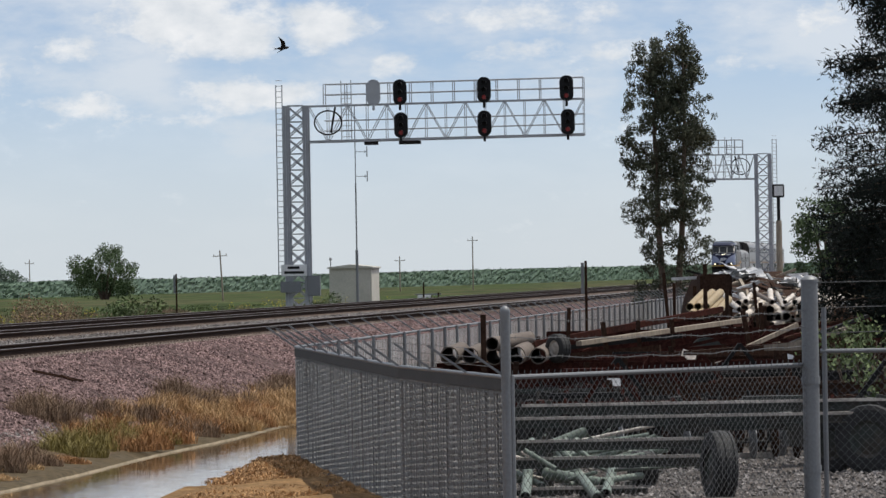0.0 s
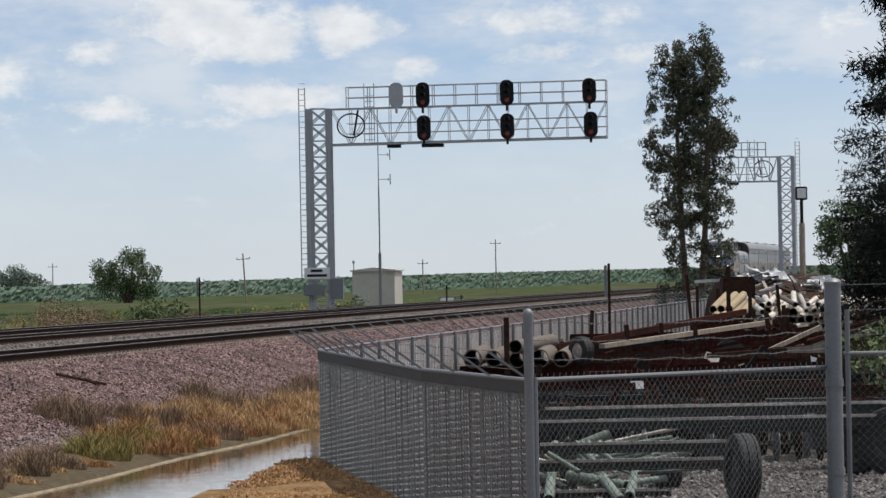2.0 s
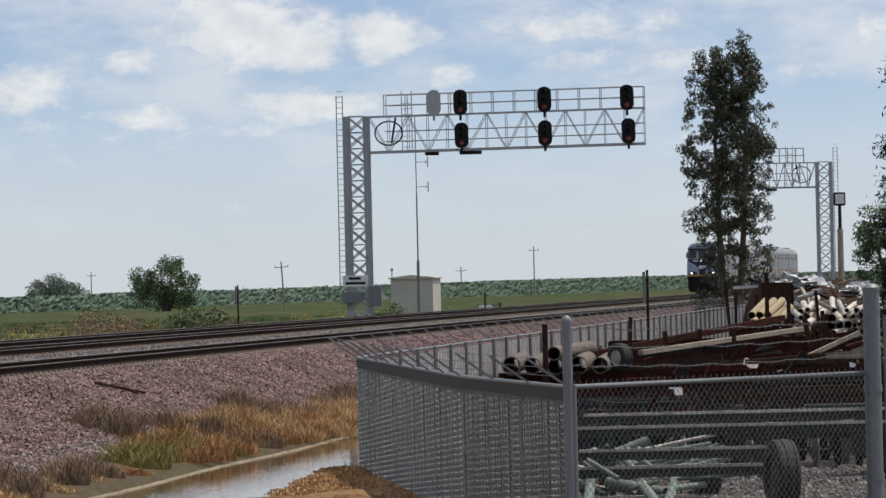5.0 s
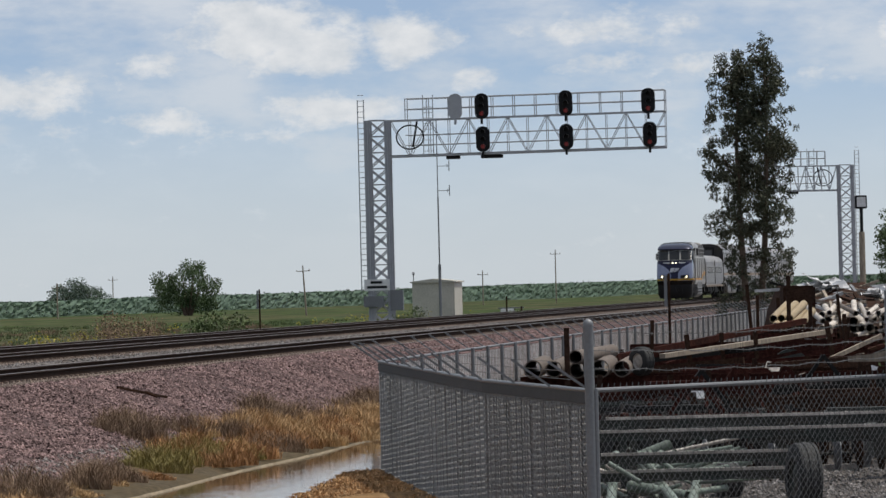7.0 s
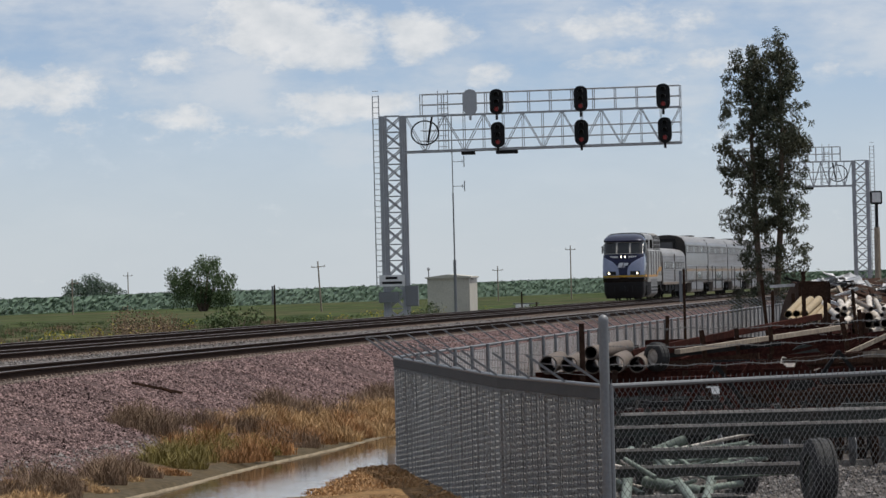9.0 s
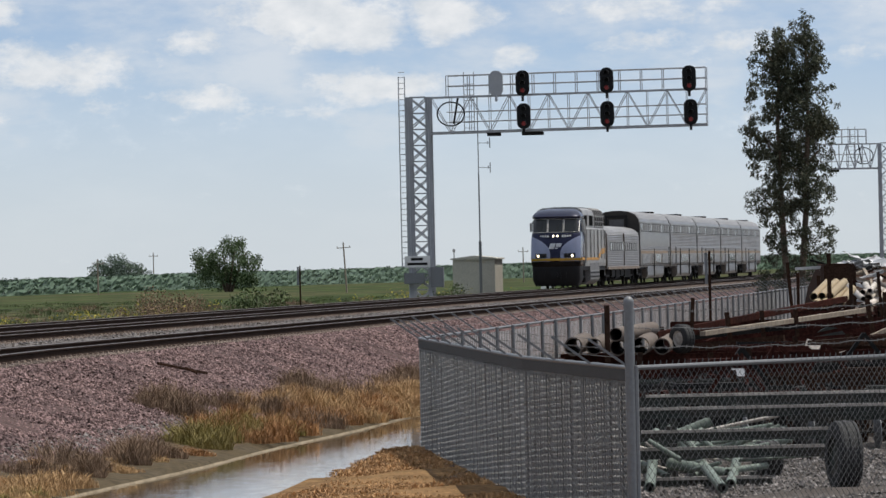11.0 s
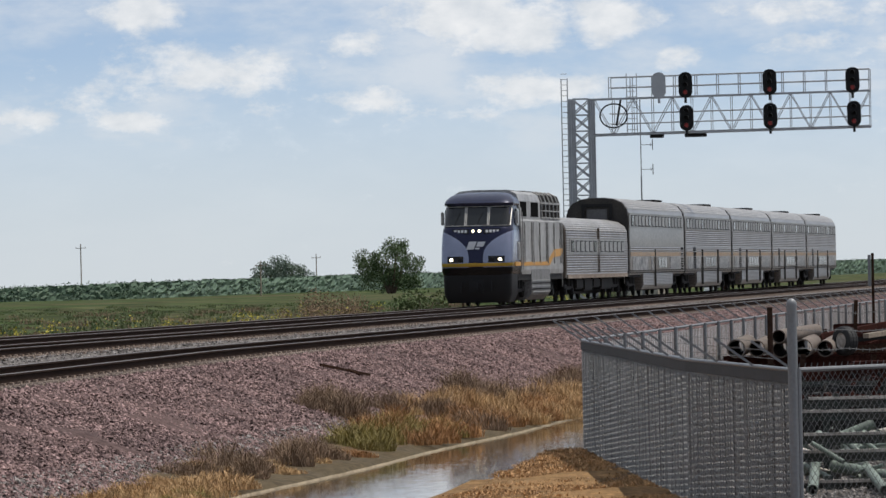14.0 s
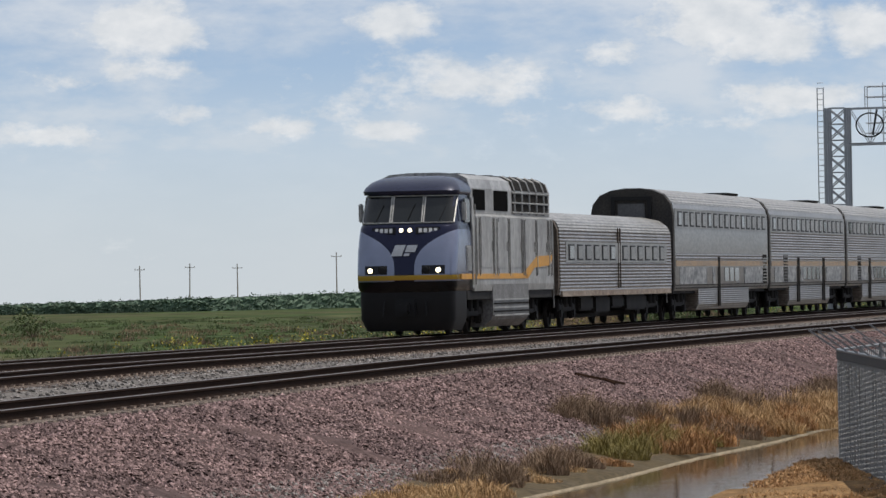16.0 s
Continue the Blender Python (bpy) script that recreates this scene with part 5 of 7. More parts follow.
    for x, y, top, lean in ((-13.5, 600, 5.6, -3), (17.9, 800, 7.9, 0), (-79.6, 800, 7.8, 0), (-108.2, 800, 6.4, 0), (-101, 800, 6.6, 1), (-94, 800, 6.4, 0), (-51.4, 900, 6.0, 0), (7.4, 800, 5.2, 0), (-47, 700, 4.6, 0)):
        p = thing("utility_pole", "distant weathered wooden utility pole with a crossarm", "utility pole", pose(x, y, 0.2, 0, lean, 0), "utility poles")
        bm = bmesh.new()
        rod(bm, (0, 0, 0), (0, 0, top), 0.10, 8, 0.07)
        part("pole", bm, M["wood"], p)
        bm = bmesh.new()
        beam(bm, (-0.75, 0, top - 0.6), (0.75, 0, top - 0.6), 0.08, 0.08)
        for i in (-0.8, 0.8):
            rod(bm, (i * 0.85, 0, top - 0.56), (i * 0.85, 0, top - 0.4), 0.035)
        part("crossarm", bm, M["wood"], p)
    lp = thing("floodlight_pole", "wooden pole with a square floodlight on top", "lamp post", pose(17.82, 230, 0))
    bm = bmesh.new()
    rod(bm, (0, 0, -0.3), (0, 0, 4.9), 0.14, 10, 0.12)
    part("pole", bm, M["wood"], lp)
    bm = bmesh.new()
    rod(bm, (0, 0, 4.8), (0, 0, 5.9), 0.07, 8)
    part("bracket", bm, M["black"], lp)
    bm = bmesh.new()
    box(bm, -0.24, 0.24, -0.12, 0.22, 5.85, 6.4, bevel=0.03)
    hd = part("lamp_head", bm, M["black"], lp)
    bm = bmesh.new()
    box(bm, -0.18, 0.18, -0.14, -0.122, 5.93, 6.33)
    part("lamp_glass", bm, M["white"], hd, "pale lamp glass")


M["crust"] = material("pale_dried_mud", (0.30, 0.25, 0.18), 0.9, scale=2, fine=12, amount=0.5)
trackside()


# ---- yard: pipes, frames and scrap ----
def tyre(name_parent, m, R=0.45, W=0.3, rim="dark_green"):
    bm = bmesh.new()
    prof = [(-W / 2, R * 0.55), (-W / 2, R * 0.85), (-W / 2 * 0.85, R * 0.97), (-W * 0.3, R), (-W * 0.27, R * 0.97), (-W * 0.12, R * 0.97), (-W * 0.09, R), (W * 0.09, R), (W * 0.12, R * 0.97), (W * 0.27, R * 0.97),
            (W * 0.3, R), (W / 2 * 0.85, R * 0.97), (W / 2, R * 0.85), (W / 2, R * 0.55)]
    loft(bm, [[Vector((x, r * math.cos(t), r * math.sin(t))) for t in [2 * math.pi * i / 24 for i in range(24)]] for x, r in prof], caps=False)
    t = part("tyre", bm, M["rubber"], name_parent, m=m)
    bm = bmesh.new()
    loft(bm, [[Vector((x, r * math.cos(a), r * math.sin(a))) for a in [2 * math.pi * i / 20 for i in range(20)]] for x, r in ((-W * 0.35, R * 0.2), (-W * 0.3, R * 0.45), (-W * 0.42, R * 0.56), (W * 0.42, R * 0.56), (W * 0.3, R * 0.45), (W * 0.35, R * 0.2))])
    part("rim", bm, M[rim], t)
    return t


def pipe_thing(p0, p1, r, mat, label, group):
    bm = bmesh.new()
    pipe(bm, p0, p1, r, max(0.012, r * 0.12), 14)
    return solid("pipe", bm, M[mat], label, "pipe", group=group, smooth=True)


def trailer(m, L, W, z, mat, label, wheels=(), stakes=(), rails=2, boards=()):
    """A long flat steel frame on tyres, with upright stakes."""
    g = thing("trailer_frame", label, "trailer", m, "farm trailers")
    for i in range(rails):
        y = -W / 2 + W * i / max(1, rails - 1)
        bm = bmesh.new()
        i_beam(bm, -L / 2, L / 2, y, z, 0.09, 0.22)
        part("side_beam", bm, M[mat], g)
    for i in range(max(2, int(L / 1.2))):
        x = -L / 2 + 0.1 + (L - 0.2) * i / (max(2, int(L / 1.2)) - 1)
        bm = bmesh.new()
        box(bm, x - 0.05, x + 0.05, -W / 2, W / 2, z - 0.08, z + 0.06)
        part("cross_member", bm, M[mat], g)
    for x, y in wheels:
        tyre(g, pose(x, y, 0.42, 0, 0, 90), 0.42, 0.26)
        bm = bmesh.new()
        rod(bm, (x, y, 0.42), (x, 0, 0.42), 0.05, 8), rod(bm, (x, 0, 0.42), (x, 0, z), 0.06, 8)
        part("axle", bm, M["soot"], g)
    for x, y, h, lean in stakes:
        bm = bmesh.new()
        beam(bm, (x, y, z - 0.1), (x + lean, y, z + h), 0.08, 0.1)
        part("stake", bm, M["rust_brown"], g)
    if not wheels:
        for x in (-L / 2 + 0.4, L / 2 - 0.4):
            for y in (-W / 2, W / 2):
                bm = bmesh.new()
                box(bm, x - 0.05, x + 0.05, y - 0.05, y + 0.05, 0, z)
                part("leg", bm, M[mat], g)
    return g


def yard():
    rnd = random.Random(11)
    # open concrete pipes lying on a rack by the fence
    rk = trailer(pose(3.6, 115.0, 0, 0, 0, 12), 4.2, 3.0, 1.0, "rust", "low dark steel rack that carries tan pipes", wheels=((-1.0, -1.0), (1.4, -1.0), (1.4, 1.0), (-1.0, 1.0)))
    for x, y, z, dx, dy, r in ((2.0, 111.8, 1.32, 0.3, 3.5, 0.19), (2.42, 112.0, 1.31, 0.3, 3.5, 0.17), (2.85, 111.6, 1.55, 0.9, 5, 0.14), (2.9, 112.2, 1.28, 0.3, 3.5, 0.17), (3.35, 112.0, 1.3, 0.3, 3.5, 0.19), (3.8, 112.4, 1.28, 0.3, 3.5, 0.17)):
        pipe_thing((x, y, z), (x + dx, y + dy, z + 0.05), r, "pipe_tan", "tan concrete pipe with an open end, stacked on a rack", "stacked pipes")
    # rust-red frames behind
    trailer(pose(6.6, 124, 0, 0, -3, 10), 6.4, 2.0, 1.05, "rust", "rusty dark red trailer frame with upright stakes", wheels=((-2.4, -0.9), (-1.6, -0.9), (2.2, -0.9)),
            stakes=((-2.6, -0.8, 0.75, -0.12), (-2.2, 0.8, 0.6, 0), (-1.0, -0.8, 0.85, -0.06), (0.1, 0.8, 0.8, 0), (0.9, 0.9, 0.8, 0), (2.3, -0.6, 0.9, -0.12), (2.9, 0.6, 1.0, 0.0)))
    g = thing("seed_hopper", "rusty red farm hopper with deep sheet-steel sides", "farm machine", pose(7.0, 128, 0, 0, 0, 9))
    for x0, x1, z0, z1, y in ((-3.0, 3.4, 0.75, 1.35, -0.9), (-2.4, 3.2, 0.85, 1.6, 0.6)):
        bm = bmesh.new()
        box(bm, x0, x1, y - 0.04, y + 0.04, z0, z1, bevel=0.02)
        for i in range(6):
            x = x0 + 0.3 + (x1 - x0 - 0.6) * i / 5
            box(bm, x - 0.04, x + 0.04, y - 0.09, y - 0.04, z0, z1)
        part("side_panel", bm, M["rust"], g)
    bm = bmesh.new()
    box(bm, -3, 3.4, -0.9, 0.7, 0.65, 0.8)
    part("floor_frame", bm, M["rust_brown"], g)
    for x in (-2.3, -0.4, 1.6, 2.9):
        tyre(g, pose(x, -0.6, 0.4, 0, 0, 90 if x < 2 else 60), 0.4, 0.24)
    bm = bmesh.new()
    rod(bm, (1.0, -1.05, 1.0), (1.0, -0.95, 1.0), 0.42, 20)
    part("round_cover", bm, M["dark_green"], g)
    for (p0, p1, w, h, mat, lab) in (((5.0, 121.5, 1.40), (9.2, 129, 1.78), 0.14, 0.1, "wood", "long pale timber plank lying across red frames"), ((3.9, 122.5, 1.36), (8.9, 133, 2.0), 0.1, 0.14, "rust", "long rusty steel beam lying across red frames"),
                                     ((7.1, 121, 0.72), (7.75, 121, 1.14), 0.05, 0.05, "wood", "short pale timber stick leaning on scrap"), ((7.3, 120.6, 0.62), (8.1, 120.6, 0.7), 0.3, 0.22, "wood", "pale broken timber board on the scrap")):
        bm = bmesh.new()
        beam(bm, p0, p1, w, h)
        solid("scrap_girder", bm, M[mat], lab, "scrap")
    # foreground pipe racks just inside the fence
    for y, z, x0, x1 in ((80.0, 0.80, 2.2, 7.6), (77.5, 0.55, 2.2, 5.2), (76.0, 0.36, 2.2, 5.1), (82.0, 0.66, 4.6, 7.8), (83.0, 0.9, 4.4, 8.2), (73.5, 0.05, 2.0, 3.9), (81.5, 0.95, 2.4, 8.0)):
        bm = bmesh.new()
        i_beam(bm, x0, x1, y, z)
        rack = thing("pipe_rack", "dark green steel rack of long flat rails behind the gate", "rack", group="pipe racks")
        part("rail", bm, M["dark_green"], rack)
        bm = bmesh.new()
        beam(bm, (x0 + 0.1, y - 0.02, z + 0.08), (x1 - 0.2, y - 0.02, z + 0.08), 0.09, 0.042)
        part("rail_cap", bm, M["pipe_white"], rack, "pale strip along the rail's top")
        for x in (x0 + 0.5, x1 - 0.25):
            bm = bmesh.new()
            box(bm, x - 0.05, x + 0.05, y - 0.05, y + 0.05, 0, z + 0.15)
            part("leg", bm, M["dark_green"], rack)
    for p0, p1 in (((3.02, 89, 0.48), (3.12, 70.8, 0.10)), ((2.72, 84, 0.42), (2.22, 71.5, 0.10)), ((3.75, 93, 0.42), (2.95, 76, 0.14)), ((2.45, 79, 0.22), (3.5, 87, 0.3)), ((3.3, 72.5, 0.08), (4.0, 84, 0.2))):
        pipe_thing(p0, p1, 0.07, "pipe_green", "long pale green irrigation pipe lying over the racks", "long irrigation pipes")
    for i in range(105):
        y = rnd.uniform(75, 98)
        x = 0.031 * y + rnd.uniform(0.0, 0.017 * y)
        a, L = rnd.choice((rnd.uniform(-0.25, 0.35), rnd.uniform(1.9, 2.5), rnd.uniform(-1.5, 1.5))), rnd.uniform(0.4, 1.4)
        r = rnd.choice((0.022, 0.028, 0.035, 0.045, 0.08))
        z = r + rnd.uniform(0, 0.35)
        pipe_thing((x, y, z), (x + L * math.cos(a), y + L * math.sin(a), z + rnd.uniform(-0.02, 0.3)), r, "pipe_green" if r > 0.03 or i % 2 else "pipe_white", "scattered pale green irrigation pipe on the ground", "scattered pipes")
    tr = thing("loose_wheel", "large worn black tractor tyre standing upright", "tyre", pose(4.72, 71.5, 0.45))
    tyre(tr, pose(0, 0, 0, 0, 0, 12), 0.46, 0.3)
    tr = thing("loose_wheel", "worn black tyre lying near pipe racks", "tyre", pose(4.0, 76.5, 0.25))
    tyre(tr, pose(0, 0, 0, 0, 0, 20), 0.26, 0.3)
    tr = thing("loose_wheel", "worn tyre with a pale rim standing on the pipe rack", "tyre", pose(4.25, 113.6, 1.41))
    tyre(tr, pose(0, 0, 0, 0, 0, 38), 0.30, 0.24, "pipe_white")
    for x, y, r, turn in ((6.95, 80.5, 0.42, 70), (7.45, 80, 0.5, 75), (8.8, 132, 0.5, 80), (7.8, 104, 0.42, 70), (4.6, 103, 0.42, 60)):
        tr = thing("loose_wheel", "old farm wheel with a dull painted rim", "tyre", pose(x, y, r))
        tyre(tr, pose(0, 0, 0, 0, 0, turn), r, 0.26)
    # old tank and trailer by the right gate panel
    tk = thing("engine_block", "old grey-green farm engine with a rounded bonnet", "farm machine", pose(6.9, 82.5, 0))
    bm = bmesh.new()
    loft(bm, [[Vector((x, y, z)) for x, z in ((-0.45, 0.35), (0.4, 0.35), (0.45, 0.7), (0.3, 0.92), (-0.3, 0.98), (-0.5, 0.8))] for y in (-0.7, 0.9)])
    part("bonnet", bm, M["dark_green"], tk, smooth=True)
    bm = bmesh.new()
    rod(bm, (-0.3, -0.2, 0.9), (0.5, -0.6, 0.75), 0.05, 8), rod(bm, (0.5, -0.6, 0.75), (0.62, -0.7, 0.3), 0.05, 8)
    part("exhaust_pipe", bm, M["pipe_white"], tk)
    trailer(pose(6.6, 92, 0, 0, 0, 5), 5.5, 1.6, 0.62, "dark_green", "low dark green trailer frame with long rails", wheels=((-1.5, -0.7), (1.8, -0.7)), stakes=((-1.2, -0.7, 0.3, 0), (0.6, -0.7, 0.35, 0), (2.4, 0.7, 0.3, 0)), rails=4)
    trailer(pose(4.6, 100, 0, 0, 0, -4), 4.0, 1.8, 0.75, "dark_green", "dark green trailer frame half hidden by pipes", wheels=((-1.2, -0.8), (1.2, -0.8)), rails=3)
    trailer(pose(7.0, 110, 0, 0, 0, 4), 6.0, 2.2, 0.8, "soot", "black steel trailer chassis on worn tyres", wheels=((-2.0, -1), (0.4, -1), (2.3, -1)), stakes=((-2.5, -1, 0.4, 0.05), (1.5, -1, 0.5, -0.05)), rails=3)
    # rows of dark implements between the racks and the red frames
    for k, (x, y, L, W, z, mt, yaw) in enumerate(((4.0, 87, 3.6, 1.6, 0.5, "soot", 3), (7.0, 88, 4.2, 1.8, 0.75, "dark_green", -3), (4.2, 95, 4.0, 1.8, 0.7, "soot", 6), (7.4, 98, 4.6, 1.8, 0.85, "rust_brown", 2),
                                                  (5.0, 107, 4.4, 2.0, 0.9, "rust", 4), (8.2, 105, 3.6, 1.6, 0.9, "soot", -6), (6.4, 117, 6.0, 2.0, 0.95, "rust", 8), (9.6, 119, 4.0, 1.8, 1.0, "rust_brown", 0),
                                                  (9.4, 132, 4.4, 2.0, 1.15, "rust", 12), (10.6, 143, 3.6, 2.0, 1.2, "soot", 5))):
        im = trailer(pose(x, y, 0, 0, 0, yaw), L, W, z, mt, ("black", "dark green", "sooty", "brown rusty", "dark red rusty", "black steel", "red rusty", "brown", "rust-red", "dark")[k] + " farm implement frame with tines and worn tyres",
                     wheels=((-L * 0.3, -W / 2 + 0.1), (L * 0.32, -W / 2 + 0.1)), stakes=((-L * 0.4, W / 2, 0.35, 0.05), (L * 0.1, W / 2, 0.4, -0.05), (L * 0.4, -W / 2, 0.3, 0.0)), rails=3)
        for i in range(9):
            xx = -L / 2 + L * (i + 0.5) / 9
            bm = bmesh.new()
            rod(bm, (xx, -W / 2, z), (xx + 0.08, -W / 2 - 0.12, z - 0.28), 0.03, 6)
            rod(bm, (xx + 0.08, -W / 2 - 0.12, z - 0.28), (xx - 0.05, -W / 2 - 0.2, 0.02), 0.028, 6, 0.012)
            part("tine", bm, M["soot"], im)
        bm = bmesh.new()
        box(bm, -L * 0.2, L * 0.12, W * 0.05, W * 0.35, z * 0.6, z + 0.2, bevel=0.04)
        part("tool_box", bm, M[mt], im)
    for i in range(70):
        y = rnd.uniform(86, 135)
        x = 2.6 + (y - 86) * 0.05 + rnd.uniform(0.0, 5.0)
        a, L = rnd.uniform(-0.4, 0.4), rnd.uniform(0.4, 1.8)
        bm = bmesh.new()
        w = rnd.uniform(0.04, 0.16)
        beam(bm, (x, y, w / 2), (x + L * math.cos(a), y + L * math.sin(a), w / 2 + 0.02), w, w)
        solid("scrap_bar", bm, M[rnd.choice(("pipe_white", "pipe_white", "wood", "rust", "soot", "sheet", "pipe_tan"))], "loose bar lying about the yard", "scrap", None, "yard scrap")
    for i in range(46):
        x, y = rnd.uniform(4.2, 9.6), rnd.uniform(117, 142)
        x += (y - 117) * 0.06
        a, L = rnd.uniform(-0.5, 0.9), rnd.uniform(0.8, 3.4)
        z = rnd.uniform(0.85, 1.25)
        bm = bmesh.new()
        beam(bm, (x, y, z), (x + L * math.cos(a), y + L * math.sin(a), z + rnd.uniform(-0.1, 0.75)), rnd.uniform(0.05, 0.14), rnd.uniform(0.05, 0.2))
        solid("scrap_girder", bm, M[rnd.choice(("rust", "rust", "rust", "rust_brown", "soot", "wood"))], "rusty steel beam heaped on the red frames", "scrap", None, "heaped girders")
    for i in range(22):
        x, y = rnd.uniform(3.5, 9.0), rnd.uniform(100, 138)
        x += (y - 100) * 0.05
        bm = bmesh.new()
        w = rnd.uniform(0.15, 0.4)
        rows = [[Vector((w * (u / 3 - 0.5), w * 0.7 * (v / 3 - 0.5), 0.08 * noise.noise(Vector((u + i * 3, v, i))))) for u in range(4)] for v in range(4)]
        loft(bm, rows, caps=False, closed=False)
        bmesh.ops.solidify(bm, geom=bm.faces[:], thickness=0.012)
        solid("scrap_sheet", bm, M[rnd.choice(("pipe_white", "sheet", "pipe_tan"))], "small pale torn sheet among the farm frames", "scrap", pose(x, y, rnd.uniform(0.75, 1.15), rnd.uniform(10, 70), rnd.uniform(-20, 20), rnd.uniform(-40, 40)), "torn sheets")
    # pale bundle of long pipes, ends to the gate
    for i in range(77):
        row = i // 11
        x = 10.95 + 0.24 * (i % 11) + rnd.uniform(-0.05, 0.05) + 0.06 * row
        z = 0.75 + 0.2 * row + rnd.uniform(-0.03, 0.05)
        y = 160 + rnd.uniform(-1.5, 3.5)
        r = rnd.choice((0.07, 0.085, 0.10, 0.14))
        pipe_thing((x, y, z), (x + rnd.uniform(-0.1, 1.4), y + rnd.uniform(5, 8), z + rnd.uniform(0.0, 0.45)), r, "pipe_white" if rnd.random() < 0.8 else "pipe_tan", "pale weathered pipe in a heaped bundle", "pipe bundle")
    trailer(pose(12.6, 165, 0, 0, 0, 84), 8, 2.3, 0.6, "rust_brown", "long brown trailer that carries pale pipes", wheels=((-2, -1), (2, -1), (-2, 1), (2, 1)))
    for k in range(7):
        x, z = 9.2 + 0.23 * (k % 4), 1.75 + 0.2 * (k // 4)
        pipe_thing((x, 149.5 + 0.2 * k, z), (x + 0.75, 156, z + 0.35), 0.11, "pipe_yellow", "yellowed open pipe stacked on rusty frame", "yellowed pipes")
    trailer(pose(9.9, 152, 0, 0, 0, 80), 6, 1.6, 1.5, "rust", "high rusty rack that carries yellowed pipes", stakes=((-2.6, -0.7, 0.9, 0), (-2.4, 0.75, 1.1, 0.1), (2.2, 0.7, 1.0, 0)))
    tk = thing("rusty_tank", "brown rusty square tank standing in the yard", "tank", pose(11.5, 175, 0))
    bm = bmesh.new()
    box(bm, -0.5, 0.5, -0.8, 0.8, 0.0, 2.8, bevel=0.05)
    part("body", bm, M["rust_brown"], tk)
    for z in (0.6, 1.4, 2.2):
        bm = bmesh.new()
        box(bm, -0.54, 0.54, -0.84, 0.84, z, z + 0.06)
        part("band", bm, M["rust"], tk)
    # heap of crumpled sheet
    for i in range(26):
        bm = bmesh.new()
        w = rnd.uniform(0.4, 1.2)
        rows = [[Vector((w * (u / 5 - 0.5), 0.7 * (v / 4 - 0.5), 0.10 * noise.noise(Vector((u * 0.9 + i * 5, v * 0.9, i))) + 0.08 * rnd.random())) for u in range(6)] for v in range(5)]
        loft(bm, rows, caps=False, closed=False)
        bmesh.ops.solidify(bm, geom=bm.faces[:], thickness=0.01)
        if i < 16:
            p = pose(13.4 + 1.3 * rnd.random(), 198 + 3 * rnd.random(), 2.55 + 0.45 * rnd.random() * (1 - i / 20), rnd.uniform(-30, 30), rnd.uniform(-25, 25), rnd.uniform(0, 180))
        else:
            p = pose(15.0 + 1.5 * rnd.random(), 190 + 3 * rnd.random(), 2.2 + 0.3 * rnd.random(), rnd.uniform(-30, 30), rnd.uniform(-25, 25), rnd.uniform(0, 180))
        solid("scrap_sheet", bm, M["sheet"], "crumpled pale sheet metal on the scrap heap", "scrap", p, "scrap sheets")
    for x, y, w, top in ((10.2, 140, 2.4, 0.8), (8.6, 116, 1.6, 0.9), (5.6, 106, 1.8, 0.7)):
        tb = thing("scrap_bin", "dark open steel bin heaped with scrap", "bin", pose(x, y, 0))
        bm = bmesh.new()
        loft(bm, [[Vector((sx * w / 2 * k, sy * k, z)) for sx, sy in ((-1, -1), (1, -1), (1, 1), (-1, 1))] for z, k in ((0, 0.9), (top, 1.0), (top, 0.94), (0.1, 0.85))])
        part("body", bm, M["soot"], tb)
    heap = bmesh.new()
    loft(heap, [[Vector((11.9 + 0.4 * u, 176 + 1.5 * v, (1.52 + 0.0675 * v) * min(1, u / 1.5, (12 - u) / 1.5, (v + 0.6) / 1.2) + 0.12 * noise.noise(Vector((u * 0.8, v * 0.8, 3))))) for u in range(13)] for v in range(20)], caps=False, closed=False)
    tagged(solid("scrap_heap", heap, M["rust_brown"], "long brown heap of tangled rusty scrap", "scrap heap"), kind="stuff")
    for i in range(150):
        x, y = rnd.uniform(12.6, 16.0), rnd.uniform(177.5, 203)
        z = 1.5 + (y - 176) * 0.045 - 0.04
        a = rnd.uniform(0, 3.14)
        bm = bmesh.new()
        beam(bm, (x, y, z), (x + math.cos(a) * rnd.uniform(0.4, 1.6), y + math.sin(a), z + rnd.uniform(-0.1, 0.3)), rnd.uniform(0.03, 0.12), rnd.uniform(0.05, 0.12))
        solid("scrap_bar", bm, M[rnd.choice(("soot", "rust_brown", "galv", "wood", "sheet"))], "loose metal bar in the scrap heap", "scrap", None, "scrap bars")
    for x, y, h, lean in ((2.5, 104, 2.2, 0.0), (3.3, 117, 2.15, -0.1), (4.6, 119, 2.2, 0.1), (8.0, 137, 2.9, -0.25), (8.9, 139, 3.1, 0.0), (10.9, 147, 2.6, -0.2), (11.8, 158, 1.9, 0)):
        bm = bmesh.new()
        beam(bm, (x, y, -0.2), (x + lean, y, h), 0.1, 0.08)
        solid("steel_stake", bm, M["rust_brown"], "upright rusty steel stake in the yard", "stake", None, "rusty stakes")


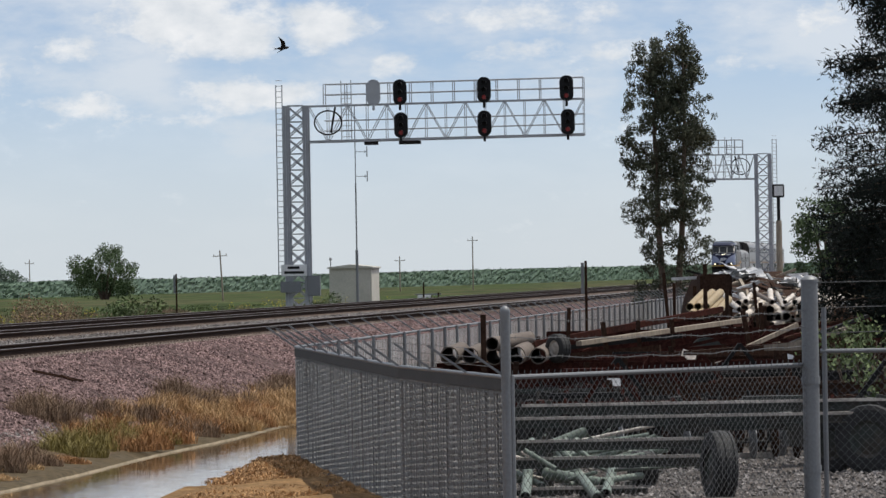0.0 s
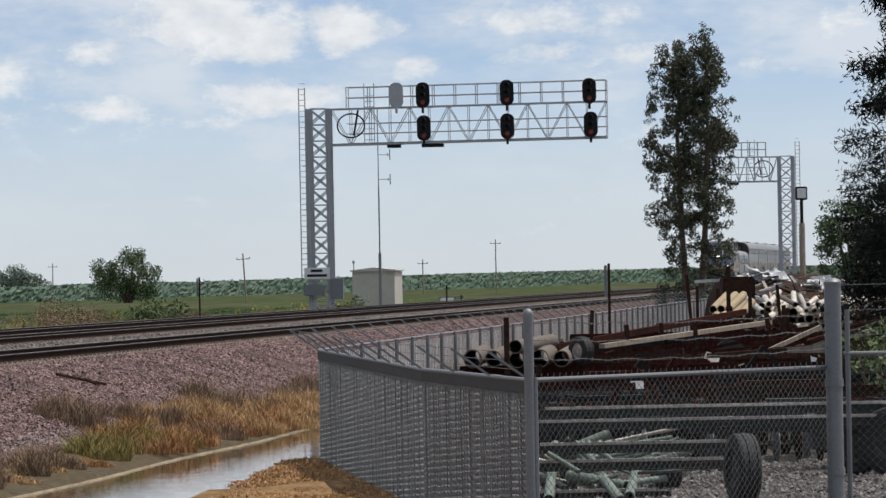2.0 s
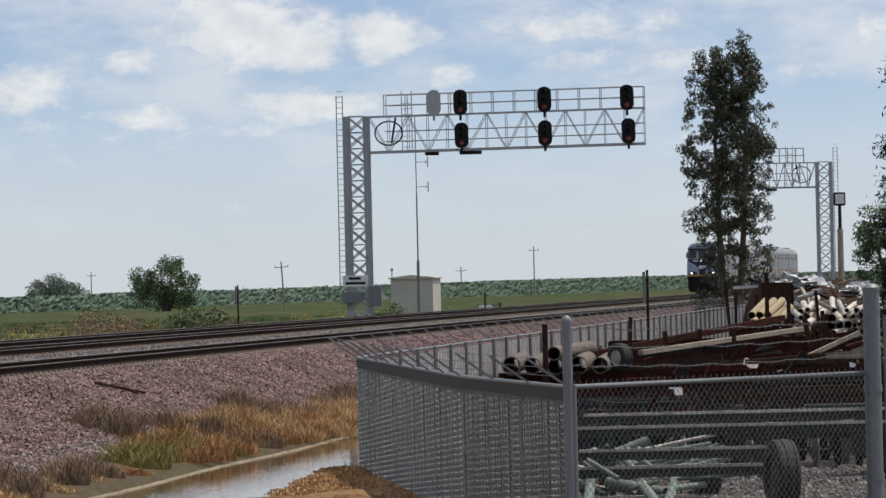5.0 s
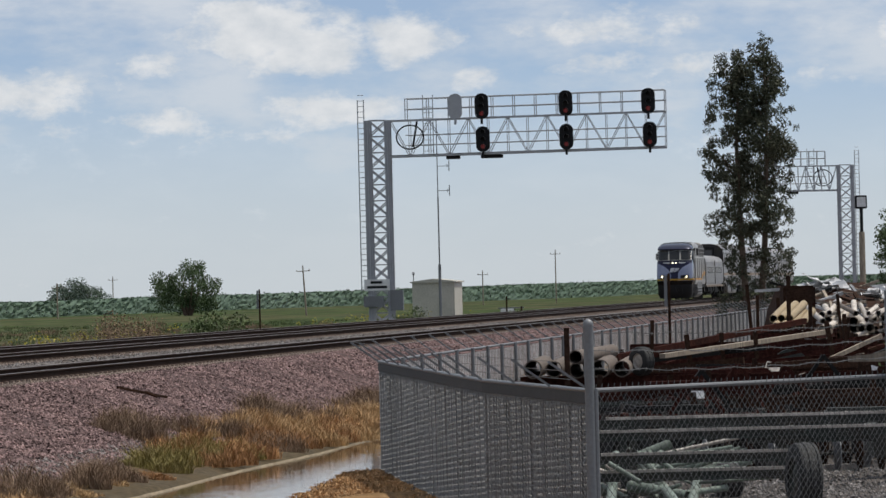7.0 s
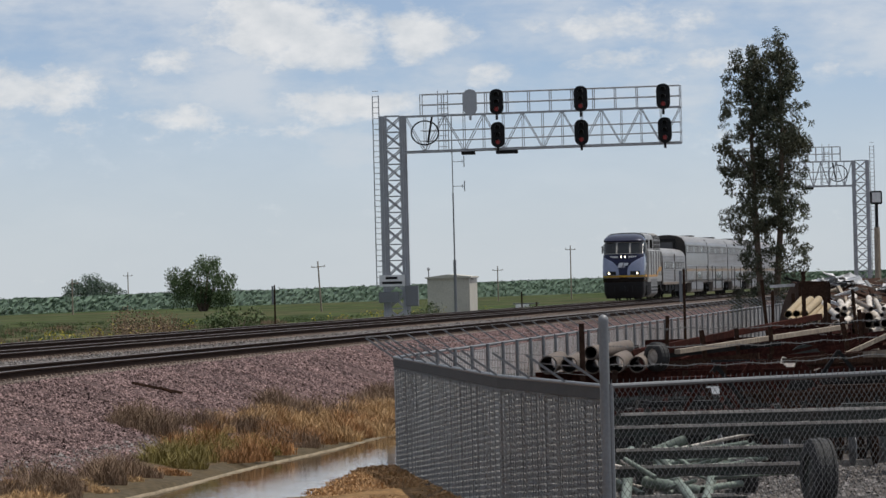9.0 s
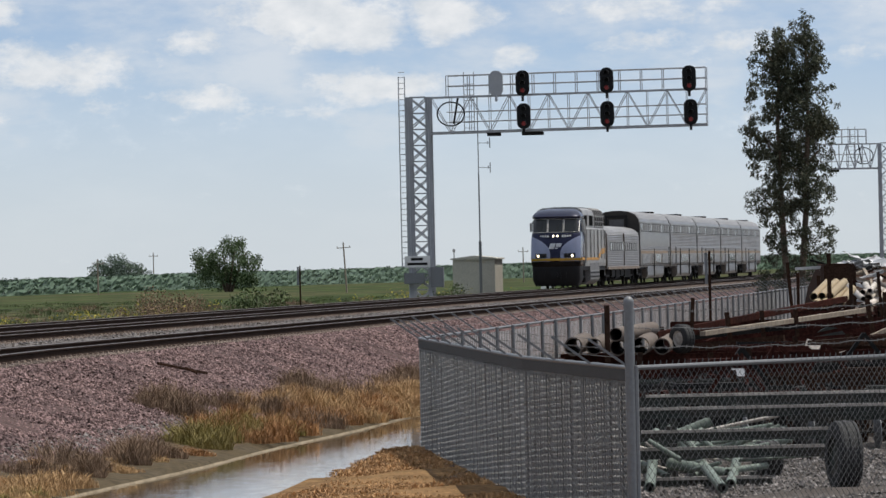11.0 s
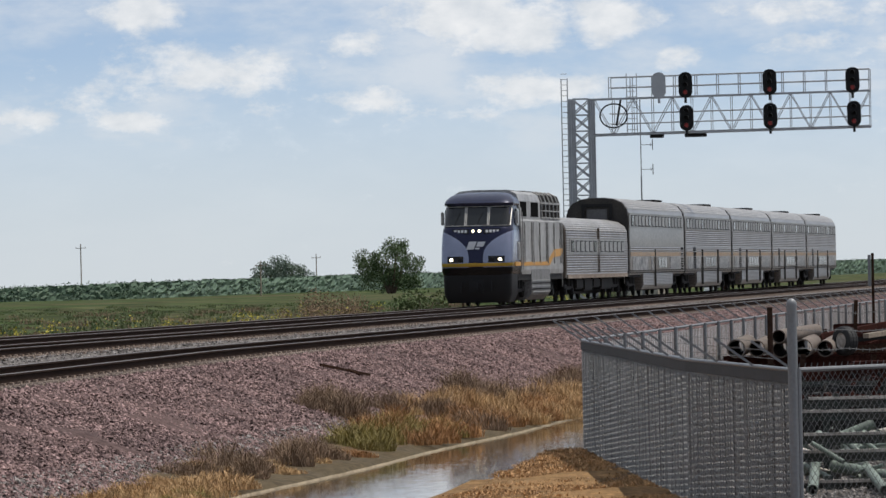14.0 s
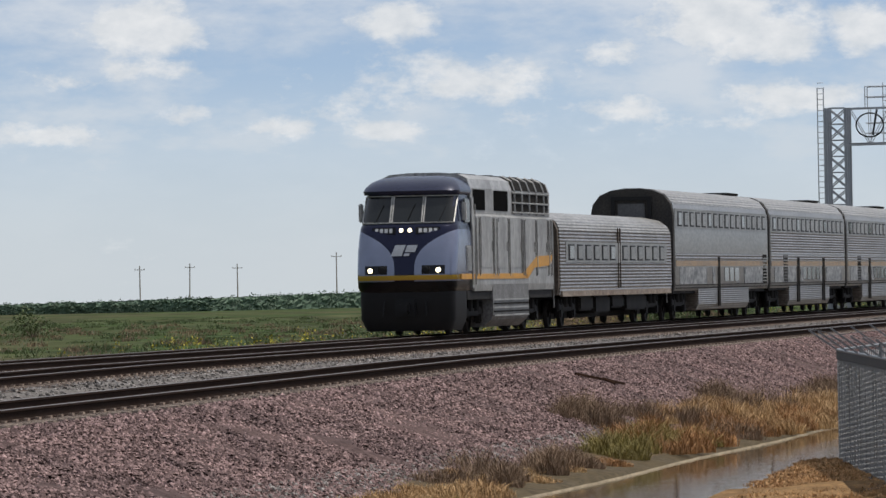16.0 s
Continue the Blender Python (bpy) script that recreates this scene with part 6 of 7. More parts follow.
def disc_harrow(mat, label):
    """Two slanted gangs of dished discs under a square frame."""
    g = thing("disc_harrow", label, "farm implement", group="disc harrows")
    for y in (-0.55, 0.55):
        bm = bmesh.new()
        beam(bm, (-1.5, y, 0.72), (1.5, y, 0.72), 0.1, 0.1)
        part("frame_bar", bm, M[mat], g)
    for x in (-1.3, 0, 1.3):
        bm = bmesh.new()
        beam(bm, (x, -0.6, 0.76), (x, 0.6, 0.76), 0.08, 0.08)
        part("cross_bar", bm, M[mat], g)
    for k, y in enumerate((-0.5, 0.5)):
        bm = bmesh.new()
        rod(bm, (-1.5, y - 0.12, 0.30), (1.5, y + 0.12, 0.30), 0.03, 6)
        for x in (-1.0, 1.0):
            beam(bm, (x, y, 0.30), (x, y, 0.72), 0.05, 0.06)
        part("axle", bm, M["soot"], g)
        for i in range(9):
            x = -1.4 + 0.35 * i
            bm = bmesh.new()
            loft(bm, [[Vector((x + dx, y + 0.08 * x / 1.5 + r * math.cos(t), 0.30 + r * math.sin(t))) for t in [2 * math.pi * q / 14 for q in range(14)]] for dx, r in ((0.0, 0.06), (0.05, 0.3), (0.062, 0.3), (0.014, 0.06))])
            part("disc", bm, M["rust_brown" if (i + k) % 3 else "galv"], g)
    bm = bmesh.new()
    beam(bm, (0, -0.55, 0.72), (0, -1.7, 0.45), 0.1, 0.1)
    part("tow_bar", bm, M[mat], g)
    return g


def cultivator(mat, label):
    """Tool bars with curved spring shanks and two gauge wheels."""
    g = thing("cultivator", label, "farm implement", group="cultivators")
    for y, z in ((-0.4, 0.78), (0.4, 0.78)):
        bm = bmesh.new()
        beam(bm, (-1.7, y, z), (1.7, y, z), 0.12, 0.12)
        part("tool_bar", bm, M[mat], g)
        for i in range(7):
            x = -1.5 + 0.5 * i + (0.2 if y > 0 else 0)
            bm = bmesh.new()
            pts = [Vector((x, y, z)), Vector((x, y - 0.28, z + 0.12)), Vector((x, y - 0.42, z - 0.15)), Vector((x, y - 0.3, z - 0.5)), Vector((x, y - 0.12, 0.03))]
            for a, b in zip(pts, pts[1:]):
                beam(bm, a, b, 0.05, 0.03)
            part("shank", bm, M["rust" if i % 2 else "soot"], g)
    for x in (-1.2, 1.2):
        bm = bmesh.new()
        beam(bm, (x, -0.45, 0.84), (x, 0.45, 0.84), 0.08, 0.08)
        part("cross_bar", bm, M[mat], g)
        tyre(g, pose(x, 0.75, 0.3, 0, 0, 12), 0.3, 0.18)
        bm = bmesh.new()
        beam(bm, (x, 0.4, 0.78), (x, 0.75, 0.3), 0.06, 0.06)
        part("wheel_arm", bm, M[mat], g)
    bm = bmesh.new()
    beam(bm, (-0.5, -0.4, 0.8), (0, -0.4, 1.45), 0.07, 0.07)
    beam(bm, (0.5, -0.4, 0.8), (0, -0.4, 1.45), 0.07, 0.07)
    part("hitch_frame", bm, M[mat], g)
    return g


def implements():
    kinds = [disc_harrow("dark_green", "dark green disc harrow with rusty dished discs"), cultivator("rust", "rust-red cultivator with curved spring shanks"),
             disc_harrow("rust_brown", "brown rusty disc harrow parked in the yard"), cultivator("soot", "black cultivator frame with worn gauge wheels")]
    spots = [(5.4, 86.5, 8), (4.3, 91, -6), (7.2, 94.5, 4), (4.6, 97.5, 10), (8.1, 101.5, -8), (5.6, 103.5, 5), (4.3, 109.5, 0), (7.8, 113, 12), (10.0, 112, -5), (10.6, 125, 8), (9.3, 137, 4), (8.6, 90, 3), (10.8, 136, 10), (6.3, 99.5, -4)]
    for k, (x, y, turn) in enumerate(spots):
        m = pose(x, y, 0, 0, 0, turn)
        if k < 4:
            kinds[k].matrix_basis = m
        else:
            copy_thing(kinds[k % 4], m)


yard()
implements()


# ---- plants ----
def leaf_material(name, color, spots, var=0.35):
    m = material(name, color, 0.6, spots=spots, scale=0.7, fine=6, amount=0.6, random_value=var, spec=0.25)
    return m


M["euc"] = leaf_material("grey_green_gum_leaves", (0.066, 0.076, 0.046), (0.085, 0.075, 0.042))
# needles nearly black: the shade of the backlit side is in their colour
M["conifer"] = leaf_material("shade_dark_conifer_needles", (0.008, 0.014, 0.009), (0.014, 0.016, 0.010))
M["round"] = leaf_material("mid_green_leaves", (0.075, 0.115, 0.045), (0.045, 0.075, 0.03))
# far leaves, here and in the orchard: aerial haze is mixed into the green
M["haze_tree"] = leaf_material("hazed_distant_leaves", (0.13, 0.175, 0.13), (0.11, 0.15, 0.115), 0.15)
M["orchard"] = leaf_material("hazed_orchard_leaves", (0.085, 0.13, 0.085), (0.068, 0.11, 0.072), 0.25)
M["bark"] = material("pale_bark", (0.17, 0.13, 0.10), 0.9, spots=(0.08, 0.06, 0.045), scale=1.5, fine=12, amount=0.6, bump=0.01)
M["dry_grass"] = material("dry_straw_grass", (0.52, 0.34, 0.16), 0.85, spots=(0.30, 0.16, 0.07), scale=0.6, fine=5, amount=0.6, random_value=0.3)
M["litter"] = material("orange_brown_straw_litter", (0.52, 0.31, 0.14), 0.85, spots=(0.3, 0.17, 0.08), scale=0.8, fine=5, amount=0.6, random_value=0.35)
M["rust_grass"] = material("russet_grass", (0.40, 0.205, 0.08), 0.85, spots=(0.18, 0.10, 0.035), scale=0.6, fine=5, amount=0.6, random_value=0.3)
M["reed"] = material("olive_green_reeds", (0.25, 0.21, 0.055), 0.8, spots=(0.2, 0.13, 0.04), scale=0.6, fine=5, amount=0.6, random_value=0.3)
M["brush"] = material("grey_brown_brush", (0.27, 0.19, 0.13), 0.9, spots=(0.10, 0.07, 0.05), scale=0.6, fine=5, amount=0.5, random_value=0.3)
M["weed"] = material("green_weeds", (0.075, 0.115, 0.035), 0.8, spots=(0.11, 0.11, 0.045), scale=0.3, fine=3, amount=0.6, random_value=0.3)
M["flower"] = material("yellow_mustard_flowers", (0.50, 0.42, 0.05), 0.8, scale=1, fine=5, amount=0.4, random_value=0.2)


def leaf_cloud(name, centers, size, mat, parent=None, seed=1, aspect=0.5, droop=0.0):
    """Many small leaves as one mesh; centers is an array of places."""
    rng = np.random.default_rng(seed)
    c = np.asarray(centers, float)
    n = len(c)
    a = rng.normal(size=(n, 3))
    a[:, 2] -= droop
    a /= np.linalg.norm(a, axis=1)[:, None]
    b = np.cross(a, rng.normal(size=(n, 3)))
    b /= np.linalg.norm(b, axis=1)[:, None] + 1e-9
    s = size * (0.6 + 0.8 * rng.random((n, 1)))
    v = np.stack([c - a * s, c + b * s * aspect, c + a * s, c - b * s * aspect], 1).reshape(-1, 3)
    f = np.arange(4 * n).reshape(-1, 4)
    me = bpy.data.meshes.new(name)
    me.from_pydata(v.tolist(), [], f.tolist())
    me.materials.append(mat)
    ob = new(name, me)
    ob.parent = parent
    return ob


def blob_points(rng, blobs, per):
    """Places spread on and in uneven lumps (x, y, z, radius)."""
    out = []
    for x, y, z, r in blobs:
        n = max(8, int(per * r * r))
        d = rng.normal(size=(n, 3))
        d /= np.linalg.norm(d, axis=1)[:, None]
        out.append(np.array((x, y, z)) + d * r * (rng.random((n, 1)) ** 0.4) * (1, 1, 0.85))
    return np.concatenate(out)


def gum_tree():
    t = thing("eucalyptus_tree", "tall thin eucalyptus with two stems and drooping grey-green leaves", "tree", pose(13.3, 240, 0))
    rng = np.random.default_rng(3)
    stems = [((0.35, 0, 0), (0.1, 0, 5), (0.0, 0.2, 9), (0.2, 0.1, 12.3)), ((0.75, 0.2, 0), (1.15, 0.2, 5), (1.3, 0, 9), (1.25, 0, 13.2))]
    bm = bmesh.new()
    limbs = []
    for st in stems:
        for i in range(3):
            rod(bm, st[i], st[i + 1], 0.17 - 0.045 * i, 8, 0.17 - 0.045 * (i + 1), caps=False)
        for k in range(20):
            u = rng.uniform(0.7, 2.9)
            i = min(2, int(u))
            p = Vector(st[i]).lerp(Vector(st[i + 1]), u - i)
            a, L = rng.uniform(0, 6.28), rng.uniform(0.7, 1.7) * (1.35 - 0.32 * u)
            q = p + Vector((math.cos(a) * L, math.sin(a) * L, L * 0.9))
            rod(bm, p, q, 0.05, 5, 0.015, caps=False)
            limbs.append((p, q))
        limbs.append((Vector(st[2]), Vector(st[3])))
    part("trunk", bm, M["bark"], t, "pale forked trunk with thin limbs")
    blobs = []
    for p, q in limbs:
        for k in range(5):
            c = p.lerp(q, rng.uniform(0.45, 1.15))
            blobs.append((c.x + rng.normal() * 0.3, c.y + rng.normal() * 0.3, c.z - rng.uniform(0, 0.9), rng.uniform(0.22, 0.5)))
    for z0, wl, wr in ((1.3, -1.2, 1.5), (2.1, -1.2, 1.65), (2.9, -0.85, 1.9), (3.5, -0.8, 2.2), (4.1, -0.7, 2.4), (4.9, -0.9, 2.35), (5.6, -0.7, 2.4), (6.2, -1.0, 2.0), (6.8, -1.3, 1.95), (7.4, -1.55, 2.4), (8.0, -1.55, 2.5),
                       (8.6, -1.55, 2.6), (9.2, -1.55, 2.7), (9.8, -1.5, 2.75), (10.4, -1.4, 2.5), (11.0, -1.3, 2.3), (11.6, -1.1, 2.1), (12.1, -0.9, 0.5), (12.1, 0.85, 1.95), (12.6, -0.1, 0.3), (12.7, 0.95, 1.65), (13.2, 1.05, 1.45)):
        for k in range(int((4 + 6.5 * (wr - wl)) * (1.7 if z0 < 6.5 else 1.25))):
            blobs.append((rng.uniform(wl + 0.12, wr - 0.12), rng.uniform(-1.1, 1.1), z0 + rng.normal() * 0.32, rng.uniform(0.10, 0.30)))
    part_pts = blob_points(rng, blobs, 780)
    leaf_cloud("crown", part_pts, 0.08, M["euc"], t, 5, 0.3, 0.9)


def conifer():
    t = thing("conifer_tree", "dense conifer coloured backlit-dark, with drooping boughs beside the yard", "tree", pose(15.45, 150, 0))
    rng = np.random.default_rng(8)
    bm = bmesh.new()
    rod(bm, (0, 0, 0), (0, 0, 15.5), 0.4, 10, 0.05)
    part("trunk", bm, M["bark"], t)
    bm = bmesh.new()
    pts = []
    for k in range(210):
        z = rng.uniform(0.6, 15.2)
        R = np.interp(z, [0, 3, 7, 10, 13, 15.5], [2.9, 3.1, 2.9, 2.1, 1.2, 0.2]) * rng.uniform(0.72, 1.08)
        a = rng.uniform(0, 6.28)
        q = Vector((math.cos(a) * R, math.sin(a) * R, z - 0.12 * R + 0.1))
        rod(bm, (0, 0, z), q, 0.04, 4, 0.01, caps=False)
        n = int(500 * R / 2)
        u = rng.random(n) ** 0.7
        sp = 0.10 + 0.30 * (1 - u) + 0.05
        pts.append(np.stack([u * q.x, u * q.y, z + (q.z - z) * u - 0.12 * rng.random(n)], 1) + rng.normal(size=(n, 3)) * sp[:, None])
    part("bough", bm, M["bark"], t)
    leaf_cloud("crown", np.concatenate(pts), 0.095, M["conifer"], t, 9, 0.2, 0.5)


def round_tree(x, y, w, top, base, mat, seed, label, leaf=0.11, per=190):
    t = thing("broadleaf_tree", label, "tree", pose(x, y, 0.3), "distant trees")
    rng = np.random.default_rng(seed)
    h = top - 0.3
    bm = bmesh.new()
    for k in range(4):
        a = k * 1.6 + 0.3
        q = Vector((math.cos(a) * w * 0.2, math.sin(a) * w * 0.2, h * 0.55))
        rod(bm, (math.cos(a) * 0.25, math.sin(a) * 0.25, -0.2), q, 0.22, 7, 0.10, caps=False)
        rod(bm, q, q + Vector((math.cos(a) * w * 0.08, 0, h * 0.12)), 0.10, 6, 0.03, caps=False)
    part("trunk", bm, M["bark"], t)
    blobs = []
    for k in range(80):
        a, r = rng.uniform(0, 6.28), w / 2 * math.sqrt(rng.random()) * 0.86
        zz = base - 0.3 + (h - base + 0.3) * rng.uniform(0.06, 0.98) * math.sqrt(max(0.12, 1 - (r / (w / 2)) ** 2 * 0.85))
        blobs.append((r * math.cos(a), r * math.sin(a), zz - 0.1 * h * (rng.random() < 0.2), rng.uniform(0.07, 0.14) * w))
    leaf_cloud("crown", blob_points(rng, blobs, per), leaf, mat, t, seed + 1, 0.6)


def orchard():
    """A low young orchard closes the field; far too many trees to count."""
    rng = np.random.default_rng(12)
    turn = [-10.5, -9, -7, -5, -3, -1.5, 0, 1.5, 3, 6, 9]             # bearing in degrees
    reach = [690, 690, 690, 720, 820, 950, 1090, 1230, 1380, 1500, 1500]  # distance of the front row
    top = [1.65, 1.7, 2.0, 2.55, 2.9, 3.0, 3.3, 3.65, 3.95, 4.1, 4.1]     # height of the crowns
    pts = []
    for row in range(2):
        a = -10.4
        while a < 8.5:
            d, h = np.interp(a, turn, reach) + 9 * row, np.interp(a, turn, top) + 0.05 * row
            h += 0.10 * rng.normal()
            x, y = d * math.sin(radians(a)), d * math.cos(radians(a))
            for _ in range(11):
                pts.append((x + rng.normal() * 0.7, y - 1.5 + 0.5 * rng.normal(), 0.15 + (h - 0.35) * rng.uniform(0.05, 1.0), rng.uniform(0.3, 0.5)))
            a += 1.7 / d * 57.3
    # each row is a close hedge of crowns: bumpy solid bodies with loose leaves over them
    bm = bmesh.new()
    for row in range(3):
        rings = []
        a = -10.4
        while a < 8.5:
            d, h = np.interp(a, turn, reach) + 9 * row, np.interp(a, turn, top) + 0.05 * row
            x, y = d * math.sin(radians(a)), d * math.cos(radians(a))
            lump = 0.35 * noise.noise(Vector((x * 0.55, row * 7, 2.5)))
            ring = [Vector((x + rng.uniform(-0.2, 0.2), y - 1.3 + 0.5 * lump + rng.uniform(-0.2, 0.2), 0.1 + (h - 0.35 + 0.5 * lump) * q + rng.uniform(-0.10, 0.10) * (q > 0))) for q in (0, 0.15, 0.3, 0.45, 0.6, 0.75, 0.88, 1.0)]
            rings.append(ring + [Vector((x, y + 0.6, h * 0.8)), Vector((x, y + 0.8, 0.1))])
            a += 0.30 / d * 57.3
        loft(bm, rings, caps=False)
    rows = solid("orchard", bm, M["orchard"], "long low orchard of dense haze-tinted green trees across the far field", "orchard", kind="stuff")
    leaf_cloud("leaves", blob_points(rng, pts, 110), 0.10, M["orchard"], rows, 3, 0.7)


def blades(name, clumps, mat, label, category, seed, width=0.007):
    """Grass clumps: x, y, z, spread, height, count; each blade is a bent sliver."""
    rng = np.random.default_rng(seed)
    V, F = [], []
    base = 0
    for x, y, z, sp, h, n in clumps:
        n = int(n)
        r = sp * np.sqrt(rng.random(n))
        a = rng.random(n) * 6.283
        px, py = x + r * np.cos(a), y + r * np.sin(a)
        hh = h * (0.35 + 0.75 * rng.random(n)) * (1 - 0.6 * (r / sp) ** 2)
        la, lean = rng.random(n) * 6.283, hh * (0.1 + 0.9 * rng.random(n))
        wa = rng.random(n) * 6.283
        w = width * (0.6 + 0.8 * rng.random(n))
        wx, wy = w * np.cos(wa), w * np.sin(wa)
        mx, my = px + 0.3 * lean * np.cos(la), py + 0.3 * lean * np.sin(la)
        tx, ty = px + lean * np.cos(la), py + lean * np.sin(la)
        z0 = np.full(n, z - 0.03)
        P = np.stack([np.stack([px - wx, py - wy, z0], 1), np.stack([px + wx, py + wy, z0], 1), np.stack([mx + wx, my + wy, z0 + hh * 0.6], 1), np.stack([mx - wx, my - wy, z0 + hh * 0.6], 1), np.stack([tx, ty, z0 + hh], 1)], 1)
        V.append(P.reshape(-1, 3))
        k = base + 5 * np.arange(n)
        F += np.stack([k, k + 1, k + 2, k + 3], 1).tolist() + np.stack([k + 3, k + 2, k + 4], 1).tolist()
        base += 5 * n
    me = bpy.data.meshes.new(name)
    me.from_pydata(np.concatenate(V).tolist(), [], F)
    me.materials.append(mat)
    ob = new(name, me)
    return tagged(ob, label, category, "", "stuff")


def bank_z(x, y):
    p = TFI @ Vector((x, y, 0))
    o = p.x
    prof = ((-5.6, 0.35), (-4.2, 0.7), (12.1, 1.28), (12.45, 1.2), (13.2, 0.92), (14.0, 0.62), (14.8, 0.32), (15.6, 0.04), (16.5, -0.2))
    z = ground_z(o)
    for (a, za), (b, zb) in zip(prof, prof[1:]):
        if a <= o <= b:
            z = max(z, za + (zb - za) * (o - a) / (b - a))
    return z


def at_track(o, s):
    p = TF @ Vector((o, s, 0))
    return p.x, p.y, bank_z(p.x, p.y)


def plants():
    rng = np.random.default_rng(21)

    def patch(n, o0, o1, s0, s1, sp, h, cnt):
        out = []
        for _ in range(n):
            o, s = rng.uniform(o0, o1), rng.uniform(s0, s1)
            x, y, z = at_track(o, s)
            out.append((x, y, z, sp * rng.uniform(0.6, 1.4), h * rng.uniform(0.6, 1.3), cnt))
        return out

    # world y of a stretch s: about 163 + s
    blades("dry_grass", patch(55, 15.3, 17.3, -46, -25, 0.5, 0.42, 420) + patch(50, 16.0, 17.2, -92, -77, 0.45, 0.22, 420) + patch(14, 15.8, 16.8, -78, -66, 0.5, 0.18, 380) + patch(14, 14.9, 15.6, -50, -36, 0.4, 0.4, 380)
           + patch(40, 15.6, 17.2, -25, 60, 0.8, 0.6, 220), M["dry_grass"], "dry straw-coloured grass on the ditch bank", "grass", 1, 0.006)
    blades("russet_grass", patch(34, 15.5, 17.2, -60, -46, 0.42, 0.42, 420) + patch(10, 16.0, 17.2, -44, -30, 0.4, 0.4, 380) + patch(5, 16.6, 17.0, -66, -64.6, 0.25, 0.14, 320), M["rust_grass"], "russet weeds on the ditch bank", "grass", 2, 0.006)
    blades("reeds", patch(24, 15.7, 16.9, -63, -54, 0.42, 0.42, 420) + patch(10, 16.6, 17.2, -86, -78, 0.3, 0.14, 220), M["reed"], "olive green reeds at the water's edge", "reeds", 3, 0.006)
    blades("brush", patch(7, 14.4, 15.1, -56.5, -52, 0.5, 0.5, 480) + patch(16, 14.6, 15.7, -51, -37, 0.5, 0.5, 480) + patch(8, 15.8, 16.8, -77, -72, 0.42, 0.45, 480) + patch(6, 16.2, 16.9, -70.5, -66.5, 0.4, 0.45, 480)
           + patch(5, 16.4, 17.1, -54, -48, 0.35, 0.45, 420) + patch(12, 14.9, 16.0, -36, -20, 0.6, 0.5, 420), M["brush"], "grey-brown dry brush on the ballast foot", "brush", 4, 0.005)
    near = []
    for _ in range(1000):
        k = rng.random() ** 0.8
        x, y = -0.95 + 2.9 * k, 91.5 - 30 * k
        reach = 0.25 + min(3.0, 0.16 * (91 - y))
        near.append((x - rng.uniform(0.02, reach), y - rng.uniform(0, 1.0), 0.05, 0.45, rng.uniform(0.04, 0.10), 140))
    blades("straw_litter", near[:720], M["litter"], "matted dry straw along the foot of the fence", "grass", 5, 0.010)
    # weeds beyond the tracks
    far = []
    for _ in range(1900):
        o, s = -6.5 - 110 * rng.random() ** 1.6, rng.uniform(-110, 330)
        x, y, z = at_track(o, s)
        far.append((x, y, z, rng.uniform(0.4, 1.5), rng.uniform(0.15, 0.45), 70))
    blades("field_weeds", far, M["weed"], "tall green weeds in the field beyond the tracks", "weeds", 6, 0.018)
    dry = []
    for _ in range(650):
        o, s = -6 - 70 * rng.random() ** 1.4, rng.uniform(-110, 260)
        x, y, z = at_track(o, s)
        dry.append((x, y, z, rng.uniform(0.4, 1.6), rng.uniform(0.2, 0.55), 70))
    blades("dry_weeds", dry, M["brush"], "dry brown weeds in the field beyond the tracks", "weeds", 7, 0.014)
    fl = []
    for _ in range(26):     # loose drifts of mustard, thickest close to the rails
        o, s = -6.5 - 14 * rng.random() ** 1.5, rng.uniform(-75, 240)
        for _ in range(rng.integers(3, 9)):
            x, y, z = at_track(o + rng.normal() * 0.8, s + rng.normal() * 3)
            fl.append((x, y, z + rng.uniform(0.3, 0.75), rng.uniform(0.25, 0.5)))
    ob = leaf_cloud("mustard_flowers", blob_points(rng, fl, 110), 0.04, M["flower"], None, 8, 0.8)
    tagged(ob, "yellow mustard flowers beside the tracks", "flowers", "", "stuff")
    for x, y, w, h, mt in ((-49.6, 320, 2.9, 1.5, "weed"), (-9.5, 250, 2.6, 1.6, "weed"), (-12.5, 235, 3.6, 1.6, "brush"), (-1.0, 300, 2.0, 1.3, "weed"), (5.0, 330, 3.0, 1.3, "weed"), (-20, 215, 2.4, 0.9, "weed"), (9.0, 98, 1.5, 1.7, "weed"),
                           (9.9, 108, 2.0, 2.1, "weed"), (8.7, 93, 0.9, 1.1, "weed"), (11.2, 122, 2.2, 1.9, "weed")):
        b = thing("bush", "scruffy green bush with a loose outline" if mt == "weed" else "leafless grey-brown bush in the field", "bush", pose(x, y, bank_z(x, y) if x < 5 else 0), "bushes")
        bm = bmesh.new()
        for k in range(7):
            a = k * 0.9
            rod(bm, (0, 0, -0.1), (math.cos(a) * w * 0.3, math.sin(a) * w * 0.3, h * 0.7), 0.03, 5, 0.01, caps=False)
        part("stem", bm, M["bark"], b)
        bl = [(rng.normal() * w * 0.22, rng.normal() * w * 0.22, h * rng.uniform(0.25, 0.85), rng.uniform(0.13, 0.24) * w) for _ in range(16)]
        leaf_cloud("foliage", blob_points(rng, bl, 300 if mt == "weed" else 420), (0.06 if w < 2.5 else 0.075) if mt == "weed" else 0.045, M[mt], b, 30, 0.5)


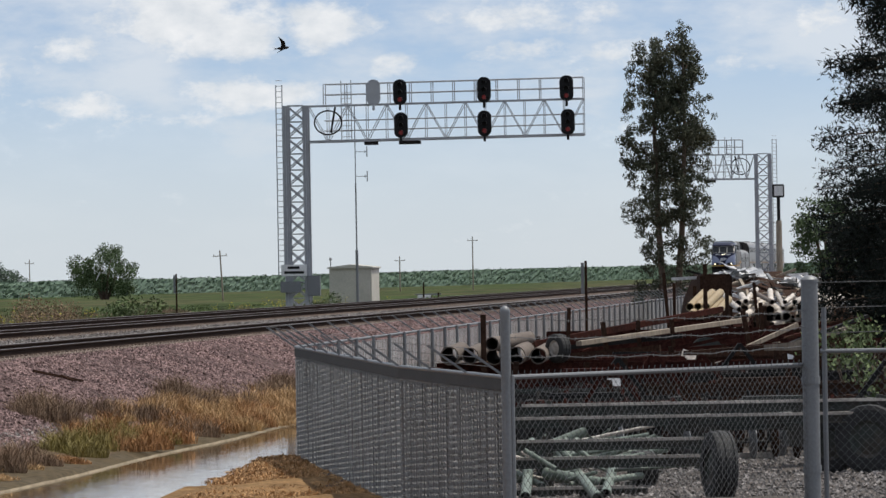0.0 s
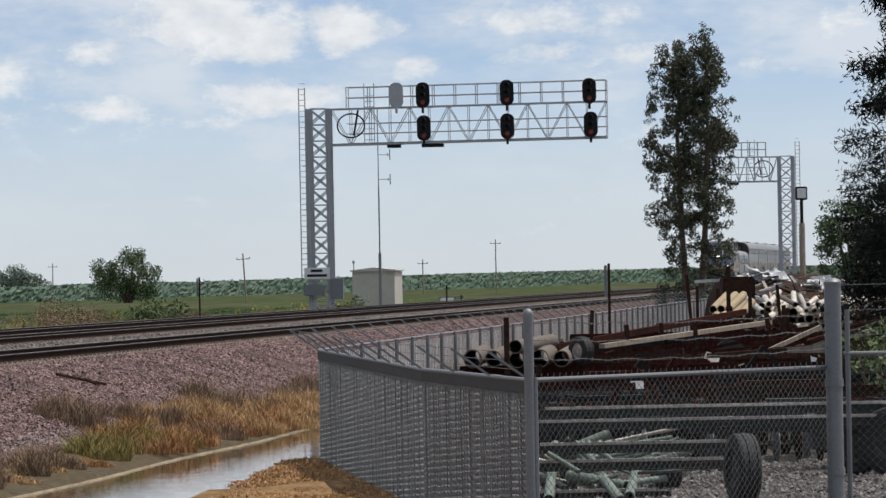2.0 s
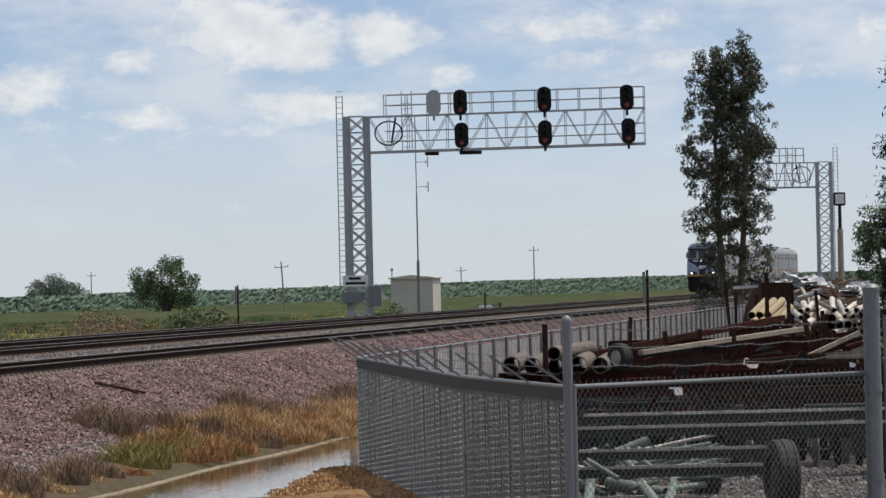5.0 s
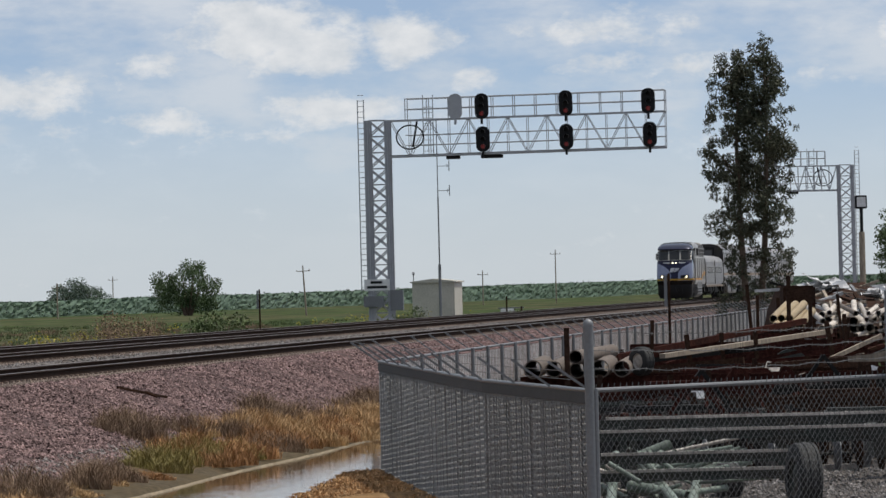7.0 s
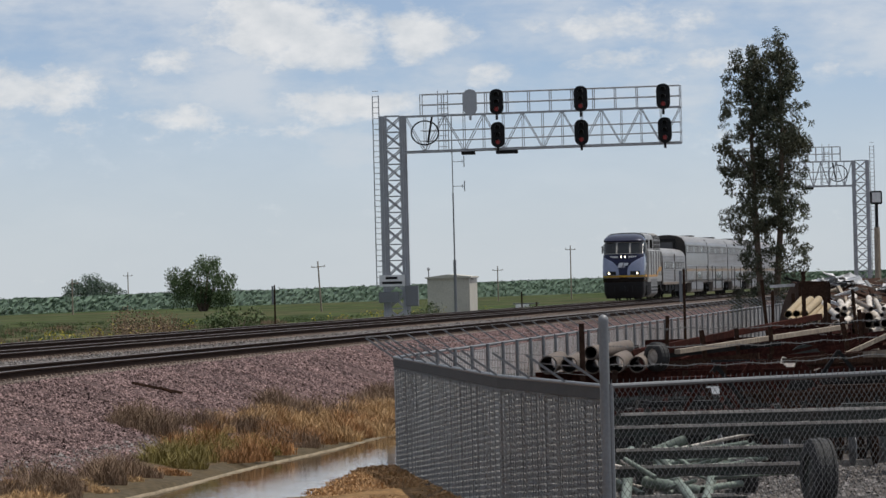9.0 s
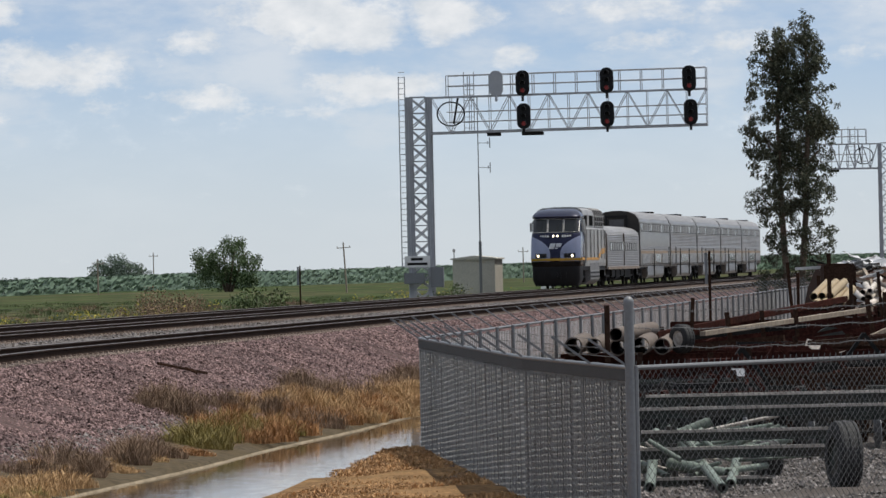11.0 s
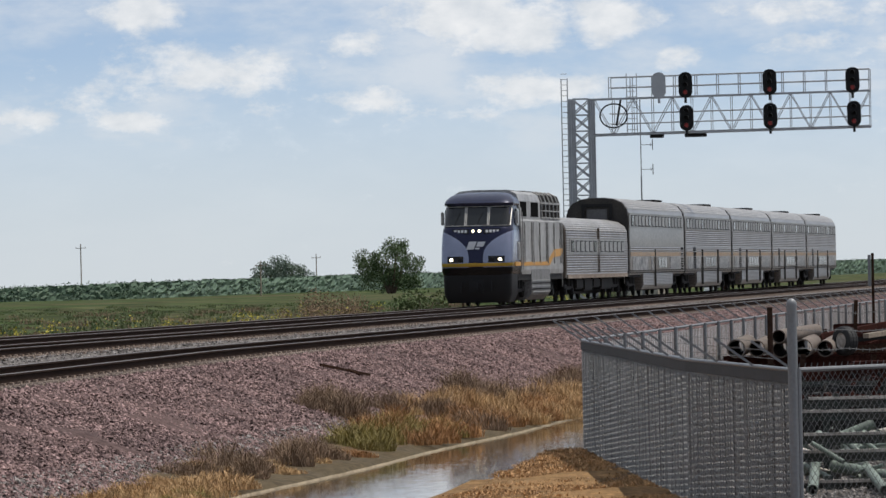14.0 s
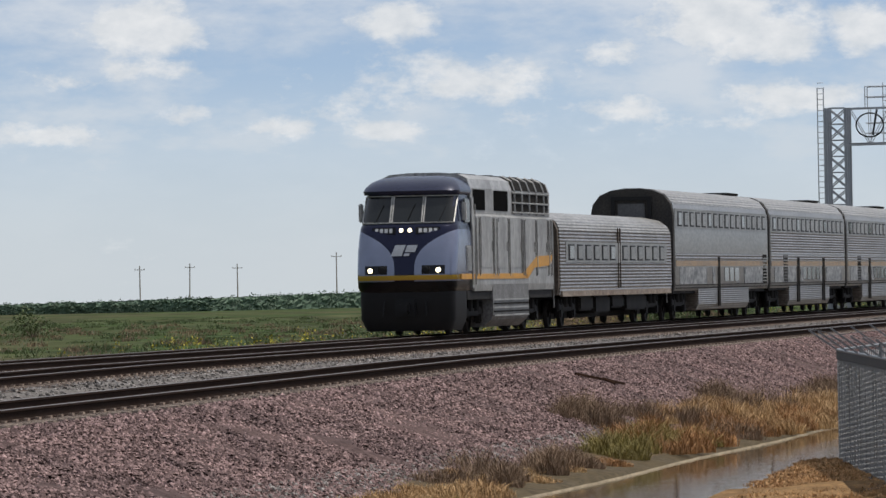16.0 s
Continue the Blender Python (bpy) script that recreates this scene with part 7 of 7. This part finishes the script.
def far_bits():
    b = thing("barrier_rack", "small pale metal barrier standing by the far track", "barrier", TF @ pose(-4.8, 215, 0.55))
    for z in (0.5, 0.95):
        bm = bmesh.new()
        box(bm, -0.9, 0.9, -0.04, 0.04, z, z + 0.09)
        part("rail", bm, M["galv"], b)
    for x in (-0.3, 0.7):
        bm = bmesh.new()
        box(bm, x - 0.05, x + 0.05, -0.05, 0.05, -0.2, 1.8 if x < 0 else 1.1)
        part("post", bm, M["rust_brown"], b)
    t = solid("white_trough", (lambda bm: (box(bm, -0.7, 0.7, -0.4, 0.4, 0, 0.5, bevel=0.08), bm)[1])(bmesh.new()), M["white"], "small white water trough in the far field", "trough", pose(7.6, 560, 0.3))


far_bits()
gum_tree()
conifer()
round_tree(-30.6, 700, 9.4, 8.0, 0.7, M["round"], 31, "broad dark green tree standing alone in the field")
round_tree(-57.2, 900, 10.4, 6.0, 0.6, M["haze_tree"], 37, "low hazy green tree at the far field's edge", 0.14, 130)
round_tree(36.5, 420, 6.4, 9.3, 2.2, M["round"], 41, "rounded green tree beyond the railway yard", 0.10, 300)
orchard()
plants()


# ---- bird ----
def swallow():
    b = thing("bird", "small dark swallow in fast flight", "bird")
    bm = bmesh.new()
    loft(bm, [[Vector((x, r * math.cos(t), r * 0.9 * math.sin(t))) for t in [2 * math.pi * i / 8 for i in range(8)]] for x, r in ((-0.09, 0.006), (-0.05, 0.018), (0.01, 0.026), (0.06, 0.022), (0.085, 0.012), (0.1, 0.003))])
    part("body", bm, M["black"], b, smooth=True)
    for s in (-1, 1):
        bm = bmesh.new()
        vs = [bm.verts.new(p) for p in ((0.05, s * 0.015, 0.005), (0.04, s * 0.09, 0.04), (-0.06, s * 0.2, 0.07), (-0.02, s * 0.09, 0.035), (-0.02, s * 0.015, 0.005))]
        bm.faces.new(vs)
        bmesh.ops.solidify(bm, geom=bm.faces[:], thickness=0.004)
        part("wing", bm, M["black"], b)
        bm = bmesh.new()
        vs = [bm.verts.new(p) for p in ((-0.07, 0, 0), (-0.09, s * 0.012, 0), (-0.15, s * 0.04, 0.0), (-0.10, 0, 0))]
        bm.faces.new(vs)
        bmesh.ops.solidify(bm, geom=bm.faces[:], thickness=0.003)
        part("tail_feather", bm, M["black"], b)
    return b


BIRD = swallow()


def motions():
    """The train runs towards the eye at a steady pace; a bird darts away across the sky."""
    for car, back in TRAIN:
        walk(car, [(t, TF @ pose(0, SPEED * (16 - t) + back, RAIL_Z)) for t in [0.25 * i for i in range(65)]])
    walk(BIRD, [(t, pose(-0.89 + 19.4 * t, 80 + 3 * t, 6.26 + 2.2 * t, -35, -6, 9)) for t in (0.0, 0.1, 0.2, 0.4, 1.0, 4.0, 8.0, 12.0, 16.0)])


motions()
